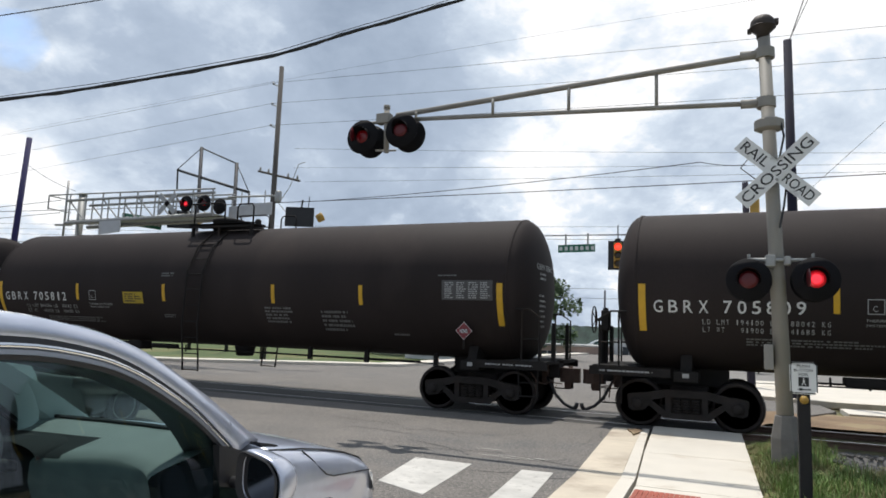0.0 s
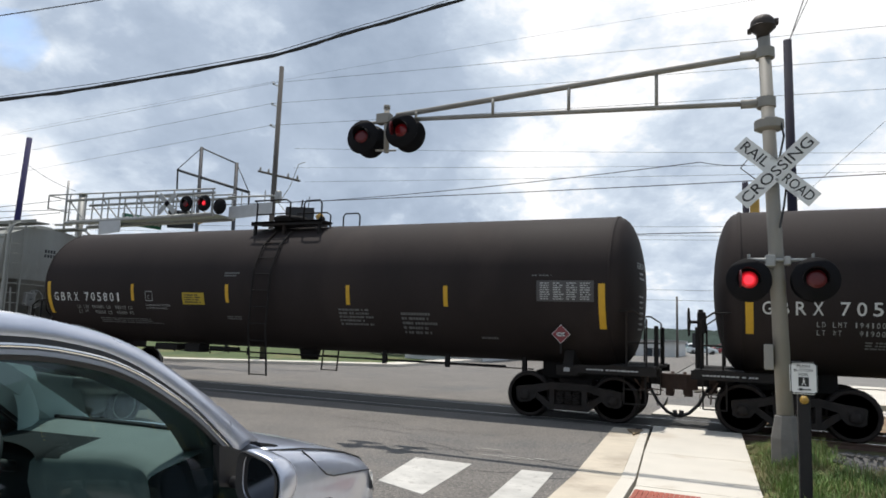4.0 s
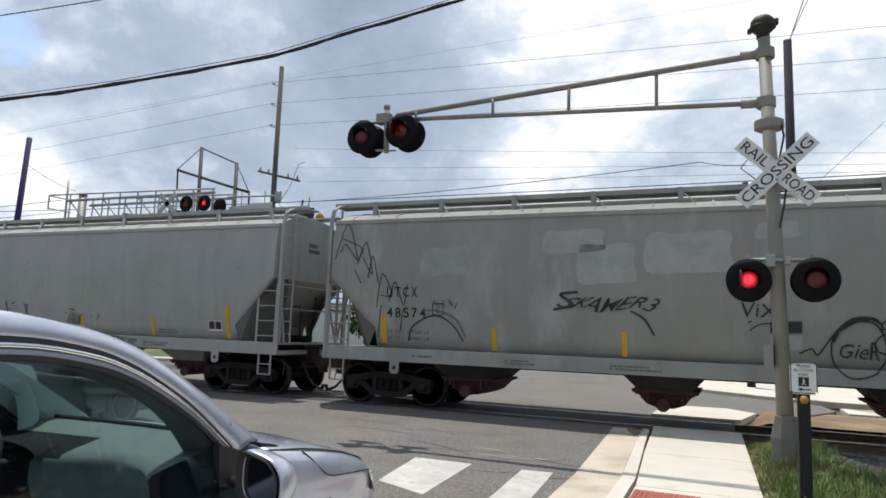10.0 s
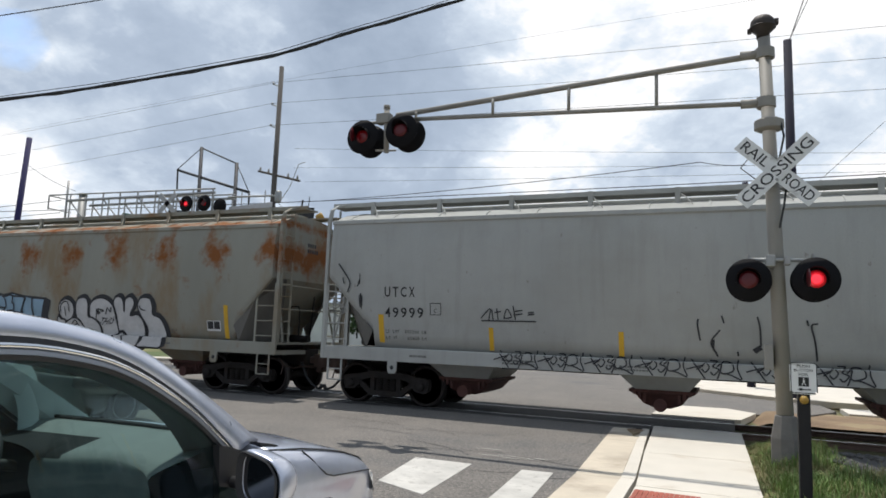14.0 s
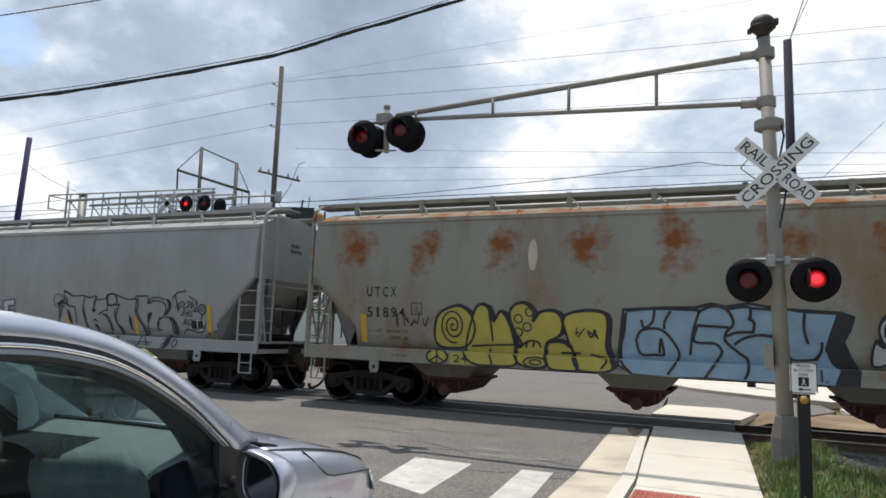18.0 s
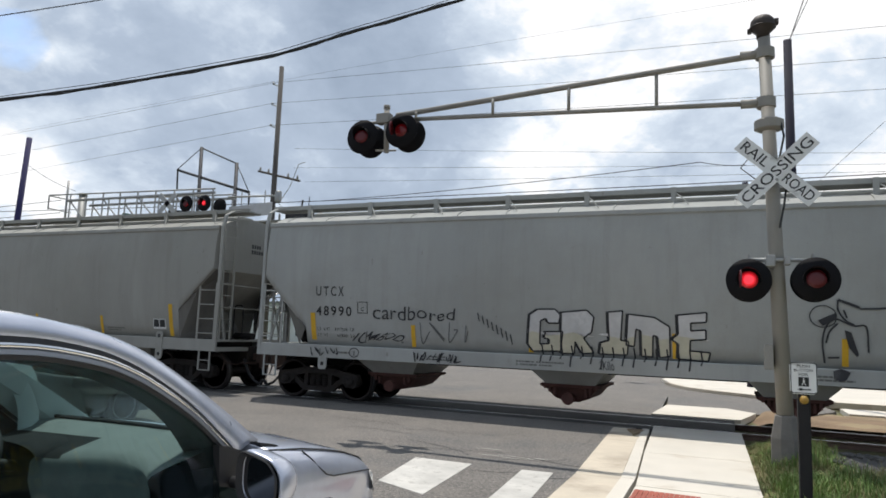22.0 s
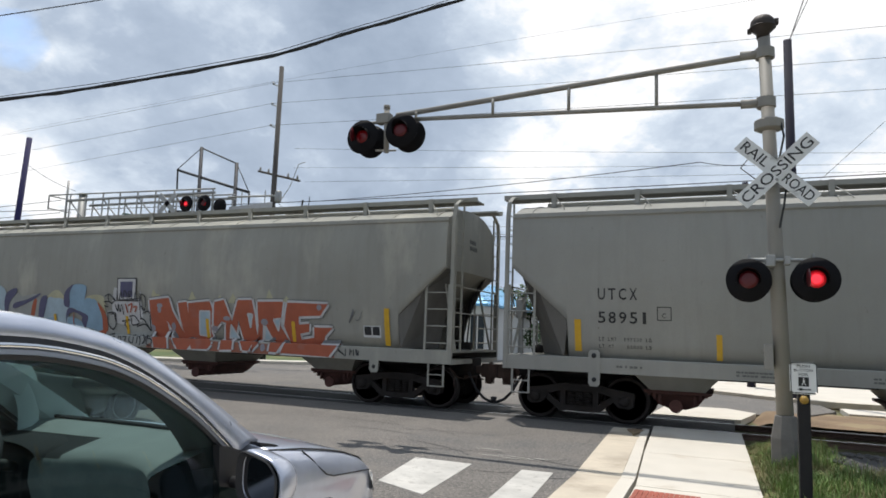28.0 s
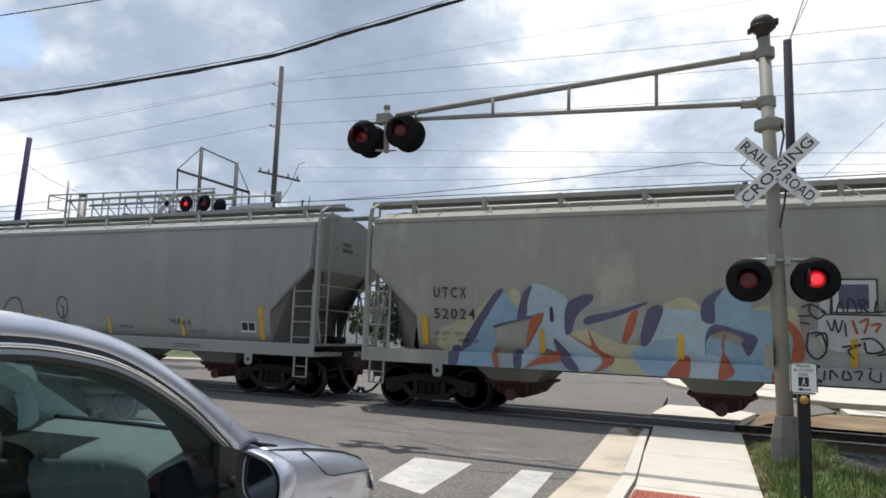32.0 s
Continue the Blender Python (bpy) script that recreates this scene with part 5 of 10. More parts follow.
prism(b, [(1.2, 8.25), (0.0, 9.2), (-0.9, 10.0), (-1.5, 10.8), (-2.3, 12.8), (-2.8, 15.1), (-2.7, 15.9), (6.0, 15.6), (9.0, 10.2), (9.0, 8.0), (3.0, 7.75)], "z", -0.1, 0.10)
part("corner_slab", b, CONCRETE, far)
b = NEW()
ribbon(b, [(9.0, 7.9), (3.0, 7.66), (1.2, 8.16), (0.0, 9.1), (-0.98, 9.92), (-1.58, 10.76), (-2.4, 12.8)], 0.16, lambda u, v: (u, v, 0.104))
for v in bmesh.ops.extrude_face_region(b, geom=b.faces[:])["geom"]:
    if isinstance(v, bmesh.types.BMVert):
        v.co.z = -0.05
part("kerb_stone", b, KERB, far)
corner = tagged(new("pavement"), "pale kerb and footway round the far corner", "pavement", kind="structure")
for pts in ([(-2.8, 15.9), (80, 15.6), (80, 17.4), (-2.8, 17.6)], [(-14.55, 13.9), (-22.8, 8.0), (-23.6, 8.9), (-15.9, 14.6), (-15.8, 60), (-14.4, 60)], [(-22.8, 8.0), (-27.5, 7.05), (-140, 7.05), (-140, 8.3), (-27.5, 8.3), (-23.6, 8.9)]):
    b = NEW()
    prism(b, pts, "z", -0.1, 0.13)
    part("kerb_stone", b, CONCRETE, corner)

mound("far_verge", -140.0, -16.2, 8.95, 44.0, 120, 24, lambda x, y: -0.03 + 0.05 * lump(x, y, 0.7) + (0.0 if x + 16.2 + 1.32 * max(0.0, 14.6 - y) < 0 else -0.3), mat("verge_grass", (0.070, 0.100, 0.028), 1.0, vary=0.4, scale=0.8, fine=20, bump=0.6, stain=(0.16, 0.15, 0.06), stain_amount=0.3, stain_scale=0.3), "mown grass verge beyond the far kerb", "verge")
# ---- crossing signal with its cantilever ----
BLINK_DISCS = []


def lamp_unit(parent, x, y, z, lit, dia=0.60, back=True, shine=None):
    """A flasher: round background, hood and red lens, with its twin facing the other way."""
    bm = NEW()
    lathe(bm, [(0, 0.0), (dia / 2, 0.0), (dia / 2 + 0.004, 0.012), (dia / 2, 0.02), (0.17, 0.03), (0.15, 0.10), (0, 0.12)], pose(x, y, z, 90) @ pose(0, 0, 0, 180), 32)
    u = part("flasher", bm, LAMP_BACK, parent, "black round flasher background")
    h = NEW()
    n = 18
    rows = []
    for r in (0.155, 0.148):
        rows.append([(x + r * math.cos(a), y, z + r * math.sin(a)) for a in [math.radians(-20 + 220 * k / n) for k in range(n + 1)]])
    outer, inner = rows
    tip = [(px, y - 0.05 - 0.13 * max(0, math.sin(math.radians(-20 + 220 * k / n))), pz) for k, (px, _, pz) in enumerate(outer)]
    tip2 = [(px, t[1], pz) for (px, _, pz), t in zip(inner, tip)]
    loft(h, [outer, tip, tip2, inner], caps=False)
    part("hood", h, LAMP_BACK, u)
    g = NEW()
    m = pose(x, y - 0.005, z, 90)
    for k, (r0, h0, r1, h1) in enumerate(((0.0, 0.030, 0.062, 0.025), (0.062, 0.025, 0.088, 0.016), (0.088, 0.016, 0.112, 0.0))):
        ring = [[m @ Vector((r * math.cos(q), r * math.sin(q), h)) for q in [2 * math.pi * j / 24 for j in range(24)]] for r, h in ((max(r0, 0.001), h0), (r1, h1))]
        loft(g, ring, k, True, False)
    part("lens", g, [shine] * 3 if shine else [LAMP_ON, LAMP_MID, LAMP_RIM], u, "glowing red lens")
    # a disc added to imitate flashing swings over the ever-glowing lens; lit: which beat leaves it open
    g = NEW()
    lathe(g, [(0, 0.012), (0.07, 0.010), (0.118, 0.0), (0.118, -0.004), (0, -0.004)], pose(0.12, 0, 0, 90), 24)
    sh = part("shutter", g, LAMP_OFF, parent, "added dark red disc that hides the lens between flashes")
    sh.location = (x - 0.12, y - 0.045, z)
    BLINK_DISCS.append((sh, lit))
    if back:
        g = NEW()
        lathe(g, [(0, 0.0), (dia / 2, 0.0), (dia / 2, 0.018), (0.16, 0.03), (0, 0.05)], pose(x, y + 0.34, z, 90) @ pose(0, 0, 0, 180), 32)
        tube(g, [(x, y + 0.1, z), (x, y + 0.36, z)], 0.07, 10)
        part("rear_flasher", g, LAMP_BACK, parent, "black round rear flasher")
    return u


sig = thing("crossing_signal", "grey steel cantilever crossing signal with crossbuck and red flashers", "railway signal")
b = NEW()
tube(b, [(0.60, -4.8, 0.55), (0.45, -4.8, 5.94)], 0.104, 20, 0, 0.080)
part("mast", b, MAST, sig)
b = NEW()
octo = lambda r: [(r * math.cos(math.pi / 8 + k * math.pi / 4), r * math.sin(math.pi / 8 + k * math.pi / 4)) for k in range(8)]
loft(b, [[(0.6 + p, -4.8 + q, z) for p, q in octo(r)] for r, z in ((0.195, -0.1), (0.19, 0.46), (0.135, 0.74), (0.115, 0.75))], close=True)
part("foundation", b, mat("foundation_grey", (0.16, 0.15, 0.135), 0.9, vary=0.25, scale=3, bump=0.3), sig, "weathered tapered foundation casting")
b = NEW()
lathe(b, [(0, -0.06), (0.085, -0.06), (0.09, 0.02), (0.135, 0.05), (0.158, 0.09), (0.165, 0.14), (0.152, 0.20), (0.11, 0.25), (0.05, 0.275), (0.0, 0.28)], pose(0.44, -4.8, 5.98), 28)
lathe(b, [(0.15, 0.085), (0.172, 0.09), (0.172, 0.11), (0.15, 0.115)], pose(0.44, -4.8, 5.98), 28)
box(b, (0.24, -4.85, 6.02), (0.30, -4.75, 6.07), 0, 0.01)
box(b, (0.59, -4.85, 6.10), (0.64, -4.76, 6.18), 0, 0.01)
part("bell", b, mat("bell_bronze", (0.05, 0.04, 0.035), 0.6, 0.3, vary=0.3, bump=0.1), sig, "dark cast signal bell")
b = NEW()
tube(b, [(0.44, -4.8, 5.69), (-0.6, -4.78, 5.64), (-5.35, -4.72, 5.39)], 0.045, 12)
part("upper_arm", b, MAST, sig)
b = NEW()
tube(b, [(0.46, -4.8, 4.98), (-5.0, -4.72, 5.29)], 0.036, 12)
part("lower_arm", b, MAST, sig)
for x in (-1.0, -2.31, -3.56, -4.95):
    b = NEW()
    zl, zu = 4.98 + (0.46 - x) / 5.46 * 0.31, 5.69 - (0.44 - x) / 5.79 * 0.31
    tube(b, [(x, -4.77, zl), (x, -4.77, zu)], 0.026, 8)
    part("strut", b, MAST, sig)
for z, r in ((5.69, 0.125), (4.98, 0.125)):
    b = NEW()
    lathe(b, [(0.09, -0.07), (r, -0.07), (r, 0.07), (0.09, 0.07)], pose(0.46, -4.8, z), 16, smooth=False)
    tube(b, [(0.40, -4.8, z), (0.14, -4.8, z + (0.01 if z > 5.5 else 0.01))], 0.062, 10)
    part("clamp", b, MAST, sig)
b = NEW()
lathe(b, [(0.09, -0.09), (0.15, -0.08), (0.19, -0.06), (0.19, 0.05), (0.14, 0.08), (0.09, 0.08)], pose(0.49, -4.8, 4.66), 16, smooth=False)
part("collar", b, MAST, sig)
b = NEW()
tube(b, [(-5.52, -4.72, 4.74), (-5.55, -4.72, 5.55)], 0.05, 10)
lathe(b, [(0, 0), (0.06, 0), (0.06, 0.06), (0, 0.08)], pose(-5.55, -4.72, 5.53), 12)
tube(b, [(-5.9, -4.72, 5.30), (-5.15, -4.72, 5.29)], 0.03, 8)
box(b, (-5.72, -4.80, 5.26), (-5.46, -4.64, 5.44), 0, 0.02)
tube(b, [(-5.7, -4.78, 4.77), (-5.34, -4.70, 4.77)], 0.018, 6)
part("lamp_bracket", b, MAST, sig)
lamp_unit(sig, -5.94, -4.86, 5.02, True, shine=LAMP_DIM)
lamp_unit(sig, -5.18, -4.86, 5.07, False, shine=LAMP_DIM)
b = NEW()
tube(b, [(0.18, -4.93, 2.78), (0.98, -4.93, 2.76)], 0.026, 10)
box(b, (0.40, -4.98, 2.68), (0.52, -4.80, 2.84), 0, 0.02)
box(b, (0.62, -4.98, 2.70), (0.70, -4.86, 2.82), 0, 0.02)
tube(b, [(0.2, -4.93, 2.78), (0.2, -4.93, 2.85)], 0.02, 6)
tube(b, [(0.96, -4.93, 2.76), (0.96, -4.93, 2.85)], 0.02, 6)
part("lamp_bracket", b, GALV, sig)
lamp_unit(sig, 0.19, -5.02, 2.50, False, 0.56)
lamp_unit(sig, 0.98, -5.02, 2.51, True, 0.56)
b = NEW()
box(b, (0.36, -4.94, 1.33), (0.47, -4.78, 1.66), 0, 0.015)
part("junction_box", b, MAST, sig)
# wiring down the mast
b = NEW()
tube(b, [(0.62, -4.9, 4.7), (0.66, -4.95, 4.45), (0.60, -4.93, 4.15), (0.68, -4.9, 3.8), (0.64, -4.92, 3.5), (0.58, -4.95, 3.2)], 0.014, 6)
tube(b, [(0.25, -4.9, 4.22), (0.12, -4.9, 4.05), (0.30, -4.92, 3.88)], 0.008, 6)
part("wiring", b, WIRE, sig)
for ang, words in ((-43.5, ("RAIL", "ROAD")), (43.5, ("CROSSING",))):
    m = pose(0.56, -4.985 - (0.012 if ang > 0 else 0.0), 3.965, 0, -ang, 0)
    bm = NEW()
    box(bm, (-0.61, -0.004, -0.112), (0.61, 0.004, 0.112))
    for v in bm.verts:
        v.co = m @ v.co
    blade = part("crossbuck_blade", bm, WHITE_SIGN, sig, "white crossbuck blade")
    put = lambda u0: (lambda u, v: m @ Vector((u0 + u, -0.0065, -0.065 + v)))
    for word, u0, w in ((words[0], -0.56, 0.41), (words[1], 0.13, 0.44)) if len(words) == 2 else ((words[0], -0.57, 1.14),):
        bm = NEW()
        write(bm, word, put(u0), w, 0.138, 0.006)
        tagged(part("lettering", bm, INK, blade), kind="stuff")
b = NEW()
for dz in (-0.16, 0.16):
    tube(b, [(0.56, -5.02, 4.0 + dz), (0.56, -4.85, 4.0 + dz)], 0.02, 8)
part("crossbuck_bolt", b, GALV, sig)

# ---- push-button post ----
post = thing("push_button_post", "dark square post with pedestrian push-button sign", "post")
b = NEW()
box(b, (0.555, -7.33, -0.1), (0.665, -7.22, 1.20), 0, 0.012)
part("post", b, mat("post_brown", (0.009, 0.008, 0.009), 0.75, vary=0.25, scale=4, bump=0.1), post)
b = NEW()
box(b, (0.49, -7.352, 1.19), (0.73, -7.346, 1.495), 0, 0.0)
bmesh.ops.bevel(b, geom=[e for e in b.edges if abs(e.verts[0].co.y - e.verts[1].co.y) > 0.003], offset=0.025, segments=4, affect="EDGES")
sign = part("sign", b, WHITE_SIGN, post, "white push-button sign with a walking symbol")
b = NEW()
at = lambda u0, v0: (lambda u, v: (u0 + u, -7.355, v0 + v))
write(b, "PUSH", at(0.555, 1.445), 0.11, 0.026, 0.01)
write(b, "BUTTON", at(0.53, 1.405), 0.16, 0.026, 0.01)
write(b, "FOR", at(0.57, 1.365), 0.08, 0.026, 0.01)
sheet(b, [at(0.565, 1.265)(u, v) for u, v in ((0, 0), (0.09, 0), (0.09, 0.088), (0, 0.088))])
sheet(b, [at(0.56, 1.222)(u, v) for u, v in ((0.03, 0.008), (0.11, 0.008), (0.11, 0.018), (0.03, 0.018))])
sheet(b, [at(0.56, 1.222)(u, v) for u, v in ((-0.005, 0.013), (0.035, -0.005), (0.035, 0.031))])
for z in (1.197, 1.485):
    sheet(b, [(0.510, -7.355, z), (0.710, -7.355, z), (0.710, -7.355, z + 0.008), (0.510, -7.355, z + 0.008)])
for x in (0.497, 0.720):
    sheet(b, [(x, -7.355, 1.21), (x + 0.008, -7.355, 1.21), (x + 0.008, -7.355, 1.477), (x, -7.355, 1.477)])
part("sign_print", b, INK, sign)
b = NEW()
put = lambda u, v: (0.585 + u, -7.357, 1.272 + v)
sheet(b, [put(u, v) for u, v in ((0.020, 0.062), (0.032, 0.062), (0.032, 0.074), (0.020, 0.074))])
ribbon(b, [(0.026, 0.060), (0.026, 0.035)], 0.012, put)
ribbon(b, [(0.026, 0.036), (0.016, 0.020), (0.010, 0.004)], 0.007, put)
ribbon(b, [(0.026, 0.036), (0.034, 0.022), (0.042, 0.006)], 0.007, put)
ribbon(b, [(0.026, 0.056), (0.012, 0.042)], 0.005, put)
ribbon(b, [(0.026, 0.056), (0.040, 0.040)], 0.005, put)
part("walk_symbol", b, WHITE_SIGN, sign)
b = NEW()
lathe(b, [(0, 0), (0.040, 0), (0.040, 0.012), (0.022, 0.014), (0.022, 0.026), (0, 0.028)], pose(0.612, -7.33, 1.135, 90), 20)
part("button", b, SIGNAL_YELLOW, post, "yellow round push button")
# ---- cars ----
TYRE = mat("tyre_rubber", (0.02, 0.02, 0.02), 0.9, vary=0.2, scale=8, bump=0.2)
RIM = mat("alloy_rim", (0.5, 0.5, 0.5), 0.35, 0.9, vary=0.1, bump=0)
CHROME = mat("chrome_trim", (0.75, 0.75, 0.75), 0.12, 1.0, vary=0.05, bump=0)
SEAT = mat("seat_cloth", (0.10, 0.14, 0.15), 0.9, vary=0.15, scale=8, bump=0.2)
PALE_LINING = mat("pillar_plastic", (0.55, 0.60, 0.58), 0.7, vary=0.08, scale=6, bump=0.03)
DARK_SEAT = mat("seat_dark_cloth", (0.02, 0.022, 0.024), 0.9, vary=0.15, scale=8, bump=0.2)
DOOR_FRAME = mat("door_frame_satin", (0.30, 0.31, 0.33), 0.4, 0.5, vary=0.08, scale=6, bump=0.02)
LINING = mat("pillar_cloth", (0.10, 0.115, 0.12), 0.9, vary=0.1, scale=8, bump=0.05)
DASH = mat("dash_plastic", (0.165, 0.185, 0.18), 0.55, vary=0.15, scale=8, bump=0.1)
SCREEN_GLASS = glass("windscreen_glass", (0.93, 1.0, 0.98), 0.95, ior=1.12)
CAR_GLASS = glass("car_glass", (0.66, 0.88, 0.84), 0.66, ior=1.7)
LAMP_GLASS = mat("headlight_plastic", (0.5, 0.48, 0.44), 0.15, 0.3, vary=0.2, scale=12, bump=0, coat=1.0)
RAIL0 = [(-2.05, 1.38), (-1.6, 1.58), (-1.0, 1.66), (-0.49, 1.668), (-0.14, 1.618), (0.05, 1.57), (0.24, 1.494), (0.50, 1.354), (0.76, 1.20), (1.04, 1.02)]
TRIM0 = [(-2.05, 1.26), (-1.6, 1.44), (-1.0, 1.53), (-0.49, 1.549), (-0.16, 1.507), (0.05, 1.443), (0.24, 1.352), (0.45, 1.228), (0.66, 1.07), (0.79, 0.96)]
LINE0 = [(-2.0, 1.36), (-1.6, 1.45), (-1.0, 1.5), (-0.45, 1.485), (-0.11, 1.43), (0.09, 1.37), (0.29, 1.285), (0.47, 1.16), (0.60, 1.02), (0.68, 0.90)]


def smooth_line(pts, n=4):
    """The same run of points with n soft steps between each two."""
    q = [Vector((p[0], p[1], 0)) for p in pts]
    out = []
    for i in range(len(q) - 1):
        a, b, c, d = q[max(i - 1, 0)], q[i], q[i + 1], q[min(i + 2, len(q) - 1)]
        for k in range(n):
            t = k / n
            v = 0.5 * (2 * b + (c - a) * t + (2 * a - 5 * b + 4 * c - d) * t * t + (3 * b - a - 3 * c + d) * t ** 3)
            out.append((v.x, v.y))
    return out + [pts[-1]]


RAILP, TRIMP, LINEP = smooth_line(RAIL0), smooth_line(TRIM0), smooth_line(LINE0)


def make_car(paint, label, m):
    car = thing("car", label, "car", m)
    rng = random.Random(5)
    bm = NEW()
    rows = []
    for x, w, zb, zs, zt, cr in ((2.36, 0.45, 0.32, 0.42, 0.47, 0.02), (2.34, 0.62, 0.25, 0.50, 0.57, 0.03), (2.28, 0.74, 0.22, 0.58, 0.67, 0.03), (2.17, 0.82, 0.2, 0.66, 0.75, 0.035), (2.0, 0.865, 0.2, 0.725, 0.815, 0.04), (1.75, 0.89, 0.2, 0.785, 0.885, 0.045), (1.5, 0.90, 0.2, 0.83, 0.935, 0.05), (1.25, 0.905, 0.2, 0.875, 0.975, 0.05), (1.0, 0.905, 0.2, 0.905, 1.01, 0.05), (0.92, 0.905, 0.2, 0.91, 1.015, 0.05)):
        rows.append([(x, s * a, z) for s, half in ((-1, 1), (1, -1)) for a, z in [(w - 0.06, zb), (w, zb + 0.12), (w + 0.012, (zb + zs) / 2), (w + 0.006, zs - 0.06), (w, zs), (w - 0.03, zt - 0.05), (w - 0.075, zt - 0.018), (w - 0.16, zt), (w * 0.5, zt + cr * 0.8), (0.0001, zt + cr)][::half]])
    for x, w, zs in ((0.90, 0.905, 0.76), (0.3, 0.91, 0.84), (-0.3, 0.91, 0.94), (-1.0, 0.91, 1.0), (-1.8, 0.89, 1.04), (-2.1, 0.82, 1.02), (-2.25, 0.74, 0.95)):
        rows.append([(x, s * a, z) for s, half in ((-1, 1), (1, -1)) for a, z in [(w - 0.06, 0.2), (w, 0.32), (w + 0.012, 0.5), (w + 0.006, 0.65), (w, zs - 0.04), (w - 0.02, zs), (w - 0.05, zs), (w - 0.08, zs - 0.02), (w - 0.10, 0.55), (0.0001, 0.5)][::half]])
    loft(bm, rows, close=True)
    for f in bm.faces:
        f.smooth = abs(f.normal.x) < 0.8
    part("body", bm, paint, car)
    # roof, its side rails and the windscreen pillars
    bm = NEW()
    loft(bm, [[(x, s * a, z) for s, a, z in ((-1, 0.66, zr), (-1, 0.5, zr + 0.02), (0, 0, zr + 0.035), (1, 0.5, zr + 0.02), (1, 0.66, zr))] for x, zr in [p for p in RAILP if p[0] < 0.0]], caps=False)
    for f in bm.faces:
        f.smooth = True
    part("roof", bm, paint, car)
    for s in (-1, 1):
        bm = NEW()
        loft(bm, [[(x, s * 0.64, z - 0.015), (x, s * 0.665, z + 0.005), (x + 0.01, s * 0.70, z - 0.005), ((x + xt) / 2, s * 0.745, (z + zt) / 2 + 0.034), (xt, s * 0.772, zt + 0.034), (xt, s * 0.74, zt + 0.02)] for (x, z), (xt, zt) in zip(RAILP, TRIMP)], close=True)
        for f in bm.faces:
            f.smooth = True
        part("roof_rail", bm, paint, car)
        bm = NEW()
        loft(bm, [[(x, s * 0.755, z + 0.036), (x, s * 0.768, z + 0.036), (x, s * 0.776, z + 0.010), (x, s * 0.755, z + 0.010)] for x, z in TRIMP], close=True)
        part("roof_gap", bm, BLACK, car)
        bm = NEW()
        loft(bm, [[(x, s * (0.783 + 0.010 * math.cos(q)), z + 0.011 * math.sin(q)) for q in [2 * math.pi * j / 8 for j in range(8)]] for x, z in TRIMP], close=True)
        for f in bm.faces:
            f.smooth = True
        part("chrome_trim", bm, CHROME, car, "bright chrome window trim")
        bm = NEW()
        loft(bm, [[(x, s * 0.778, z - 0.010), (x, s * 0.794, z - 0.014), (x, s * 0.798, z - 0.032), (x, s * 0.778, z - 0.034)] for x, z in TRIMP], close=True)
        part("door_frame", bm, DOOR_FRAME, car, "grey satin door frame")
        bm = NEW()
        loft(bm, [[(x, s * 0.780, z - 0.033), (x, s * 0.795, z - 0.034), (x, s * 0.792, z - 0.052), (x, s * 0.778, z - 0.052)] for x, z in TRIMP], close=True)
        part("window_seal", bm, BLACK, car)
        for a, c in ((0, 8), (8, 36)):
            bm = NEW()
            pts = TRIMP[a:c + 1]
            zb = 1.0 if a == 0 else 0.76
            loft(bm, [[(x + (0.03 if k == 0 and a else 0), s * (0.77 + 0.10 * (1 - j / 4)), zb + (max(zb + 0.01, z) - zb) * j / 4) for j in range(5)] for k, (x, z) in enumerate(pts)], caps=False)
            for f in bm.faces:
                f.smooth = True
            w = part("side_window", bm, CAR_GLASS, car, "tinted side window")
            w.visible_shadow = False
        bm = NEW()
        prism(bm, [(-1.0, 0.9), (-0.93, 0.9), (-0.97, 1.53), (-1.04, 1.53)], "y", s * 0.86, s * 0.76)
        part("door_pillar", bm, BLACK, car)
        # door mirror
        bm = NEW()
        ring = lambda x, k, dx=0.0: [(x, s * (1.092 + dx + 0.125 * k * math.copysign(abs(math.cos(t)) ** 0.62, math.cos(t))), 0.925 + 0.118 * k * math.copysign(abs(math.sin(t)) ** 0.62, math.sin(t)) - 0.03 * k * math.cos(t) * (1 + math.sin(t))) for t in [2 * math.pi * j / 28 for j in range(28)]]
        loft(bm, [ring(0.60, 0.80), ring(0.585, 0.86), ring(0.575, 0.92), ring(0.58, 0.975), ring(0.60, 1.0), ring(0.645, 0.985), ring(0.70, 0.9), ring(0.74, 0.74), ring(0.765, 0.5), ring(0.772, 0.2)], close=True)
        for f in bm.faces:
            f.smooth = True
        mir = part("door_mirror", bm, paint, car)
        bm = NEW()
        loft(bm, [ring(0.572, 0.96, -0.020), ring(0.566, 0.92, -0.024), ring(0.577, 0.80, -0.006)], close=True, caps=False)
        sheet(bm, ring(0.585, 0.84))
        part("mirror_bezel", bm, BLACK, mir)
        bm = NEW()
        sheet(bm, [(x, y, z) for x, y, z in ring(0.579, 0.76, 0.016)])
        part("mirror_glass", bm, mat("mirror_silver", (0.09, 0.10, 0.11), 0.04, 1.0, vary=0.02, bump=0), mir)
        bm = NEW()
        tube(bm, [(0.66, s * 0.86, 0.88), (0.66, s * 0.97, 0.88)], 0.03, 8)
        prism(bm, [(0.57, 1.065), (0.64, 1.05), (0.76, 1.01), (0.86, 0.78), (0.60, 0.78)], "y", s * 0.80, s * 0.84)
        part("mirror_arm", bm, BLACK, mir)
        # headlight, wheel arch and wheels
        bm = NEW()
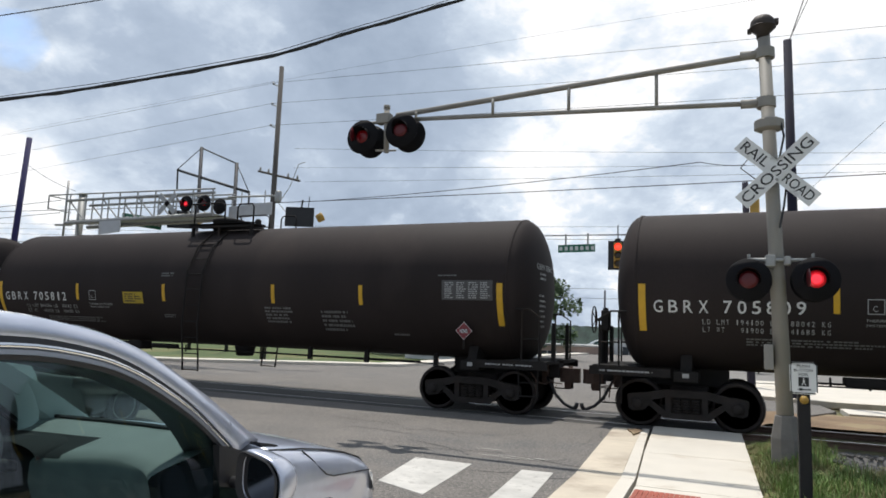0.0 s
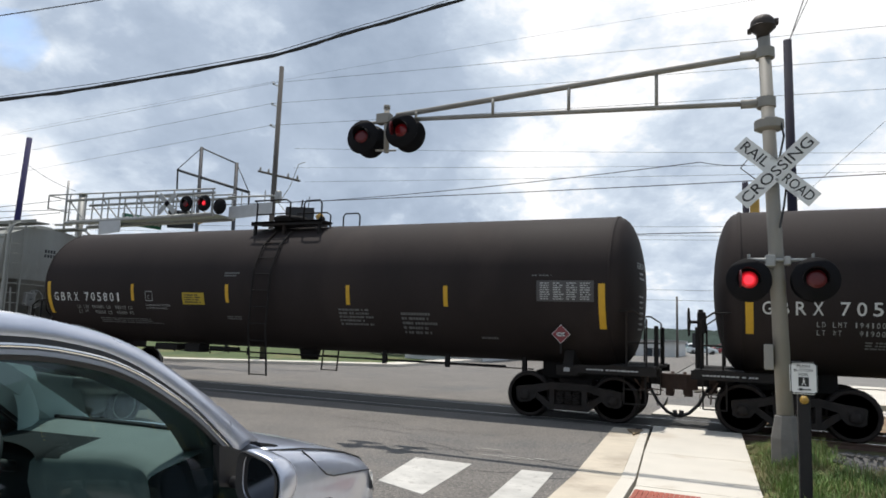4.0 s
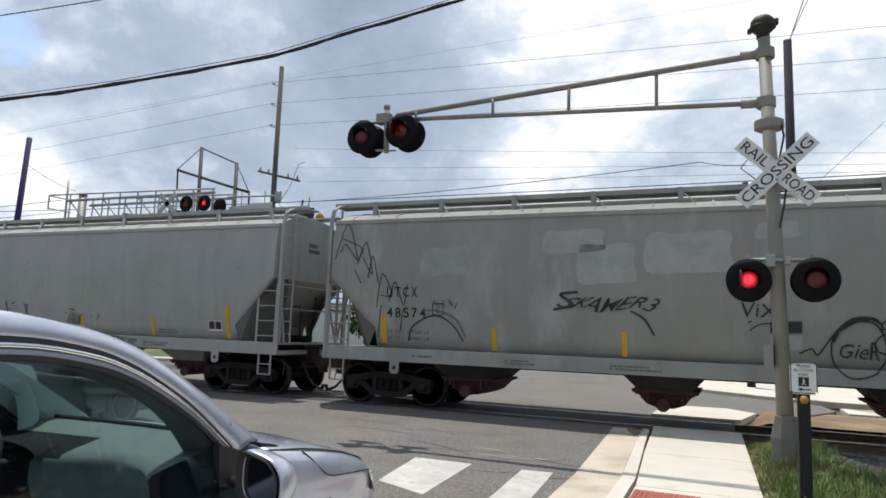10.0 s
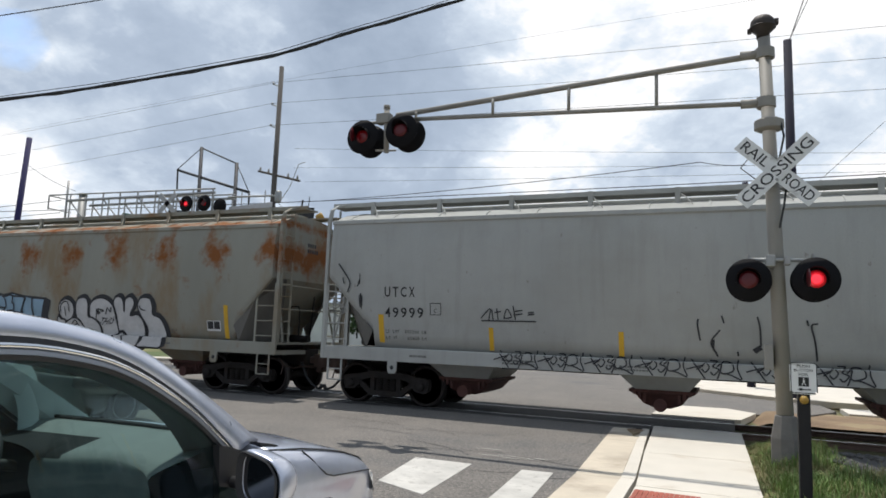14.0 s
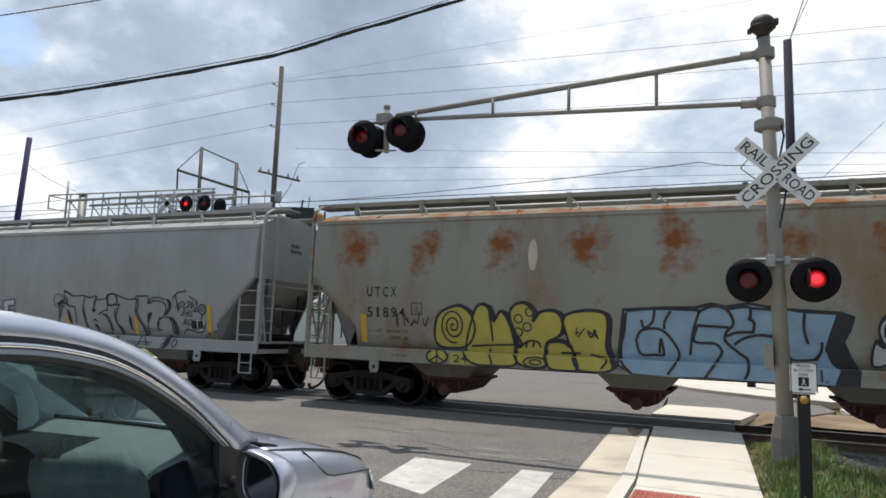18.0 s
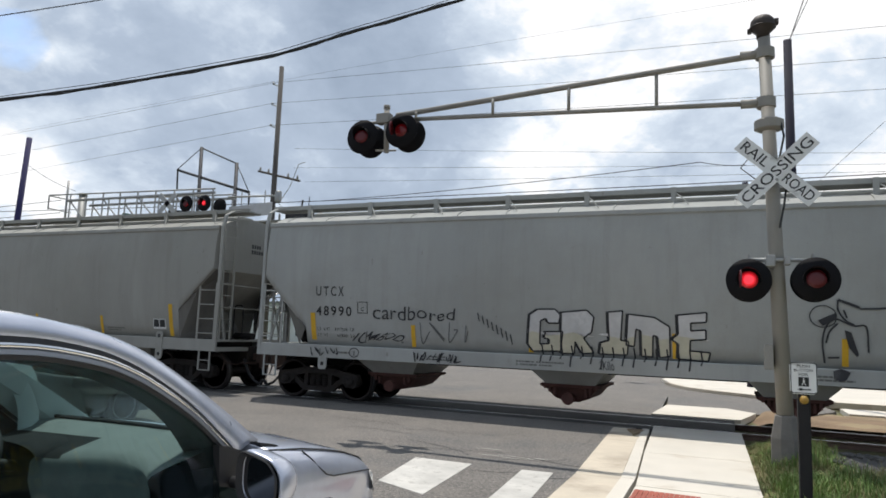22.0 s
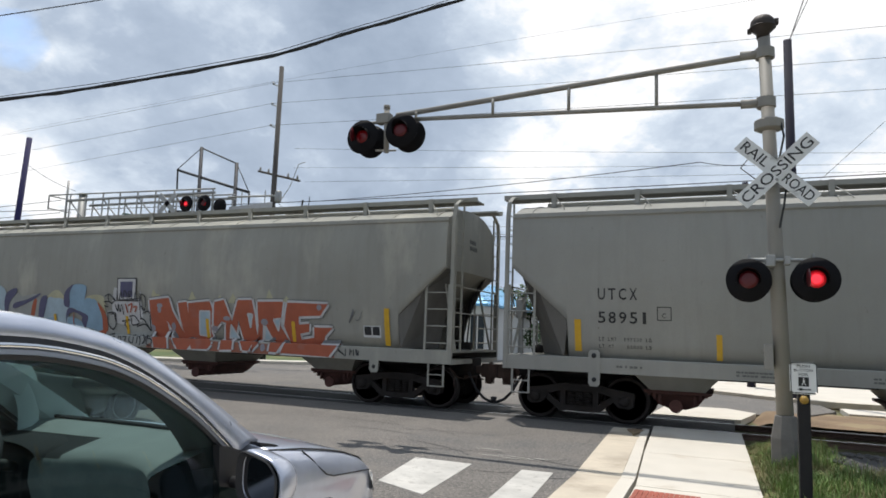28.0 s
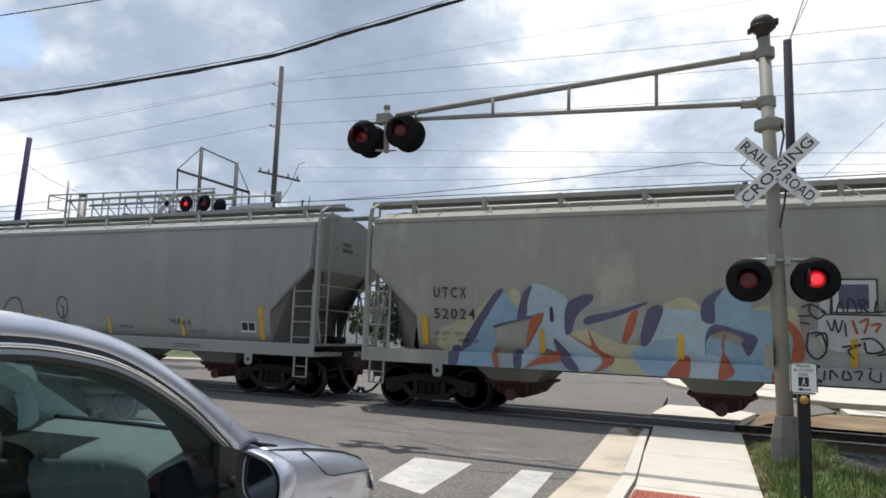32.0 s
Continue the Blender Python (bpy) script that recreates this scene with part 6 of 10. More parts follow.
        loft(bm, [[(2.30, s * 0.60, 0.50), (2.27, s * 0.60, 0.61)], [(2.28, s * 0.70, 0.51), (2.23, s * 0.70, 0.64)], [(2.20, s * 0.79, 0.53), (2.14, s * 0.79, 0.68)], [(2.06, s * 0.86, 0.59), (1.97, s * 0.865, 0.735)]], caps=False)
        for v in bm.verts:
            v.co += Vector((0.03, s * 0.015, 0.0))
        part("headlight", bm, LAMP_GLASS, car, "clear headlight")
        bm = NEW()
        tube(bm, [(0.90, s * 0.842, 0.995), (1.25, s * 0.84, 0.958), (1.5, s * 0.835, 0.918), (1.75, s * 0.822, 0.868), (2.0, s * 0.795, 0.797), (2.15, s * 0.74, 0.742)], 0.005, 6)
        part("bonnet_gap", bm, BLACK, car)
        bm = NEW()
        tube(bm, [(1.24, s * 0.862, 0.948), (1.30, s * 0.885, 0.90), (1.36, s * 0.902, 0.845), (1.44, s * 0.908, 0.79), (1.52, s * 0.909, 0.768), (1.64, s * 0.906, 0.757), (1.85, s * 0.892, 0.738), (2.02, s * 0.872, 0.72)], 0.0045, 6)
        part("wing_gap", bm, BLACK, car)
        bm = NEW()
        prism(bm, [(0.93, 1.03), (1.02, 1.012), (1.10, 0.992), (1.02, 0.985), (0.95, 0.99)], "y", s * 0.70, s * 0.80)
        part("cowl_end", bm, BLACK, car)
        for x in (1.42, -1.33):
            bm = NEW()
            my = pose(x, s * 0.80, 0.33, -90 * s)
            lathe(bm, [(0.20, -0.1), (0.31, -0.1), (0.335, -0.07), (0.335, 0.09), (0.31, 0.115), (0.22, 0.118), (0.20, 0.1)], my, 28)
            wh = part("wheel", bm, TYRE, car)
            bm = NEW()
            lathe(bm, [(0.19, -0.05), (0.215, 0.0), (0.225, 0.118), (0.20, 0.11), (0.18, 0.06)], my, 28)
            lathe(bm, [(0, 0.10), (0.04, 0.10), (0.05, 0.05), (0, 0.04)], my, 16)
            for k in range(10):
                a = k * 0.6283
                d = Vector((math.cos(a), math.sin(a), 0))
                tube(bm, [my @ (d * 0.04 + Vector((0, 0, 0.09))), my @ (d * 0.20 + Vector((0, 0, 0.10)))], 0.013, 6)
            part("rim", bm, RIM, wh)
            bm = NEW()
            lathe(bm, [(0, 0.112), (0.325, 0.112), (0.325, 0.105), (0, 0.105)], my, 28)
            part("wheel_arch", bm, BLACK, car)
    # windscreen and rear window
    bm = NEW()
    wp = [p for p in RAILP if p[0] > -0.2]
    loft(bm, [[(x + 0.07 * (1 - (q / 0.66) ** 2), q, z + 0.01) for q in (-0.655, -0.33, 0, 0.33, 0.655)] for x, z in wp], caps=False)
    for f in bm.faces:
        f.smooth = True
    w = part("windscreen", bm, SCREEN_GLASS, car)
    w.visible_shadow = False
    bm = NEW()
    loft(bm, [[(x, q, z) for q in (-0.66, 0, 0.66)] for x, z in ((-2.05, 1.38), (-2.24, 0.9))], caps=False)
    w = part("rear_window", bm, CAR_GLASS, car)
    w.visible_shadow = False
    # cabin: a pale dash top, a dark face below its edge
    up, low = NEW(), NEW()
    rows, face = [], []
    for k in range(25):
        y = -0.80 + 1.6 * k / 24
        edge = 0.40 + 0.05 * math.exp(-((y + 0.33) / 0.3) ** 2) - 0.20 * max(0.0, (-0.5 - y) / 0.3) ** 2 * 0.6
        lift = 0.03 * math.exp(-((y + 0.30) / 0.32) ** 2)
        back = 0.09 * (y / 0.8) ** 2
        q = y * 0.86
        rows.append([(1.10 - back, q, 0.93), (1.0 - back, q, 1.01), (0.885 - back, q, 1.055), (0.80 - back, q, 1.045), (0.66 - back * 0.6, q, 1.005 + lift * 0.5), (edge + 0.09, q, 0.965 + lift), (edge + 0.02, q, 0.945 + lift), (edge, q, 0.925 + lift)])
        face.append([(edge, q, 0.925 + lift), (edge - 0.015, y * 0.9, 0.90 + lift), (edge - 0.01, y * 0.93, 0.80), (edge + 0.06, y * 0.96, 0.62), (edge + 0.10, y * 0.98, 0.45)])
    loft(up, rows, caps=False)
    loft(low, face, caps=False)
    for f in up.faces[:] + low.faces[:]:
        f.smooth = True
    # the driver's half is a darker grain
    for skin, columns, first, side in ((up, 7, 4, 13), (low, 4, 0, 16)):
        for i, f in enumerate(skin.faces):
            f.material_index = int(i // columns >= side and i % columns >= first)
    DARK_DASH = mat("dash_black_plastic", (0.012, 0.014, 0.016), 0.8, spec=0.2, vary=0.15, scale=8, bump=0.1)
    dash = part("dashboard", up, [DASH, DARK_DASH], car)
    part("dash_face", low, [mat("dash_low_plastic", (0.22, 0.25, 0.24), 0.6, vary=0.15, scale=8, bump=0.1), DARK_DASH], dash, "darker lower dashboard")
    bm = NEW()
    lathe(bm, [(0, 0.008), (0.030, 0.008), (0.040, 0.0)], pose(0.50, -0.62, 0.965, 0, 0, 20), 16)
    tube(bm, [(0.875 - 0.09 * (y / 0.8) ** 2, y, 1.062) for y in (-0.6, -0.3, 0.0, 0.3, 0.5, 0.64)], 0.014, 6)
    part("dash_vent", bm, BLACK, dash, "dark dash vent and screen slot")
    # the hood over the dials
    bm = NEW()
    loft(bm, [[(x, 0.40 + w * math.cos(q), zb + h * math.sin(q)) for q in [math.pi * j / 12 for j in range(13)]] for x, w, zb, h in ((0.66, 0.16, 0.99, 0.01), (0.56, 0.22, 0.965, 0.045), (0.44, 0.24, 0.94, 0.07), (0.36, 0.24, 0.92, 0.075))], caps=False)
    for f in bm.faces:
        f.smooth = True
    part("instrument_hood", bm, DARK_DASH, dash, "dark instrument hood")
    bm = NEW()
    loft(bm, [[(x + 0.012, 0.622, z + 0.012), (x * 0.5 + xt * 0.5, 0.65, (z + zt) / 2 - 0.02), (xt, 0.735, zt - 0.02)] for (x, z), (xt, zt) in zip(RAILP, TRIMP)], caps=False)
    part("pillar_inside", bm, PALE_LINING, car, "pale inner face of the far pillar")
    bm = NEW()
    loft(bm, [[(x + 0.07 * (1 - (q / 0.66) ** 2) + d, q, z) for d, z in ((-0.06, 0.985), (-0.02, 1.035), (0.05, 1.02), (0.06, 0.97))] for x in (0.99,) for q in (-0.70, -0.45, -0.2, 0, 0.2, 0.45, 0.70)], close=True)
    part("cowl", bm, BLACK, car, "black windscreen cowl")
    bm = NEW()
    curve = smooth_line([(-0.3, 1.52), (0.1, 1.50), (0.42, 1.455), (0.54, 1.43), (0.635, 1.37), (0.69, 1.27), (0.715, 1.14), (0.72, 0.99)])
    inner = smooth_line([(-0.3, 1.43), (0.1, 1.41), (0.35, 1.35), (0.43, 1.315), (0.50, 1.265), (0.56, 1.19), (0.59, 1.09), (0.60, 0.97)])
    loft(bm, [[(x, 0.655, z), (x * 0.5 + xi * 0.5, 0.63, (z + zi) / 2 + 0.01), (xi, 0.66, zi)] for (x, z), (xi, zi) in zip(curve, inner)], caps=False)
    for f in bm.faces:
        f.smooth = True
    part("pillar_cover", bm, PALE_LINING, car, "pale grey pillar cover")
    for s in (-1,):
        bm = NEW()
        loft(bm, [[(x, s * 0.752, z), (x * 0.5 + xi * 0.5 + 0.01, s * 0.68, (z + zi) / 2 - 0.01), (xi, s * 0.575, zi), (xi + 0.02, s * 0.60, zi + 0.03)] for (x, z), (xi, zi) in zip(TRIMP, LINEP)], caps=False)
        for f in bm.faces:
            f.smooth = True
        part("pillar_lining", bm, LINING, car, "grey cloth roof pillar lining")
        bm = NEW()
        box(bm, (-0.95, s * 0.80 - 0.03, 0.45), (0.45, s * 0.80 + 0.03, 0.74), 0, 0.02)
        part("door_lining", bm, DASH, car)
    bm = NEW()
    ring = [(0.16 + 0.05 * math.sin(a) , 0.36 + 0.185 * math.cos(a), 0.93 + 0.18 * math.sin(a)) for a in [2 * math.pi * k / 24 for k in range(25)]]
    tube(bm, ring, 0.016, 8)
    tube(bm, [(0.16, 0.18, 0.93), (0.17, 0.54, 0.93)], 0.014, 6)
    lathe(bm, [(0, 0), (0.06, 0), (0.05, 0.04), (0, 0.05)], pose(0.17, 0.36, 0.93, 0, -70), 12)
    tube(bm, [(0.18, 0.36, 0.92), (0.5, 0.36, 0.84)], 0.03, 8)
    part("steering_wheel", bm, BLACK, car)
    for x, ys in ((-0.45, (-0.37, 0.37)), (-1.35, (-0.38, 0.38))):
        for y in ys:
            bm = NEW()
            loft(bm, [[(x - t + d, y + q, z) for d, q in ((0.0, -0.24 * k), (0.07, -0.16 * k), (0.07, 0.16 * k), (0.0, 0.24 * k), (-0.07, 0.2 * k), (-0.07, -0.2 * k))] for t, z, k in ((0.0, 0.55, 1), (0.05, 0.75, 1.02), (0.12, 1.0, 0.98), (0.16, 1.14, 0.8), (0.165, 1.17, 0.5))], close=True)
            loft(bm, [[(x - 0.16 + d, y + q, z) for d, q in ((0.05, -0.12 * k), (0.06, 0.12 * k), (-0.05, 0.11 * k), (-0.05, -0.11 * k))] for z, k in ((1.19, 0.8), (1.23, 1.05), (1.34, 1.0), (1.38, 0.7))], close=True)
            box(bm, (x - 0.05, y - 0.24, 0.5), (x + 0.5, y + 0.24, 0.66), 0, 0.05)
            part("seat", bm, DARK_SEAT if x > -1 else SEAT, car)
    return car


PAINT_CAR = mat("car_paint_steel_blue", (0.46, 0.49, 0.58), 0.30, 0.4, vary=0.10, scale=6, fine=300, bump=0.0, coat=1.0)
PAINT_CAR2 = mat("car_paint_white", (0.62, 0.66, 0.66), 0.3, 0.0, vary=0.04, scale=20, fine=200, bump=0.0, coat=0.9)
PAINT_CAR3 = mat("car_paint_silver", (0.45, 0.45, 0.46), 0.3, 0.4, vary=0.04, scale=20, fine=200, bump=0.0, coat=0.9)
make_car(PAINT_CAR, "steel-blue crossover car waiting at the crossing", pose(-3.15, -12.7, 0, 0, 0, 90))
make_car(mat("car_paint_grey_green", (0.075, 0.085, 0.082), 0.45, 0.0, vary=0.04, scale=20, fine=200, bump=0.0, coat=0.3), "dark grey-green car waiting in the next lane", pose(-9.9, -8.1, 0, 0, 0, 90))
make_car(PAINT_CAR2, "white car parked before the low clinic building", pose(6.9, 40.5, -0.1, 0, 0, 170))
make_car(PAINT_CAR2, "white car parked on the far lot", pose(-4.6, 96, -0.05, 0, 0, 15))
make_car(PAINT_CAR3, "silver car parked on the far lot", pose(-8.4, 106, -0.05, 0, 0, 190))
make_car(mat("car_paint_red", (0.25, 0.03, 0.03), 0.3, 0.1, vary=0.04, scale=20, fine=200, bump=0.0, coat=0.9), "dark red car parked on the far lot", pose(-2.2, 110, -0.05, 0, 0, 170))
make_car(PAINT_CAR3, "silver car standing on the far street", pose(-12.5, 84, -0.1, 0, 0, 20))
make_car(PAINT_CAR2, "white car standing on the far street", pose(-17.5, 80, -0.1, 0, 0, 200))

# ---- poles, wires, far signals ----


def make_pole(x, y, h, r, material, label, lean=(0, 0), steps=False):
    p = thing("utility_pole", label, "utility pole")
    b = NEW()
    tube(b, [(x, y, -0.2), (x + lean[0], y + lean[1], h)], r, 14, 0, r * 0.75)
    part("shaft", b, material, p)
    return p


up = make_pole(-22.45, 14.0, 15.8, 0.165, POLE_WOOD, "weathered wooden power pole with side brackets", (-0.05, 0))
for z in (14.85, 13.70, 12.50):
    b = NEW()
    tube(b, [(-22.5, 14, z - 0.18), (-22.95, 13.98, z)], 0.035, 8)
    lathe(b, [(0, 0), (0.05, 0), (0.07, 0.03), (0.05, 0.06), (0.07, 0.09), (0.04, 0.13), (0, 0.13)], pose(-22.95, 13.98, z - 0.02), 10)
    part("insulator_bracket", b, GALV, up)
b = NEW()
tube(b, [(-23.5, 13.9, 10.0), (-20.9, 14.1, 9.35)], 0.06, 6)
part("crossarm", b, POLE_WOOD, up)
for k, x in enumerate((-23.45, -22.9, -21.6, -21.0)):
    b = NEW()
    z = 10.0 - (x + 23.5) * 0.25
    lathe(b, [(0, 0), (0.05, 0), (0.06, 0.1), (0.03, 0.22), (0, 0.24)], pose(x, 14, z + 0.04), 8)
    part("insulator", b, GALV, up)
b = NEW()
lathe(b, [(0, 0), (0.16, 0), (0.18, 0.05), (0.18, 0.55), (0.1, 0.62), (0, 0.64)], pose(-22.0, 13.8, 8.2), 12)
tube(b, [(-21.9, 13.8, 8.2), (-21.3, 13.8, 9.0), (-20.9, 13.9, 10.2), (-20.5, 13.9, 10.3)], 0.02, 5)
tube(b, [(-22.0, 13.8, 8.2), (-21.4, 13.8, 7.6), (-21.5, 13.8, 7.0)], 0.02, 5)
part("transformer", b, GALV, up)
make_pole(-32.75, 7.0, 10.6, 0.17, mat("pole_blue_steel", (0.022, 0.018, 0.085), 0.8, vary=0.2, scale=3, bump=0.05), "dark blue steel pole leaning slightly", (0.55, 0))
make_pole(1.74, 8.4, 11.35, 0.165, POLE_DARK, "dark steel pole behind the crossing signal", (-0.02, -0.1))
dp = make_pole(0.56, 12.9, 7.8, 0.15, POLE_DARK, "slim dark steel pole with pedestrian signals", (-0.08, 0))
b = NEW()
box(b, (0.20, 12.6, 2.55), (0.60, 12.9, 2.95), 0, 0.03)
ps = part("pedestrian_signal", b, BLACK, dp)
b = NEW()
box(b, (0.24, 12.585, 2.62), (0.42, 12.60, 2.88))
part("lit_symbol", b, glow("pedestrian_red", (1.0, 0.08, 0.03), 0.8), ps)
b = NEW()
box(b, (0.62, 12.4, 6.0), (0.95, 12.75, 7.05), 0, 0.05)
part("signal_back", b, SIGNAL_YELLOW, dp)
b = NEW()
box(b, (0.85, 12.3, 4.0), (1.2, 12.65, 5.0), 0, 0.05)
part("signal_back", b, SIGNAL_YELLOW, dp)
make_pole(-9.7, 41.3, 5.65, 0.09, POLE_DARK, "thin dark pole on the far street")
make_pole(-5.6, 62.0, 6.5, 0.14, POLE_WOOD, "distant weathered wooden power pole")
make_pole(-40.0, 46.0, 11.0, 0.15, POLE_WOOD, "distant weathered wooden power pole")


def make_wire(a, c, sag, r, label="thin black overhead wire", n=14):
    a, c = Vector(a), Vector(c)
    b = NEW()
    tube(b, [a.lerp(c, k / n) - Vector((0, 0, 4 * sag * (k / n) * (1 - k / n))) for k in range(n + 1)], r, 5)
    tagged(part("overhead_wire", b, WIRE), label, "wire", "overhead wires")


for a, c in (((-22.95, 14, 14.95), (60, 14, 12.6)), ((-22.96, 14, 13.78), (60, 14, 11.2)), ((-22.94, 14, 12.54), (60, 14, 10.0)), ((-82, 14, 12.4), (-22.95, 14, 14.95)), ((-82, 14, 10.6), (-22.96, 14, 13.78)), ((-82, 14, 9.0), (-22.94, 14, 12.54))):
    make_wire(a, c, 0.35 if a[0] > -70 else 0.15, 0.009)
make_wire((-75, 24, 17.4), (60, 24, 20.3), -1.5, 0.007)
for a, c, s in (((-28.7, 24, 14.4), (60, 24, 8.2), 0.5), ((-28.7, 24, 13.0), (60, 24, 8.6), 0.4), ((-27.6, 24, 11.9), (60, 24, 9.0), 0.3), ((-75, 24, 10.6), (60, 24, 6.6), 0.5), ((-75, 24, 10.2), (60, 24, 6.0), 0.5), ((-75, 24, 9.6), (60, 24, 5.9), 0.4), ((-75, 24, 5.6), (60, 24, 4.2), 0.4), ((-75, 24, 5.1), (60, 24, 3.6), 0.4)):
    make_wire(a, c, s, 0.010)
make_wire((-82, 14.05, 7.8), (40, 14.05, 6.4), 0.9, 0.02, "black span wire carrying the traffic signals")
for x, y, h in ((60, 14, 13.2), (60, 24, 20.6), (-75, 24, 19.0), (-82, 14, 13.0), (20, 9, 7.4), (-60, 9, 8.4), (-18, -8.2, 7.2), (40, 14.05, 7.0), (-72, 7, 7.0), (-82, 14.05, 8.0)):
    make_pole(x, y, h, 0.15, POLE_WOOD, "weathered wooden power pole along the line")
# thick bundled cable near the camera
cable = thing("overhead_cable", "thick black bundled cable with hangers", "cable")
pts = [Vector(p) for p in ((-16.5, -12.3, 4.35), (-12.5, -10.65, 4.30), (-8.96, -9.2, 4.52), (-7.57, -8.63, 4.78), (-5.62, -7.85, 5.23), (-4.5, -7.42, 5.64), (-3.28, -6.95, 6.07), (-1.5, -6.2, 6.95), (1.0, -5.2, 8.3))]
fine = [pts[i].lerp(pts[i + 1], k / 4) for i in range(len(pts) - 1) for k in range(4)] + [pts[-1]]
b = NEW()
tube(b, fine, 0.020, 8)
tube(b, [p + Vector((0.0, 0.0, 0.022 * math.sin(i * 1.7))) for i, p in enumerate(fine)], 0.016, 6)
part("cable_core", b, WIRE, cable)
b = NEW()
tube(b, [p + Vector((0, 0, 0.055)) for p in fine], 0.005, 5)
part("messenger_wire", b, WIRE, cable)
make_wire((-18, -8.2, 7.0), (-8.5, -4.1, 9.1), 0.12, 0.012)
make_wire((-16.0, 9.0, 7.06), (-0.83, 6.08, 6.97), 0.1, 0.013, "black wavy service cable", 20)
make_wire((-0.83, 6.08, 6.97), (0.4, 6.6, 6.93), 0.05, 0.012)
make_wire((6.5, 15.3, 11.4), (1.9, 13.9, 6.8), 0.0, 0.008)
make_wire((2.9, 13.1, 15.6), (1.73, 8.4, 11.2), 0.0, 0.02)
make_wire((3.3, 13.1, 16.0), (1.74, 8.4, 11.3), 0.0, 0.014)
make_wire((-32.4, 7, 9.4), (-28.5, 7.0, 7.7), 0.15, 0.012)
make_wire((-72, 7, 6.6), (-29.4, 7.0, 7.3), 0.2, 0.014)
make_wire((-72, 7, 6.2), (-29.4, 7.0, 6.7), 0.2, 0.014)

# far cantilever with walkway truss
ft = thing("cantilever_signal_bridge", "galvanised walkway truss with red flashers across the road", "railway signal")
b = NEW()
tube(b, [(-28.0, 7, -0.1), (-28.0, 7, 7.5)], 0.18, 14, 0, 0.15)
lathe(b, [(0, 0), (0.2, 0), (0.2, 0.05), (0.08, 0.1), (0, 0.1)], pose(-28, 7, 7.48), 12)
part("mast", b, GALV, ft)
b = NEW()
tube(b, [(-28.9, 6.9, 5.4), (-28.9, 6.9, 8.2)], 0.05, 8)
tube(b, [(-29.5, 6.9, 6.1), (-28.4, 6.9, 6.05)], 0.05, 6)
part("rear_post", b, GALV, ft)
for y in (6.4, 7.6):
    for z0, z1, r in ((6.05, 6.15, 0.09), (7.10, 7.05, 0.06), (7.42, 7.22, 0.035)):
        b = NEW()
        tube(b, [(-29.4 if r < 0.05 else -28.2, y, z0), (-19.5, y, z1)], r, 8)
        part("truss_chord", b, GALV, ft)
    for k in range(9):
        x = -28.0 + k * 1.05
        b = NEW()
        tube(b, [(x, y, 6.1), (x, y, 7.38 - 0.02 * k)], 0.032, 6)
        part("truss_post", b, GALV, ft)
        if k % 2 == 0 and k < 8:
            b = NEW()
            tube(b, [(x, y, 7.08), (x + 1.05, y, 6.12)], 0.032, 6)
            part("truss_diagonal", b, GALV, ft)
for z in (6.8, 7.4):
    b = NEW()
    tube(b, [(-29.45, 6.4, z), (-29.45, 7.6, z)], 0.03, 6)
    tube(b, [(-29.45, 6.4, 6.75), (-29.45, 6.4, 7.42)], 0.03, 6)
    part("end_rail", b, GALV, ft)
for k in range(30):
    b = NEW() if k == 0 else b
    box(b, (-28.1 + k * 0.29, 6.42, 6.16), (-27.9 + k * 0.29, 7.58, 6.19))
tagged(part("walkway_grating", b, GALV, ft), kind="stuff")
for ang in (-42, 42):
    b = NEW()
    m = pose(-21.9, 6.25, 6.67, 0, ang, 0)
    box(b, (-0.6, -0.01, -0.11), (0.6, 0.01, 0.11))
    for v in b.verts:
        v.co = m @ v.co
    part("crossbuck_blade", b, mat("sign_back_grey", (0.4, 0.4, 0.39), 0.6, 0.2, vary=0.1, bump=0), ft)
lamp_unit(ft, -20.71, 6.1, 6.58, True, 0.68, False)
lamp_unit(ft, -19.75, 6.1, 6.57, False, 0.68, False)
b = NEW()
lathe(b, [(0, 0.0), (0.34, 0.0), (0.34, 0.02), (0.16, 0.05), (0, 0.08)], pose(-19.65, 6.9, 6.58, 90) @ pose(0, 0, 0, 180), 24)
part("rear_flasher", b, LAMP_BACK, ft)


def panel_sign(x0, x1, y, z0, z1, material, label, dz=0.0, bars_mat=None, hang=0):
    s = thing("road_sign", label, "sign")
    b = NEW()
    prism(b, [(x0, z0), (x1, z0 + dz), (x1, z1 + dz), (x0, z1)], "y", y, y + 0.04)
    part("panel", b, material, s)
    if bars_mat:
        b = NEW()
        n = max(3, int((x1 - x0) / 0.22))
        for k in range(n):
            u = (k + 0.25) / n
            x = x0 + (x1 - x0) * u
            box(b, (x, y - 0.006, z0 + dz * u + (z1 - z0) * 0.25), (x + (x1 - x0) / n * 0.6, y - 0.003, z0 + dz * u + (z1 - z0) * 0.75))
        part("lettering_bars", b, bars_mat, s)
    if hang:
        for u in (0.2, 0.8):
            b = NEW()
            x = x0 + (x1 - x0) * u
            box(b, (x - 0.03, y + 0.03, z1 + dz * u - 0.1), (x + 0.03, y + 0.12, hang))
            part("hanger", b, GALV, s)
    return s


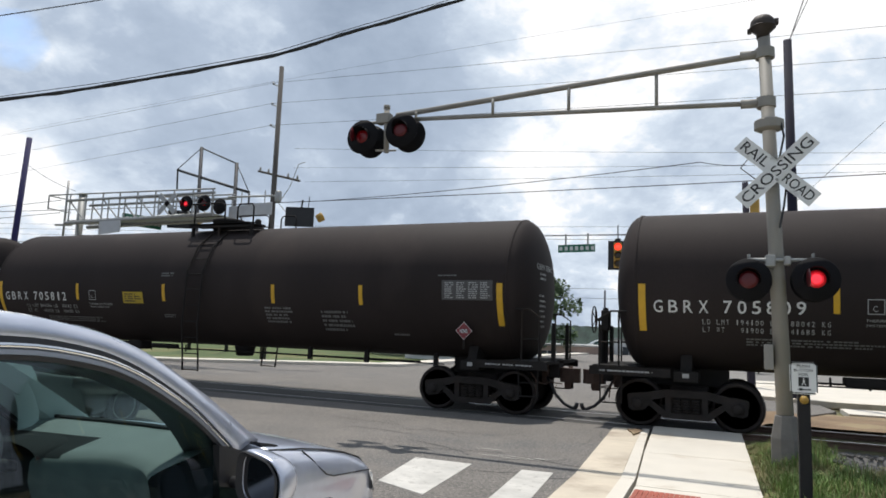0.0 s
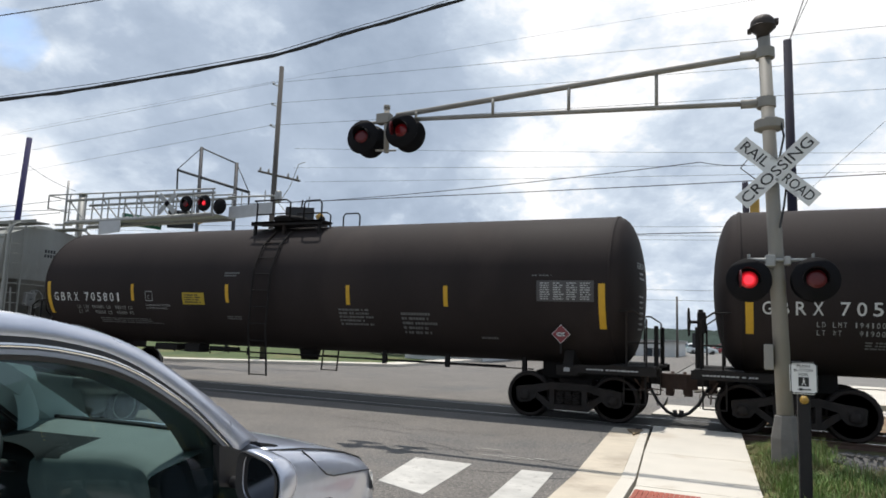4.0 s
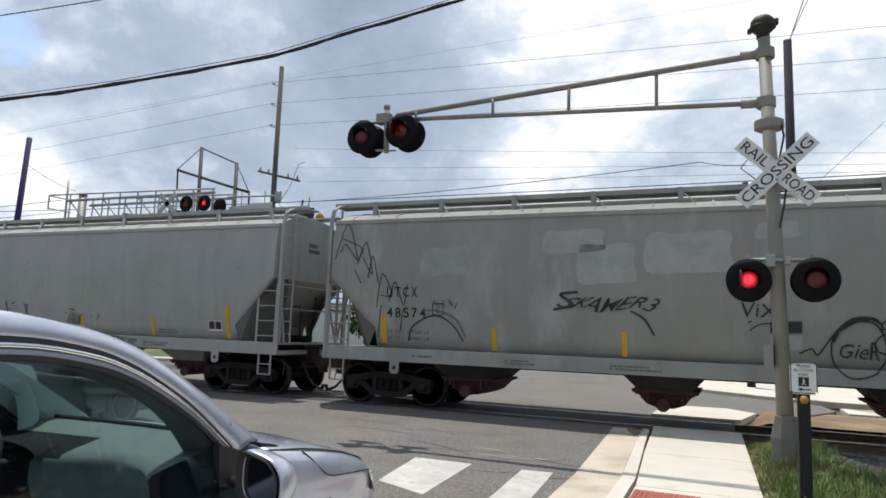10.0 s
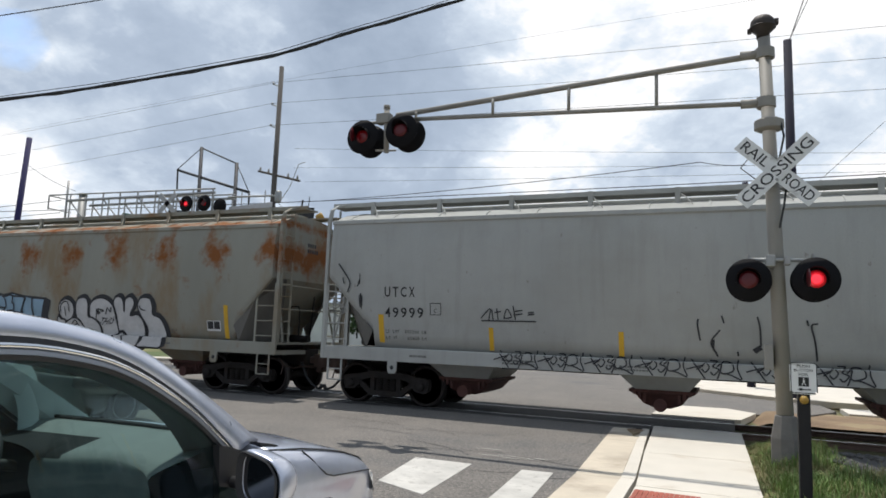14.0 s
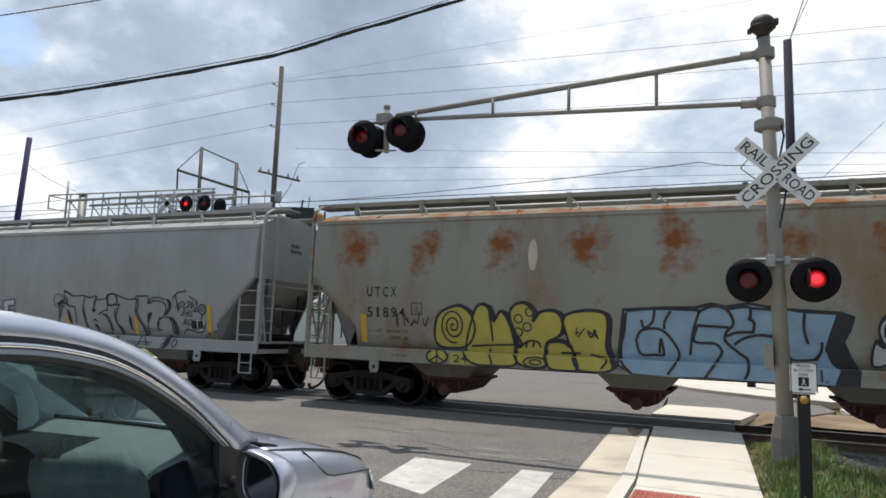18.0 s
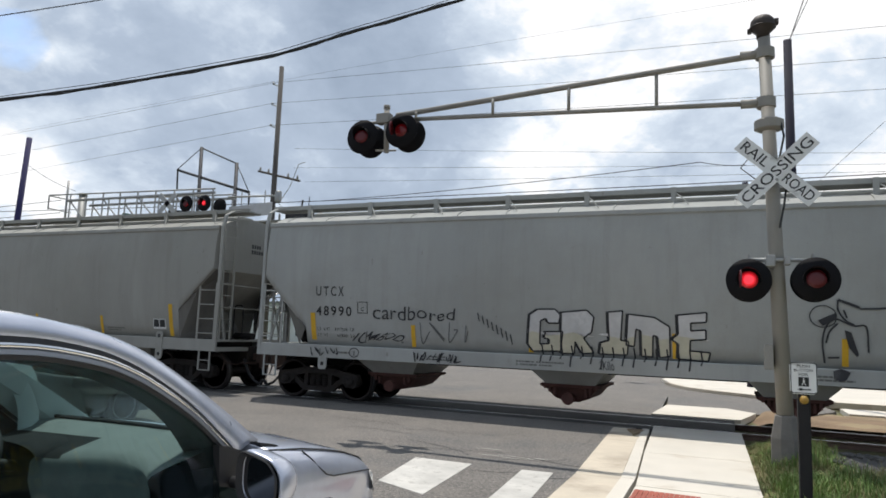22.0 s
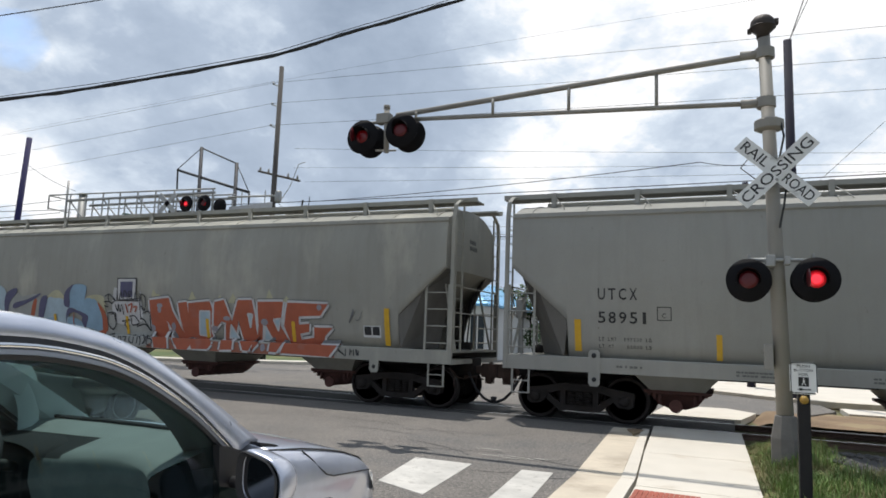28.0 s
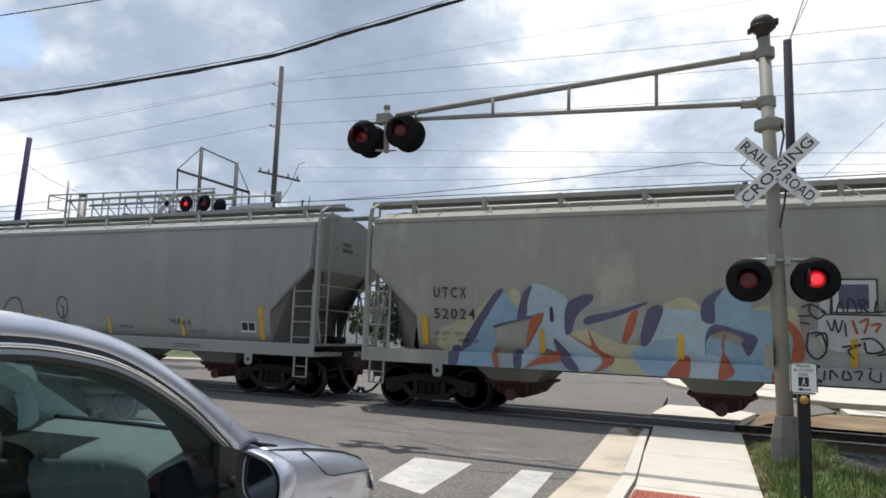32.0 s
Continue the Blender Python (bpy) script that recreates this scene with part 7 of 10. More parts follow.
panel_sign(-26.05, -23.6, 7.64, 6.15, 6.68, GREEN_SIGN, "green street name sign hung below the truss", -0.35, LETTER_W)
panel_sign(-25.9, -24.6, 6.32, 5.45, 6.1, mat("sign_grey_back", (0.5, 0.5, 0.5), 0.5, vary=0.08, bump=0), "grey blank sign back hung below the truss", 0.1)
panel_sign(-19.5, -17.3, 7.3, 6.10, 6.62, mat("sign_grey_back", (0.5, 0.5, 0.5), 0.5, vary=0.08, bump=0), "grey back of a wide road sign", 0.12)
b = NEW()
tube(b, [(-19.6, 7.32, 7.05), (-17.2, 7.32, 7.0)], 0.04, 6)
part("extension_arm", b, GALV, ft)
for x in (-18.9, -17.7):
    b = NEW()
    tube(b, [(x, 7.34, 6.4), (x, 7.34, 7.25)], 0.02, 6)
    part("hanger", b, GALV, ft)
panel_sign(-7.0, -5.4, 13.95, 5.33, 5.66, GREEN_SIGN, "green street name sign hung from the span wire", 0.02, LETTER_W, 6.15)


def traffic_signal(x, y, z, turn, lit, label):
    t = thing("traffic_signal", label, "traffic light", pose(x, y, z, 0, 0, turn), "hanging signals")
    b = NEW()
    box(b, (-0.40, -0.015, -0.62), (0.40, 0.015, 0.62), 0, 0.0)
    part("back_plate", b, BLACK, t)
    b = NEW()
    box(b, (-0.17, -0.12, -0.53), (0.17, 0.28, 0.53), 0, 0.03)
    part("housing", b, SIGNAL_YELLOW, t)
    for k, on in ((0.35, True), (0.0, False), (-0.35, False)):
        b = NEW()
        lathe(b, [(0, 0.02), (0.10, 0.015), (0.15, 0.0)], pose(0, -0.125, k, 90), 16)
        part("lens", b, (glow("signal_red", (1.0, 0.06, 0.03), 1.6) if on and lit else mat("signal_dark_lens", (0.05, 0.035, 0.02), 0.3, vary=0.1, bump=0)), t)
        b = NEW()
        rows = [[(r * math.cos(a), yy, k + r * math.sin(a)) for a in [math.radians(-10 + 200 * j / 10) for j in range(11)]] for r, yy in ((0.16, -0.12), (0.16, -0.30))]
        loft(b, rows, caps=False)
        part("visor", b, SIGNAL_YELLOW, t)
    b = NEW()
    tube(b, [(0, 0.05, 0.55), (0, 0.05, 1.3)], 0.025, 6)
    box(b, (-0.12, 0.0, 0.62), (0.12, 0.1, 0.72))
    part("hanger", b, BLACK, t)
    return t


traffic_signal(-4.45, 14.0, 5.18, 8, True, "yellow three-lens traffic signal showing red, on a span wire")
for x, z in ((-23.75, 6.52), (-17.05, 6.4)):
    t = thing("traffic_signal", "black-backed traffic signal seen from behind, hung on a wire", "traffic light", pose(x, 9, z, 0, 0, 25), "hanging signals")
    b = NEW()
    box(b, (-0.66, -0.02, -0.42), (0.56, 0.02, 0.42))
    part("back_plate", b, BLACK, t)
    b = NEW()
    lathe(b, [(0, 0), (0.17, 0), (0.2, 0.25), (0.19, 0.3), (0, 0.32)], pose(0.68, 0.1, -0.05, 0, 60), 14)
    part("housing", b, SIGNAL_YELLOW, t)
    b = NEW()
    tube(b, [(0.0, 0, 0.4), (0.05, 0, 0.75)], 0.04, 6)
    tube(b, [(0.3, 0, 0.4), (0.32, 0, 0.9)], 0.02, 6)
    part("hanger", b, BLACK, t)
make_wire((-60, 9.0, 8.1), (20, 9.0, 7.1), 0.5, 0.016, "black span wire carrying the traffic signals")

# steel frame of a line structure behind
tw = thing("line_tower", "dark steel line structure with two posts and a sloping crossbeam", "power structure")
for a, c, r, nm in (((-32.68, 19.5, 0), (-33.0, 19.5, 13.6), 0.12, "post"), ((-29.6, 19.5, 0), (-29.9, 19.5, 12.3), 0.12, "post"), ((-35.0, 19.5, 12.15), (-28.7, 19.5, 10.25), 0.09, "crossbeam"), ((-35.0, 19.5, 12.2), (-33.0, 19.5, 13.55), 0.03, "stay"), ((-33.0, 19.5, 13.55), (-29.9, 19.5, 12.25), 0.05, "stay"), ((-29.9, 19.5, 12.25), (-28.7, 19.5, 10.25), 0.03, "stay"), ((-34.98, 19.5, 12.15), (-34.9, 19.5, 10.8), 0.06, "insulator"), ((-28.7, 19.5, 10.25), (-28.68, 19.5, 9.4), 0.06, "insulator")):
    b = NEW()
    tube(b, [a, c], r, 8)
    part(nm, b, mat("tower_steel", (0.045, 0.046, 0.052), 0.6, 0.1, vary=0.2, bump=0.05), tw)

# ---- trees, hills, buildings ----
LEAF = mat("leaf_green", (0.045, 0.085, 0.025), 0.7, vary=0.5, scale=1.5, fine=8, bump=0)
LEAF2 = mat("leaf_deep_green", (0.03, 0.065, 0.025), 0.7, vary=0.5, scale=1.5, fine=8, bump=0)
BARK = mat("bark", (0.07, 0.055, 0.045), 0.95, vary=0.3, scale=6, bump=0.4)


def make_tree(x, y, h, r, seed, leaf, n=2600, label="leafy green street tree"):
    rr = random.Random(seed)
    t = thing("tree", label, "tree", pose(x, y, -0.1))
    b = NEW()
    tube(b, [(0, 0, 0), (0.05 * h * 0.2, 0, h * 0.35), (0, 0.05, h * 0.6), (0.1, 0, h * 0.85)], 0.035 * h * 0.7, 8, 0, 0.03)
    clumps = []
    for k in range(13):
        a, e = rr.uniform(0, 6.28), rr.uniform(0.28, 0.95)
        q = r * (1.05 - 0.75 * abs(e - 0.5)) * rr.uniform(0.35, 0.95)
        c = Vector((q * math.cos(a), q * math.sin(a), h * e))
        clumps.append((c, r * rr.uniform(0.28, 0.48)))
        tube(b, [(0, 0, h * max(0.2, e - 0.25)), (c.x * 0.5, c.y * 0.5, h * (e - 0.1)), c], 0.035, 5, 0, 0.01)
    part("trunk", b, BARK, t)
    b = NEW()
    for k in range(n):
        c, cr = rr.choice(clumps)
        d = Vector((rr.gauss(0, 1), rr.gauss(0, 1), rr.gauss(0, 0.8))).normalized() * cr * rr.random() ** 0.4
        p = c + d
        s = rr.uniform(0.06, 0.16) * (1 + h / 14)
        u = Vector((rr.gauss(0, 1), rr.gauss(0, 1), rr.gauss(0, 0.6))).normalized()
        w = u.orthogonal().normalized()
        v = [b.verts.new(p + q) for q in (-u * s, w * s * 0.55, u * s, -w * s * 0.55)]
        b.faces.new(v)
    part("crown", b, leaf, t)
    return t


make_tree(-13.3, 34.6, 6.3, 2.6, 1, LEAF)
make_tree(-16.8, 35.5, 5.4, 2.2, 2, LEAF2)
make_tree(-21.9, 30.3, 5.6, 2.6, 3, LEAF2)
make_tree(-25.5, 31.0, 5.0, 2.2, 4, LEAF)
make_tree(11.6, 44.5, 7.2, 2.6, 5, LEAF2, 1800)
make_tree(1.3, 30.0, 2.0, 0.9, 7, LEAF, 900, "low green roadside shrub")

b = NEW()
rr = random.Random(11)
n = 260
for layer, (dist, base, amp, step) in enumerate(((115, 0.7, 1.0, 2.0), (260, 4.6, 2.4, 4.5), (600, 12.0, 4.5, 10))):
    row = []
    for k in range(n + 1):
        a = math.radians(-75 + 130 * k / n)
        x, y = dist * math.sin(a), dist * math.cos(a)
        z = base + amp * noise.noise((k * 0.06, layer * 5.0, 0)) + 0.35 * amp * noise.noise((k * 0.9, layer * 3.0, 2)) + (0.4, 0.6, 2.0)[layer] * rr.random() * 0.5
        row.append((x, y, z))
    lo = [(x * 0.97, y * 0.97, -1.0) for x, y, z in row]
    hi = [(x * 1.06, y * 1.06, -1.0) for x, y, z in row]
    loft(b, [lo, row, hi], caps=False)
WOODS = mat("far_woods", (0.035, 0.056, 0.045), 1.0, vary=0.45, scale=0.12, fine=0.6, bump=0)
tagged(part("far_woods", b, WOODS), "low wooded hills on the horizon", "woods", kind="stuff")


def make_building(x0, x1, y0, y1, h, wall, roof, label, windows=(), sign=None, gable=0.0, z0=-0.15):
    s = thing("building", label, "building")
    b = NEW()
    box(b, (x0, y0, z0), (x1, y1, h))
    part("wall", b, wall, s)
    b = NEW()
    if gable:
        # hipped metal roof with standing seams
        m, hip = (x0 + x1) / 2, (x1 - x0) / 2
        lo = [(x0 - 0.4, y0 - 0.4, h), (x1 + 0.4, y0 - 0.4, h), (x1 + 0.4, y1 + 0.4, h), (x0 - 0.4, y1 + 0.4, h)]
        top = [(m - 0.02, y0 + hip, h + gable), (m + 0.02, y0 + hip, h + gable), (m + 0.02, y1 - hip, h + gable), (m - 0.02, y1 - hip, h + gable)]
        loft(b, [[(p, q, r - 0.15) for p, q, r in lo], lo, top], close=True)
        for k in range(1, 16):
            u = k / 16
            a = Vector(lo[0]).lerp(Vector(lo[1]), u)
            c = Vector(top[0]).lerp(a, 0.0) if abs(u - 0.5) < 0.01 else a + (Vector(top[0]) - Vector((m, y0 - 0.4, h))) * (1 - abs(2 * u - 1))
            tube(b, [a, c], 0.03, 4)
            a2 = Vector(lo[1]).lerp(Vector(lo[2]), u)
            c2 = a2 + Vector((-(x1 - x0) / 2 - 0.4, 0, gable)) * min(1, (min(u, 1 - u) * (y1 - y0 + 0.8)) / (hip + 0.4))
            tube(b, [a2, c2], 0.03, 4)
    else:
        box(b, (x0 - 0.25, y0 - 0.25, h), (x1 + 0.25, y1 + 0.25, h + 0.18))
    part("roof", b, roof, s)
    for a, c, za, zb in windows:
        b = NEW()
        box(b, (a, y0 - 0.03, za), (c, y0 + 0.05, zb))
        w = part("window", b, mat("far_glass", (0.03, 0.04, 0.05), 0.15, vary=0.2, bump=0), s)
        b = NEW()
        for xx in (a, (a + c) / 2, c):
            box(b, (xx - 0.04, y0 - 0.06, za), (xx + 0.04, y0 - 0.03, zb))
        part("frame", b, mat("frame_white", (0.6, 0.6, 0.58), 0.6, vary=0.1, bump=0), w)
    return s


W_BEIGE = mat("wall_beige", (0.40, 0.39, 0.34), 0.9, vary=0.08, scale=0.6, bump=0.1)
W_WHITE = mat("wall_white", (0.62, 0.62, 0.6), 0.9, vary=0.08, scale=0.6, bump=0.1)
W_BRICK = mat("wall_pale_brick", (0.36, 0.27, 0.23), 0.9, vary=0.15, scale=1.0, bump=0.2)
R_BLUE = mat("roof_blue_metal", (0.20, 0.46, 0.70), 0.45, 0.2, vary=0.12, scale=1.2, bump=0.05)
R_GREY = mat("roof_grey", (0.30, 0.30, 0.29), 0.8, vary=0.12, scale=1.0, bump=0.1)
clinic = make_building(4.4, 30, 37.2, 50, 2.55, W_BEIGE, R_GREY, "low beige clinic with a green sign band", [(6.0 + 2.4 * k, 8.0 + 2.4 * k, -0.1, 1.15) for k in range(6)])
b = NEW()
box(b, (5.9, 37.05, 1.62), (13.0, 37.18, 2.27))
part("sign_band", b, GREEN_SIGN, clinic, "green sign band with white letters")
b = NEW()
write(b, "Urgent Care", lambda u, v: (6.9 + u, 37.04, 1.80 + v), 3.6, 0.36, 0.01)
prism(b, [(6.15, 1.75), (6.45, 1.75), (6.6, 2.15), (6.3, 2.15)], "y", 37.04, 37.05)
part("sign_letters", b, LETTER_W, clinic)
make_building(-19.8, -14.4, 25.2, 38, 3.6, W_WHITE, R_BLUE, "white commercial building with a blue metal roof", [(-19.2 + 1.3 * k, -18.2 + 1.3 * k, 0.2, 2.9) for k in range(4)], gable=1.9)
make_building(-12.4, -5.9, 63, 80, 1.65, W_WHITE, R_GREY, "distant low white warehouse with windows", [(-11.5, -10.0, -0.1, 0.9), (-9.0, -7.4, -0.1, 0.9)], z0=-1.2)
make_building(-21.0, -12.9, 59, 75, 0.75, W_BRICK, R_GREY, "distant low pale brick shop row", [(-20.0, -18.0, -0.8, 0.2), (-17.0, -15.0, -0.8, 0.2)], z0=-1.2)
make_building(-70, -38, 44, 60, 4.2, W_WHITE, R_GREY, "distant long white building")
py = thing("pylon_sign", "red and white roadside pylon sign", "sign")
b = NEW()
box(b, (-0.35, 50.9, -0.2), (1.35, 51.2, 2.3))
part("panel", b, mat("pylon_white", (0.6, 0.58, 0.56), 0.5, vary=0.1, bump=0), py)
for z, c in ((1.75, (0.2, 0.05, 0.04)), (1.2, (0.05, 0.05, 0.06)), (0.65, (0.25, 0.06, 0.05)), (0.15, (0.1, 0.1, 0.12))):
    b = NEW()
    box(b, (-0.2, 50.87, z), (1.2, 50.895, z + 0.38))
    part("sign_row", b, mat("pylon_row_%d" % int(z * 100), c, 0.5, vary=0.1, bump=0), py)
panel_sign(-3.45, -2.75, 50.0, 1.2, 2.5, BLACK, "dark distant sign panel")
b = NEW()
tube(b, [(-3.1, 50.02, -0.2), (-3.1, 50.02, 1.3)], 0.06, 6)
tagged(part("sign_post", b, POLE_DARK), "dark post under the distant sign", "post")
# ---- graffiti ----
def flat_paint(name, color):
    return mat(name, color, 0.7, vary=0.14, scale=3.0, fine=40, bump=0.0, stain=tuple(0.8 * c + 0.04 for c in color), stain_amount=0.2, stain_scale=3)


G_BLACK = flat_paint("spray_black", (0.030, 0.030, 0.034))
G_FADED = flat_paint("spray_faded_black", (0.14, 0.14, 0.14))
G_WHITE = flat_paint("spray_white", (0.52, 0.51, 0.50))
G_CREAM = flat_paint("spray_cream", (0.50, 0.47, 0.36))
G_YELLOW = flat_paint("spray_yellow", (0.47, 0.40, 0.08))
G_BLUE = flat_paint("spray_blue", (0.24, 0.36, 0.46))
G_SKY = flat_paint("spray_pale_blue", (0.36, 0.45, 0.50))
G_RED = flat_paint("spray_red", (0.38, 0.10, 0.05))
G_PURPLE = flat_paint("spray_purple", (0.09, 0.085, 0.15))
G_STRAW = flat_paint("spray_straw", (0.44, 0.41, 0.27))
G_BUFF = flat_paint("buffed_grey", (0.355, 0.36, 0.335))
G_BUFF2 = flat_paint("buffed_dark_grey", (0.322, 0.327, 0.305))
CUTS = [1.288, 1.2925, 1.45, 1.6, 1.75, 1.9, 2.05, 2.2, 2.35, 2.5, 2.7, 2.9, 3.1, 3.3, 3.5, 3.7]


def smooth_ring(pts, k=4):
    n = len(pts)
    out = []
    for i in range(n):
        a, b, c, d = (Vector(pts[(i + j) % n]) for j in (-1, 0, 1, 2))
        for q in range(k):
            t = q / k
            out.append(0.5 * (2 * b + (c - a) * t + (2 * a - 5 * b + 4 * c - d) * t * t + (3 * b - a - 3 * c + d) * t ** 3))
    return out


def wrap(tmp, bm, lift):
    zs = [v.co.y for v in tmp.verts]
    for z in CUTS:
        if min(zs) < z < max(zs):
            bmesh.ops.bisect_plane(tmp, geom=tmp.verts[:] + tmp.edges[:] + tmp.faces[:], plane_co=(0, z, 0), plane_no=(0, 1, 0))
    idx = {v: bm.verts.new((v.co.x, hop_y(v.co.y, lift), v.co.y)) for v in tmp.verts}
    for f in tmp.faces:
        bm.faces.new([idx[v] for v in f.verts])
    tmp.free()


def fill(car, pts, material, layer=0, smooth=True, name="painted_shape"):
    """A painted area on the side of a hopper; points are (x, z) in the car's space."""
    ring = smooth_ring(pts) if smooth else [Vector(p) for p in pts]
    ring = [Vector((p.x, max(1.005, p.y))) for p in ring]
    tmp = NEW()
    tmp.faces.new([tmp.verts.new((p.x, p.y, 0)) for p in ring])
    bmesh.ops.triangulate(tmp, faces=tmp.faces[:])
    bm = NEW()
    wrap(tmp, bm, 0.010 + 0.003 * layer)
    return part(name, bm, material, car)


def line(car, pts, width, material=None, layer=4, closed=False, name="painted_stroke"):
    pts = [Vector(p) for p in pts]
    if closed:
        pts = smooth_ring(pts, 3)
        pts.append(pts[0])
    elif len(pts) > 2:
        ends = [2 * pts[0] - pts[1]] + pts + [2 * pts[-1] - pts[-2]]
        soft = []
        for i in range(len(pts) - 1):
            a, b, c, d = ends[i:i + 4]
            for t in (0.0, 0.33, 0.67):
                soft.append(0.5 * (2 * b + (c - a) * t + (2 * a - 5 * b + 4 * c - d) * t * t + (3 * b - a - 3 * c + d) * t ** 3))
        pts = soft + [pts[-1]]
    bm = NEW()
    ribbon(bm, [(p.x, max(1.01, p.y)) for p in pts], width, lambda u, v: (u, hop_y(max(1.003, v), 0.010 + 0.003 * layer), max(1.003, v)))
    return part(name, bm, material or G_BLACK, car)


def words(car, text, x, z, w, h, material, fat=0.0, layer=3, skew=0.0, name="painted_letters", wild=0.0):
    vs, fs = glyphs(text, fat)
    x0, x1 = min(v[0] for v in vs), max(v[0] for v in vs)
    y0, y1 = min(v[1] for v in vs), max(v[1] for v in vs)
    tmp = NEW()
    tv = [tmp.verts.new((x + (a - x0) * w / (x1 - x0) + skew * (b - y0), max(1.005, z + (b - y0) * h / (y1 - y0)), 0)) for a, b in vs]
    for f in fs:
        try:
            tmp.faces.new([tv[i] for i in f])
        except ValueError:
            pass
    if wild:
        # an unsteady hand
        for v in tmp.verts:
            q = v.co.copy()
            v.co.x += wild * noise.noise((q.x * 2.6, q.y * 2.6, 1.0))
            v.co.y = max(1.005, q.y + wild * noise.noise((q.x * 2.6, q.y * 2.0, 7.0)))
    bm = NEW()
    wrap(tmp, bm, 0.010 + 0.003 * layer)
    return part(name, bm, material, car)


def ell(cx, cz, rx, rz, n=10):
    return [(cx + rx * math.cos(2 * math.pi * k / n), cz + rz * math.sin(2 * math.pi * k / n)) for k in range(n)]


def bubble(car, pts, material, width=0.055, layer=1):
    fill(car, pts, material, layer)
    line(car, pts, width, G_BLACK, layer + 3, True)


def letter(car, ring, material, outline=0.05, cast=(), step=0, smooth=True):
    """One painted letter: its dark cast shape behind, the fill, and an outline."""
    for k, (dx, dz) in enumerate(cast):
        fill(car, [(x + dx, z + dz) for x, z in ring], G_BLACK, 0.03 * step + 0.012 * k, smooth)
    fill(car, ring, material, 1 + 0.05 * step, smooth)
    if smooth:
        line(car, ring, outline, G_BLACK, 4 + 0.03 * step, True)
    else:
        for p, q in zip(ring, ring[1:] + ring[:1]):
            line(car, [p, q], outline, G_BLACK, 4 + 0.03 * step)


def red_letter(car, ring, step):
    """A red letter in a broad white line with a thin dark edge."""
    for p, q in zip(ring, ring[1:] + ring[:1]):
        line(car, [p, q], 0.15, G_FADED, 5 + 0.01 * step)
        line(car, [p, q], 0.11, G_WHITE, 6 + 0.01 * step)
    fill(car, ring, G_RED, 7 + 0.04 * step, False)


def red_gap(car, ring):
    fill(car, ring, G_SKY, 8, False)
    for p, q in zip(ring, ring[1:] + ring[:1]):
        line(car, [p, q], 0.04, G_WHITE, 9)


def drip_letter(car, ring, step):
    """A cream letter whose upper part is rolled white."""
    letter(car, ring, G_CREAM, 0.03, ((-0.045, 0.01),), step, False)
    fill(car, [(x, max(z, 1.72 + 0.05 * math.sin(9 * x))) for x, z in ring], G_WHITE, 2.4 + 0.05 * step, False)


def tag(car, x, z, w, h, seed, n=10, width=0.022, material=None):
    """A quick scrawl."""
    r = random.Random(seed)
    k = 0
    u = 0.0
    while u < w:
        step = r.uniform(0.12, 0.24) * max(0.6, h / 0.3)
        pts = [(x + u + r.uniform(-0.2, 1.0) * step, z + h * q) for q in (r.uniform(0.6, 1), r.uniform(0, 0.4), r.uniform(0.3, 1), r.uniform(0, 0.7), r.uniform(0.2, 1.0))]
        line(car, pts[:3 + k % 3], width * r.uniform(0.7, 1.2), material or G_BLACK)
        u += step
        k += 1


carD, carE, carF, carG, carH, carI, carJ = (c for c, _ in HOPPERS)
# patched grey car
for x, z, w, h, m in ((-4.3, 3.35, 1.2, 0.45, G_BUFF), (-3.6, 2.75, 1.1, 0.75, G_BUFF), (-2.3, 2.95, 1.5, 0.75, G_BUFF), (-0.4, 3.55, 0.7, 0.3, G_BUFF), (2.6, 2.4, 0.9, 0.9, G_BUFF), (3.5, 2.9, 1.0, 0.45, G_BUFF2), (5.0, 2.55, 1.4, 0.6, G_BUFF), (-7.0, 2.9, 1.1, 0.6, G_BUFF2), (6.2, 3.0, 1.2, 0.6, G_BUFF2)):
    fill(carD, [(x, z), (x + w * 0.5, z - 0.02), (x + w, z + 0.03), (x + w * 0.97, z + h * 0.5), (x + w - 0.05, z + h), (x + w * 0.4, z + h * 0.96), (x + 0.05, z + h - 0.04)], m, -1.6, True, "paint_patch")
line(carD, [(-9.2, 3.26), (-8.95, 4.08), (-8.63, 3.26), (-8.95, 3.59), (-9.07, 3.41)], 0.02)
line(carD, [(-9.06, 3.74), (-8.51, 3.49), (-8.62, 3.2)], 0.02)
line(carD, [(-8.61, 3.14), (-8.42, 3.64), (-8.22, 2.91), (-8.48, 3.29)], 0.02)
line(carD, [(-8.33, 2.82), (-8.22, 3.31), (-8.06, 2.71)], 0.02)
line(carD, [(-8.11, 2.17), (-7.96, 2.91), (-7.72, 2.43), (-8.01, 2.45)], 0.02)
line(carD, [(-7.8, 2.32), (-7.63, 2.74), (-7.44, 2.24), (-7.34, 2.68)], 0.02)
line(carD, [(-7.98, 2.23), (-8.1, 1.51)], 0.02)
line(carD, [(-7.44, 2.15), (-7.53, 1.7)], 0.02)
line(carD, [(-8.67, 3), (-8.51, 2.71)], 0.02)
line(carD, [(-7.35, 1.46), (-7.2, 1.8), (-6.7, 2.02), (-6.3, 1.85), (-6.05, 1.5)], 0.03)
line(carD, [(-7.0, 2.12), (-6.6, 2.12), (-6.2, 1.95), (-6.0, 1.6)], 0.035, G_FADED)
tag(carD, -6.7, 2.15, 0.5, 0.25, 3, material=G_FADED)
words(carD, "SKAMER3", -4.0, 2.2, 1.75, 0.26, G_BLACK, 0.004, skew=0.25, wild=0.16)
line(carD, [(-4.1, 2.2), (-3.7, 2.3), (-3.95, 2.5), (-3.6, 2.55)], 0.05)
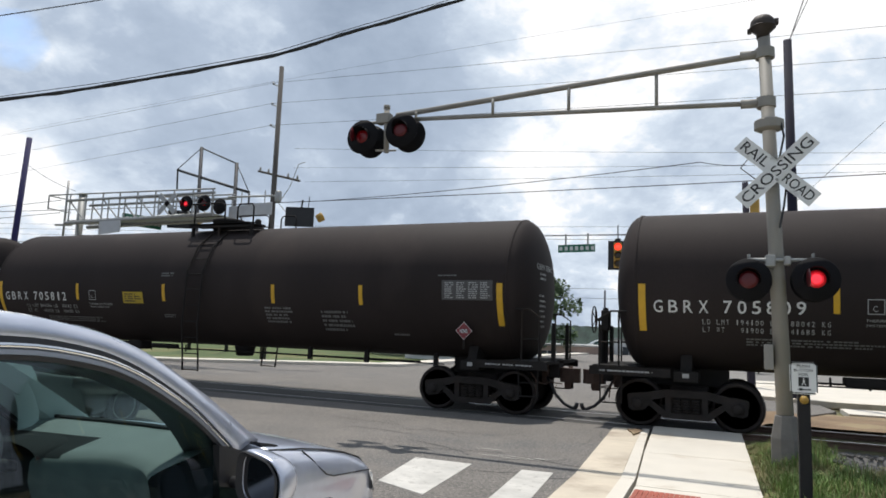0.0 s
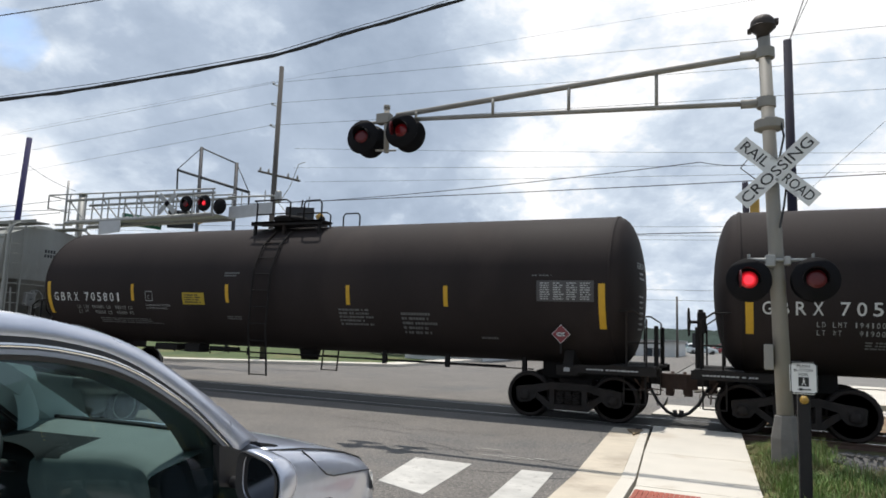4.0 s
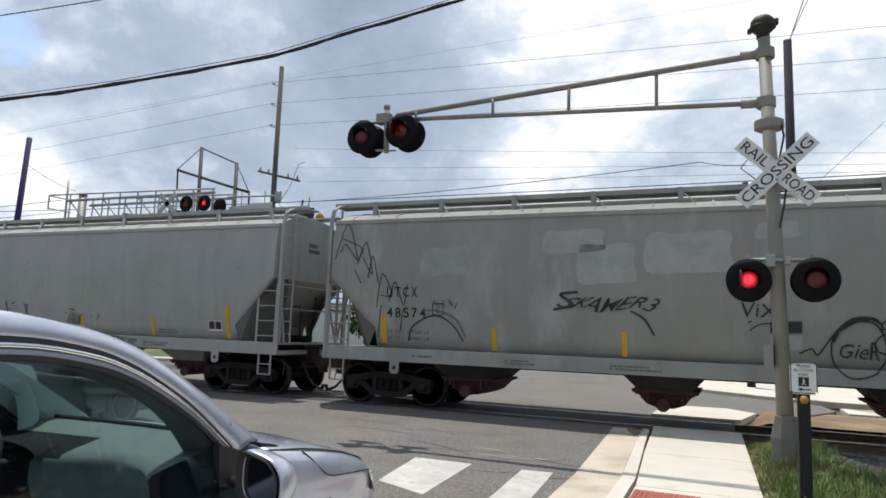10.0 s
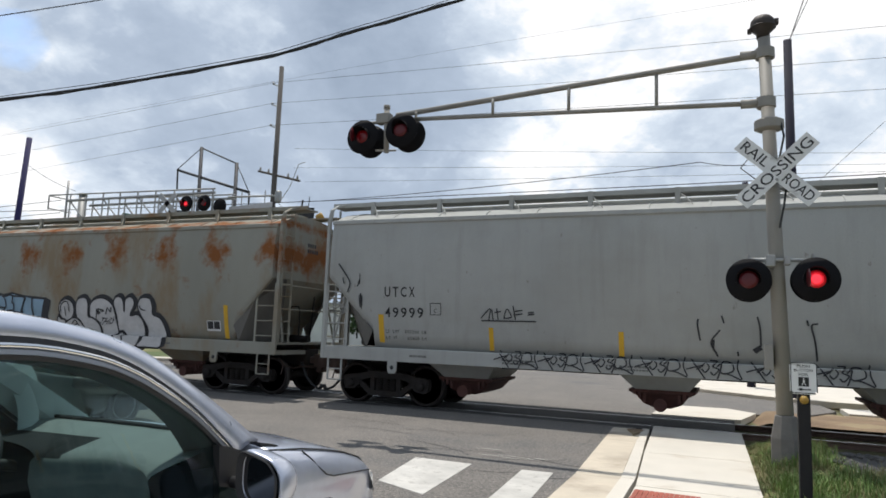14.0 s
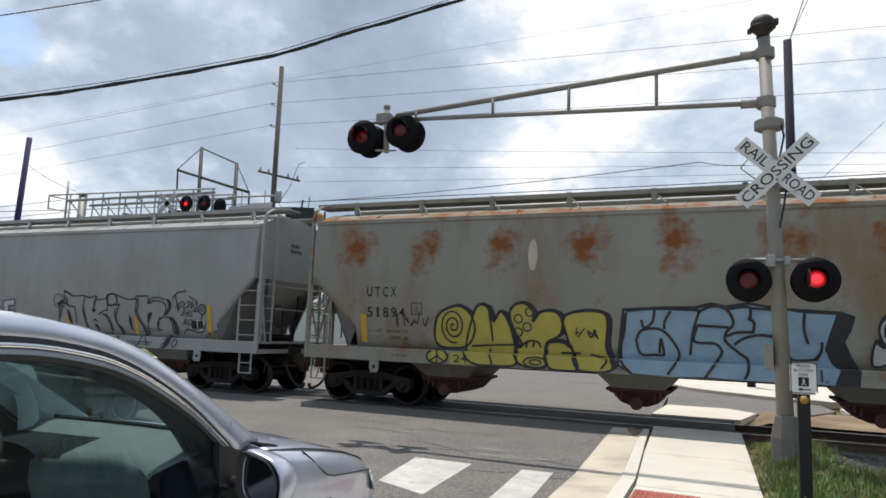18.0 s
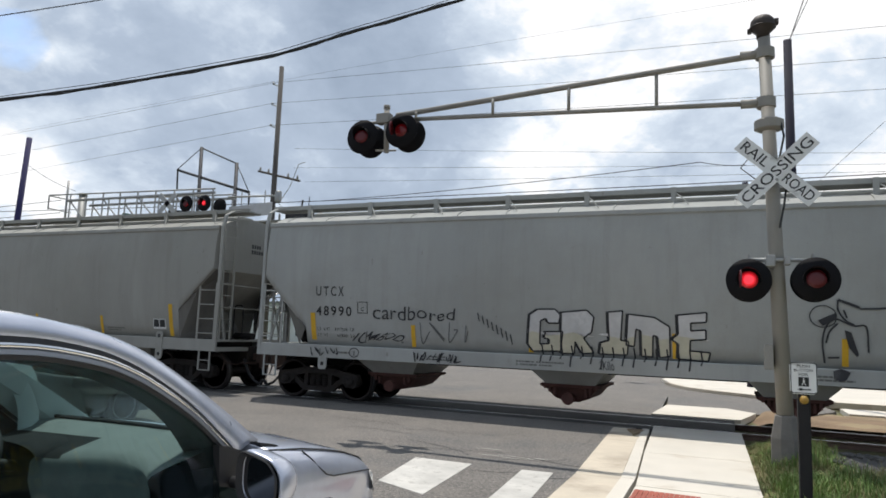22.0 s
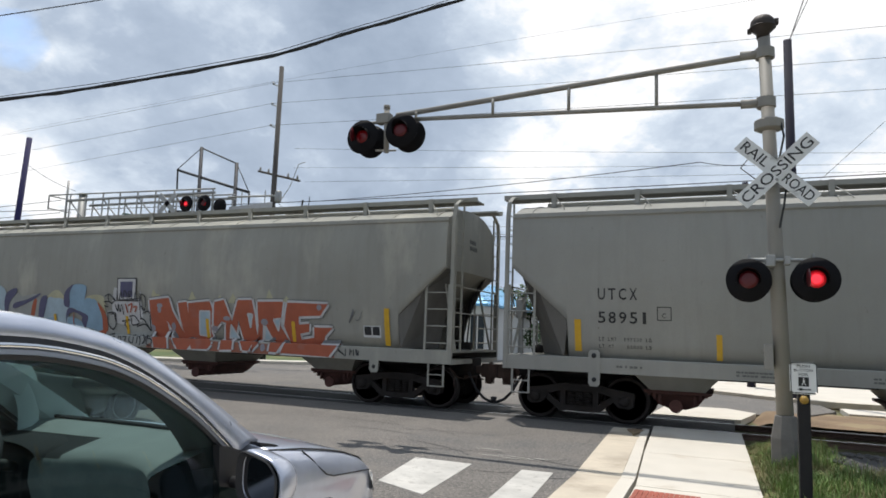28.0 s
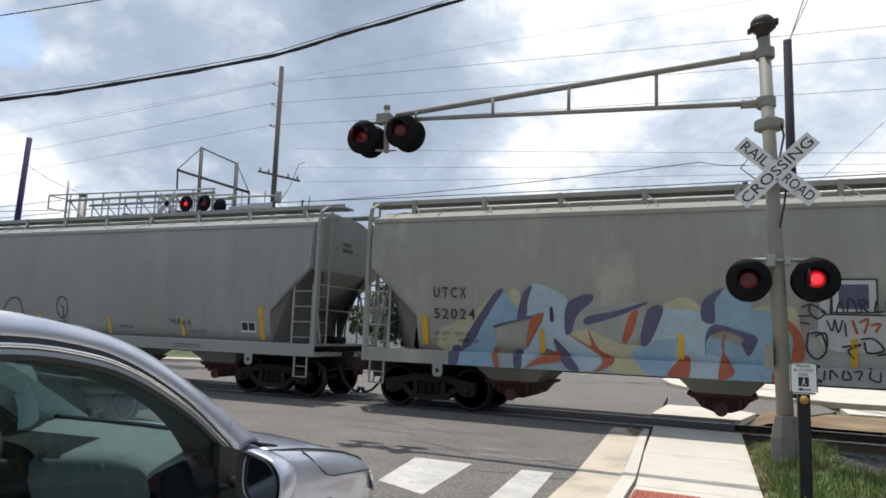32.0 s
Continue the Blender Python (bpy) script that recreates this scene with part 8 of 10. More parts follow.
line(carD, [(-2.6, 2.2), (-2.35, 2.05), (-2.17, 1.75)], 0.04)
fill(carD, [(-0.2, 1.86), (0.3, 1.88), (0.3, 2.08), (-0.2, 2.06)], G_BLACK, 2, False, "label_plate")
fill(carD, [(-0.2, 1.56), (0.3, 1.58), (0.3, 1.84), (-0.2, 1.82)], G_BUFF, 2, False, "label_plate")
line(carD, [(0.25, 1.52), (0.44, 1.61), (0.53, 1.51), (0.71, 1.77), (0.87, 1.99), (1.08, 2.15), (1.35, 2.16), (1.48, 2.06)], 0.026)
line(carD, [(1.35, 2.13), (1.47, 2.05), (1.48, 1.9)], 0.026)
line(carD, [(2.07, 1.97), (2.17, 2.15), (2.37, 2.23), (2.56, 2.19), (2.76, 2.14), (2.95, 2.15), (3.14, 2.22)], 0.026)
line(carD, [(1.53, 1.95), (1.74, 1.91)], 0.026)
line(carD, [(2.12, 2.02), (2.09, 1.82), (2.07, 1.66)], 0.026)
line(carD, [(2.14, 1.97), (2.32, 1.98), (2.39, 1.88), (2.32, 1.72), (2.15, 1.67), (2.17, 1.94)], 0.026)
line(carD, [(2.37, 1.75), (2.51, 1.41)], 0.026)
line(carD, [(2.71, 1.84), (2.8, 1.67), (2.95, 1.62), (3.07, 1.72)], 0.026)
line(carD, [(2.49, 2.03), (2.59, 1.83)], 0.026)
line(carD, [(2.8, 2.04), (2.73, 1.84), (2.85, 1.84)], 0.026)
line(carD, [(2.92, 1.99), (2.8, 1.89), (2.88, 1.74)], 0.026)
line(carD, [(3.02, 1.94), (3.23, 1.8)], 0.026)
line(carD, [(3.23, 2.0), (3.04, 1.75)], 0.026)
line(carD, [(3.13, 2.02), (3.14, 1.73)], 0.026)
line(carD, [(2.95, 1.6), (3.09, 1.7), (3.28, 1.68), (3.39, 1.52), (3.4, 1.35)], 0.026)
line(carD, [(3.46, 1.62), (3.6, 1.82), (3.78, 1.93), (4.05, 1.95), (4.28, 1.89)], 0.026)
line(carD, [(3.71, 2.04), (3.55, 1.91), (3.46, 1.67)], 0.026)
line(carD, [(1.61, 1.34), (1.67, 1.19), (1.87, 1.15), (2.12, 1.14), (2.32, 1.22), (2.42, 1.33)], 0.026)
line(carD, [(1.77, 1.35), (1.82, 1.25), (1.92, 1.23)], 0.026)
line(carD, [(1.9, 1.33), (2.0, 1.21), (2.07, 1.29)], 0.026)
line(carD, [(2.07, 1.14), (2.47, 1.13), (2.8, 1.18), (2.99, 1.11), (3.32, 1.07), (3.68, 1.1)], 0.026)
line(carD, [(2.76, 1.32), (3.09, 1.21), (3.32, 1.25), (3.46, 1.35)], 0.026)
line(carD, [(3.39, 1.35), (3.59, 1.24), (3.82, 1.2), (4.27, 1.27)], 0.026)
line(carD, [(3.5, 1.28), (3.73, 1.15), (3.99, 1.12), (4.26, 1.13)], 0.026)
line(carD, [(0.29, 1.28), (0.15, 1.17), (0.18, 1.01), (0.25, 1.01)], 0.026)
line(carD, [(-0.15, 1.14), (0.15, 1.17), (-0.07, 1.09)], 0.026)
line(carD, [(3.14, 2.22), (3.42, 2.17), (3.62, 2.06)], 0.02)
line(carD, [(2.61, 1.63), (2.85, 1.69), (2.99, 1.55), (3.02, 1.38)], 0.02)
line(carD, [(-0.56, 2.03), (-0.5, 2.07)], 0.02)
line(carD, [(-0.53, 1.9), (-0.36, 2.01), (-0.12, 2.03)], 0.02)
line(carD, [(0.74, 1.56), (0.79, 1.88), (1.03, 2.07), (1.35, 2.08), (1.51, 1.85), (1.54, 1.49), (1.36, 1.23), (1.05, 1.14), (0.83, 1.28)], 0.026, None, 4, True)
line(carD, [(1.48, 2.0), (1.58, 2.15), (1.81, 2.21), (2.02, 2.12), (1.99, 1.97), (1.77, 1.93)], 0.026, None, 4, True)
line(carD, [(1.38, 1.74), (1.51, 1.89), (1.77, 1.91), (1.91, 1.76), (1.82, 1.6), (1.56, 1.57), (1.42, 1.61)], 0.026, None, 4, True)
line(carD, [(1.74, 1.61), (1.92, 1.63), (2.07, 1.51), (2.07, 1.39), (1.87, 1.35), (1.64, 1.39)], 0.026, None, 4, True)
fill(carD, [(0.74, 1.77), (0.87, 1.99), (1.08, 2.15), (1.35, 2.18), (1.48, 2.08), (1.35, 2.13), (1.09, 2.07), (0.87, 1.91), (0.78, 1.72)], G_BLACK, 4, False)
fill(carD, [(1.66, 1.75), (1.87, 1.86), (1.91, 1.71), (1.77, 1.65), (1.67, 1.5)], G_BLACK, 4, False)
fill(carD, [(2.49, 1.63), (2.59, 1.73), (2.56, 1.48), (2.51, 1.53)], G_BLACK, 4, False)
words(carD, "GieR", 0.89, 1.47, 0.54, 0.30, G_BLACK, wild=0.08)
words(carD, "iA", 1.67, 1.37, 0.25, 0.19, G_BLACK, wild=0.08)
words(carD, "ViXR", -0.65, 2.13, 0.77, 0.24, G_BLACK, wild=0.08)
line(carD, [(6.46, 2.49), (6.11, 2.44), (5.93, 2.26), (6.11, 2.09), (6.37, 2.23)], 0.025)
line(carD, [(5.98, 2.0), (6.2, 2.31), (6.42, 2.01)], 0.025)
line(carD, [(6.42, 2.14), (6.67, 2.32), (6.67, 2.11), (6.46, 2.02)], 0.025)
line(carD, [(6.63, 2.49), (6.84, 2.32), (6.72, 2.06), (7.05, 2.37), (7.01, 2.07), (7.22, 2.33), (7.09, 2.12), (7.34, 2.16)], 0.025)
line(carD, [(7.5, 2.42), (7.26, 2.29), (7.5, 2.21), (7.22, 2.12)], 0.025)
line(carD, [(6.07, 1.92), (6.63, 2.06), (7.38, 2.0)], 0.025)
line(carD, [(5.98, 2.0), (6.25, 1.92)], 0.025)
line(carD, [(6.03, 1.92), (6.24, 2.04)], 0.025)
line(carD, [(6.13, 2.05), (6.14, 1.86)], 0.025)
line(carD, [(7.69, 1.92), (7.86, 1.81)], 0.025)
line(carD, [(7.69, 1.8), (7.85, 1.94)], 0.025)
line(carD, [(7.77, 1.97), (7.78, 1.78)], 0.025)
line(carD, [(5.58, 1.91), (5.76, 2.0), (5.98, 1.89), (5.85, 1.78)], 0.025)
words(carD, "AMPM", 7.07, 1.75, 0.57, 0.24, G_BLACK, wild=0.08)
words(carD, "GieR", 5.32, 1.46, 0.84, 0.46, G_BLACK, wild=0.08)
line(carD, [(8.26, 3.04), (8.38, 2.83), (8.49, 3.04), (8.57, 2.84), (8.68, 3.08), (8.76, 2.88), (8.87, 3.12)], 0.02)
line(carD, [(8.18, 2.92), (8.87, 2.96)], 0.02)
# repeated scrawl along the sill
SCRAWL = [[(0.04, 1.34), (0.16, 1.18), (0.28, 1.0)], [(-0.04, 1.16), (0.23, 1.24), (0.13, 1.16)], [(0.22, 1.21), (0.29, 1.29), (0.35, 1.21), (0.28, 1.12), (0.22, 1.18)], [(0.36, 1.33), (0.48, 1.32), (0.41, 1.23), (0.51, 1.18), (0.43, 1.08), (0.37, 1.13)], [(0.56, 1.28), (0.53, 1.14), (0.48, 1.0)], [(0.48, 1.23), (0.6, 1.32), (0.73, 1.29), (0.75, 1.17), (0.61, 1.11), (0.54, 1.13)], [(0.61, 1.12), (0.74, 1.08), (0.88, 1.01)], [(0.84, 1.37), (0.82, 1.21), (0.89, 1.03)]]
for x in [-5.23, -4.31, -3.38, -2.42, -1.51, -0.51, 0.52]:
    for s in SCRAWL:
        line(carE, [(x + a, b) for a, b in s], 0.026)
line(carE, [(-1.34, 2.08), (-1.35, 1.96), (-1.31, 1.69)], 0.03)
line(carE, [(-0.94, 2.15), (-0.9, 2.01)], 0.03)
line(carE, [(-0.97, 1.89), (-1.12, 1.66), (-1.01, 1.41)], 0.03)
line(carE, [(-0.35, 2.14), (-0.31, 1.94), (-0.3, 1.62)], 0.03)
line(carE, [(-0.1, 2.05), (0.05, 2.12)], 0.03)
line(carE, [(-0.09, 1.71), (-0.13, 1.46)], 0.03)
line(carE, [(0.43, 2.1), (0.45, 2.0)], 0.03)
line(carE, [(0.6, 2.04), (0.5, 2.0), (0.55, 1.73), (0.58, 1.4)], 0.03)
line(carE, [(-0.68, 1.51), (-0.67, 1.43)], 0.03)
line(carE, [(-5.58, 1.99), (-5.47, 2.11), (-5.37, 2.18), (-5.41, 1.95)], 0.025)
line(carE, [(-5.34, 2.18), (-5.31, 1.96)], 0.025)
line(carE, [(-5.23, 2.2), (-5.2, 1.96)], 0.025)
line(carE, [(-5.28, 2.11), (-5.14, 2.14)], 0.025)
line(carE, [(-5.08, 2.0), (-5.01, 2.19), (-4.92, 2.03), (-5.08, 2.0)], 0.025)
line(carE, [(-4.88, 2.26), (-4.83, 1.98)], 0.025)
line(carE, [(-4.87, 2.14), (-4.68, 2.17)], 0.025)
line(carE, [(-4.87, 2.07), (-4.68, 2.1)], 0.025)
line(carE, [(-4.57, 2.12), (-4.44, 2.14)], 0.025)
line(carE, [(-4.57, 2.08), (-4.43, 2.1)], 0.025)
line(carE, [(-5.57, 1.94), (-4.4, 1.95)], 0.025)
fill(carE, [(-0.44, 1.56), (-0.32, 1.64), (-0.27, 1.57), (-0.38, 1.49)], G_BLACK, 3, False)
fill(carE, [(-1.12, 1.68), (-1.06, 1.72), (-1.07, 1.56), (-1.0, 1.42), (-1.08, 1.52)], G_BLACK, 3, False)
line(carE, [(2.29, 1.95), (2.54, 1.94)], 0.025)
line(carE, [(2.42, 1.98), (2.43, 1.9)], 0.025)
line(carE, [(2.14, 1.86), (2.21, 1.84)], 0.025)
line(carE, [(2.66, 1.55), (2.7, 1.75)], 0.025)
line(carE, [(3.46, 1.86), (3.41, 1.71)], 0.025)
line(carE, [(3.14, 1.79), (3.17, 1.78)], 0.025)
line(carE, [(3.24, 1.21), (3.3, 1.29)], 0.025)
line(carE, [(3.06, 1.26), (3.3, 1.25)], 0.025)
line(carE, [(3.25, 1.16), (3.37, 1.06)], 0.025)
line(carE, [(4.38, 1.03), (4.43, 1.12)], 0.025)
line(carE, [(4.42, 1.03), (4.46, 1.11)], 0.025)
words(carE, "KNUOS", 2.21, 1.57, 0.44, 0.28, G_BLACK, skew=0.15, wild=0.09)
words(carE, "SKAREW", 3.39, 1.07, 1.12, 0.19, G_BLACK, skew=0.15, wild=0.09)
words(carE, "2010", 4.57, 1.03, 0.30, 0.18, G_BLACK, skew=0.15, wild=0.09)
line(carE, [(-9.05, 3.15), (-8.75, 2.75), (-8.8, 2.5)], 0.035)
tag(carE, -8.9, 2.55, 0.4, 0.4, 63)
tag(carE, -8.65, 2.1, 0.3, 0.4, 64)
# rusty car
fill(carF, ell(-4.02, 3.3, 0.1, 0.32, 8), G_CREAM, 1)
tag(carF, -7.1, 1.75, 0.75, 0.35, 71)
YELLOW_CAST = ((0.03, 0.05), (-0.03, 0.03), (0.10, 0.02))
letter(carF, [(-6.19, 1.73), (-6.11, 2.01), (-5.9, 2.17), (-5.6, 2.23), (-5.37, 2.07), (-5.27, 1.78), (-5.38, 1.49), (-5.59, 1.37), (-6.03, 1.36), (-6.18, 1.49)], G_YELLOW, 0.045, YELLOW_CAST, 0)
letter(carF, [(-5.31, 2.02), (-5.17, 2.26), (-4.98, 2.21), (-4.86, 1.93), (-4.69, 2.14), (-4.51, 1.86), (-4.42, 1.47), (-4.37, 1.08), (-4.87, 1.03), (-5.29, 1.06), (-5.5, 1.32)], G_YELLOW, 0.045, YELLOW_CAST, 1)
letter(carF, [(-4.5, 2.09), (-4.38, 2.28), (-4.16, 2.3), (-4.01, 2.13), (-4.01, 1.95), (-3.85, 2.14), (-3.55, 2.15), (-3.42, 1.96), (-3.48, 1.7), (-3.74, 1.54), (-3.79, 1.31), (-3.76, 1.05), (-4.25, 1.08), (-4.43, 1.36), (-4.26, 1.47), (-4.4, 1.74)], G_YELLOW, 0.045, YELLOW_CAST, 2)
letter(carF, [(-3.75, 1.41), (-3.64, 1.57), (-3.36, 1.55), (-3.24, 1.43), (-3.11, 1.03), (-3.64, 1.03)], G_YELLOW, 0.045, YELLOW_CAST, 3)
letter(carF, [(-3.35, 2.09), (-2.59, 2.13), (-2.57, 1.48), (-2.45, 1.07), (-3.08, 1.04), (-3.24, 1.46), (-3.31, 1.61)], G_YELLOW, 0.045, YELLOW_CAST, 4)
line(carF, [(-4.95, 2.11), (-4.9, 1.74), (-4.89, 1.53)], 0.04, None, 6)
line(carF, [(-5.36, 1.41), (-4.83, 1.45), (-4.42, 1.47)], 0.04, None, 6)
line(carF, [(-4.97, 1.37), (-4.86, 1.06)], 0.04, None, 6)
line(carF, [(-4.26, 1.47), (-4.1, 1.56), (-3.92, 1.54), (-3.87, 1.43)], 0.04, None, 6)
line(carF, [(-4.18, 1.42), (-4.15, 1.55)], 0.04, None, 6)
line(carF, [(-4.04, 1.43), (-4.01, 1.53)], 0.04, None, 6)
line(carF, [(-3.74, 1.54), (-3.43, 1.55), (-3.24, 1.43)], 0.04, None, 6)
line(carF, [(-3.24, 1.41), (-3.11, 1.03)], 0.04, None, 6)
line(carF, [(-3.46, 1.35), (-3.07, 1.36)], 0.04, None, 6)
line(carF, [(-2.87, 1.34), (-2.55, 1.26), (-2.65, 1.08)], 0.04, None, 6)
line(carF, [(-5.76 + 0.0165 * a * math.cos(a), 1.82 + 0.021 * a * math.sin(a)) for a in [0.5 * k for k in range(36)]], 0.035, None, 6)
for x, z in ((-4.32, 2.0), (-4.08, 2.14), (-4.14, 1.84), (-4.33, 1.73)):
    line(carF, ell(x, z, 0.085, 0.085, 8), 0.03, None, 6, True)
tag(carF, -3.22, 1.6, 0.6, 0.3, 72, width=0.03)
bubble(carF, ell(-6.1, 1.16, 0.24, 0.145), G_YELLOW, 0.04)
for a in ((0.0, -0.14), (0.17, -0.1), (-0.17, -0.1), (0.0, 0.14)):
    line(carF, [(-6.1, 1.17), (-6.1 + a[0], 1.16 + a[1])], 0.03, None, 6)
fill(carF, [(-5.82, 1.03), (-5.8, 1.26), (-5.3, 1.26), (-5.3, 1.03)], G_YELLOW, 1, False)
words(carF, "24", -5.72, 1.06, 0.32, 0.16, G_BLACK, 0.01, 5)
line(carF, ell(-3.95, 1.14, 0.24, 0.1), 0.035, None, 6, True)
line(carF, ell(-3.95, 1.14, 0.12, 0.05, 8), 0.03, None, 6, True)
fill(carF, [(-2.29, 1.96), (-2.25, 2.25), (-1.52, 2.3), (-0.95, 2.31), (-0.68, 2.39), (-0.41, 2.34), (-0.06, 2.4), (0.51, 2.31), (0.89, 2.29), (1.41, 2.26), (1.61, 2.18), (1.54, 1.93), (1.45, 1.75), (1.54, 1.51), (1.67, 1.27), (1.64, 1.0), (0.59, 0.96), (-0.78, 0.98), (-2.05, 0.99), (-2.36, 1.15), (-2.35, 1.48)], G_BLACK, 0, False)
fill(carF, [(-2.21, 2.2), (-1.59, 2.23), (-0.95, 2.25), (-0.68, 2.32), (-0.4, 2.26), (-0.07, 2.35), (0.48, 2.27), (0.83, 2.22), (1.32, 2.2), (1.23, 1.92), (1.14, 1.61), (1.24, 1.37), (1.36, 1.26), (1.27, 1.01), (0.59, 1.01), (-0.11, 1.01), (-0.78, 1.03), (-1.33, 1.0), (-2.05, 1.03), (-2.31, 1.18), (-2.27, 1.49), (-2.23, 1.82)], G_BLUE, 1, False)
line(carF, [(-2.18, 2.2), (-1.66, 2.25), (-0.96, 2.24), (-0.87, 2.22)], 0.05, None, 6)
line(carF, [(-2.18, 2.17), (-2.22, 1.81), (-2.29, 1.49), (-2.26, 1.22), (-2.07, 1.01)], 0.05, None, 6)
line(carF, [(-1.9, 2.04), (-1.85, 1.89), (-1.7, 2.0), (-1.65, 2.25)], 0.05, None, 6)
line(carF, [(-2.01, 1.63), (-1.92, 1.82), (-1.74, 1.88), (-1.52, 1.85), (-1.34, 1.66), (-1.23, 1.44), (-1.28, 1.27), (-1.43, 1.04)], 0.05, None, 6)
line(carF, [(-1.99, 1.63), (-1.96, 1.46), (-1.87, 1.38), (-1.69, 1.39), (-1.54, 1.39), (-1.5, 1.43), (-1.55, 1.69), (-1.58, 1.43)], 0.05, None, 6)
line(carF, [(-1.37, 2.21), (-1.48, 2.01), (-1.48, 1.88)], 0.05, None, 6)
line(carF, [(-0.87, 2.22), (-0.98, 1.85), (-1.04, 1.41)], 0.05, None, 6)
line(carF, [(-0.89, 2.2), (-0.7, 2.3), (-0.49, 2.3), (-0.35, 2.19), (-0.3, 2.0), (-0.41, 1.86), (-0.43, 1.69), (-0.21, 1.49), (-0.07, 1.37), (-0.07, 1.16), (-0.13, 1.03)], 0.05, None, 6)
line(carF, [(-0.91, 1.96), (-0.37, 1.94)], 0.05, None, 6)
line(carF, [(-0.91, 1.96), (-0.96, 1.67), (-0.62, 1.64), (-0.5, 1.52), (-0.54, 1.39), (-0.79, 1.01)], 0.05, None, 6)
line(carF, [(-0.37, 2.27), (-0.04, 2.31), (-0.02, 2.09)], 0.05, None, 6)
line(carF, [(-0.06, 2.11), (0.04, 2.04), (0.03, 1.88)], 0.05, None, 6)
line(carF, [(-0.41, 1.78), (-0.25, 1.85), (0.05, 1.87)], 0.05, None, 6)
line(carF, [(-0.29, 1.63), (-0.13, 1.75), (0.15, 1.82), (0.39, 1.76), (0.54, 1.58), (0.61, 1.4), (0.59, 1.15), (0.49, 1.01)], 0.05, None, 6)
line(carF, [(0.0, 2.29), (0.51, 2.25), (0.47, 2.1), (0.33, 1.82)], 0.05, None, 6)
line(carF, [(0.53, 2.21), (0.39, 1.89), (0.46, 1.68), (0.62, 1.42), (0.96, 1.42), (1.05, 1.5)], 0.05, None, 6)
line(carF, [(0.84, 2.23), (0.83, 1.94), (0.89, 1.69)], 0.05, None, 6)
line(carF, [(1.1, 1.73), (1.09, 1.58), (1.01, 1.42)], 0.05, None, 6)
line(carF, [(0.84, 1.31), (0.94, 1.29), (0.88, 1.13), (0.86, 1.04), (0.99, 1.04)], 0.028, None, 6)
line(carF, [(1.07, 1.26), (1.08, 1.06)], 0.028, None, 6)
line(carF, [(1.15, 1.07), (1.16, 1.05)], 0.028, None, 6)
WHITE_CAST = ((0.06, 0.10), (0.0, 0.07), (0.13, 0.03))
letter(carF, [(1.88, 1.73), (1.85, 1.37), (2.08, 1.41), (2.18, 1.65), (2.01, 1.67)], G_WHITE, 0.04, WHITE_CAST, 0)
letter(carF, [(1.94, 1.95), (2.01, 2.13), (2.23, 2.23), (2.47, 2.14), (2.55, 1.94), (2.45, 1.72), (2.22, 1.63), (2.02, 1.73)], G_WHITE, 0.04, WHITE_CAST, 1)
letter(carF, [(2.07, 1.39), (2.22, 1.59), (2.52, 1.71), (2.77, 1.61), (2.91, 1.38), (2.87, 1.13), (2.68, 1), (2.34, 1), (2.15, 1.13)], G_WHITE, 0.04, WHITE_CAST, 2)
letter(carF, [(2.63, 2.03), (2.72, 2.23), (3, 2.27), (3.11, 2.09), (3.09, 1.77), (3.27, 1.73), (3.49, 1.57), (3.55, 1.33), (3.47, 1.04), (2.95, 1), (2.95, 1.36), (2.77, 1.65), (2.64, 1.73)], G_WHITE, 0.04, WHITE_CAST, 3)
letter(carF, [(3.16, 1.92), (3.24, 2.15), (3.51, 2.27), (3.8, 2.24), (4.05, 2.07), (4.15, 1.72), (4.2, 1.38), (4.1, 1.19), (3.98, 1.01), (3.56, 1.01), (3.6, 1.37), (3.47, 1.64), (3.19, 1.75)], G_WHITE, 0.04, WHITE_CAST, 4)
letter(carF, [(4.13, 1.29), (4.33, 1.36), (4.46, 1.25), (4.44, 1.05), (4.25, 1), (4.1, 1.07)], G_WHITE, 0.04, WHITE_CAST, 5)
letter(carF, [(4.08, 2.17), (4.21, 2.31), (4.38, 2.28), (4.45, 2.12), (4.47, 1.92), (4.51, 2.22), (4.67, 2.32), (4.81, 2.25), (4.83, 2.09), (4.68, 1.83), (4.94, 1.85), (5.12, 1.7), (5.18, 1.46), (5.12, 1.25), (4.95, 1), (4.52, 1), (4.48, 1.27), (4.37, 1.41), (4.22, 1.42), (4.18, 1.81)], G_WHITE, 0.04, WHITE_CAST, 6)
letter(carF, [(4.96, 2.09), (5.09, 2.29), (5.37, 2.28), (5.48, 2.09), (5.49, 1.87), (5.72, 1.78), (5.88, 1.55), (5.91, 1.25), (5.78, 1), (5.06, 1.01), (5.2, 1.23), (5.27, 1.51), (5.08, 1.82)], G_WHITE, 0.04, WHITE_CAST, 7)
line(carF, [(2.03, 1.84), (2.04, 2.04), (2.17, 2.15), (2.32, 2.13), (2.37, 1.88)], 0.035, None, 7)
line(carF, [(2.19, 2.02), (2.22, 1.76)], 0.035, None, 7)
line(carF, [(2.24, 1.22), (2.43, 1.1), (2.66, 1.12), (2.79, 1.27), (2.67, 1.56), (2.54, 1.64), (2.36, 1.42), (2.24, 1.22)], 0.035, None, 7)
line(carF, [(2.3, 1.27), (2.66, 1.12)], 0.035, None, 7)
line(carF, [(2.39, 1.12), (2.72, 1.39)], 0.035, None, 7)
line(carF, [(2.41, 1.49), (2.69, 1.56)], 0.035, None, 7)
line(carF, [(5.03, 2.09), (5.08, 2), (5.24, 1.96)], 0.035, None, 7)
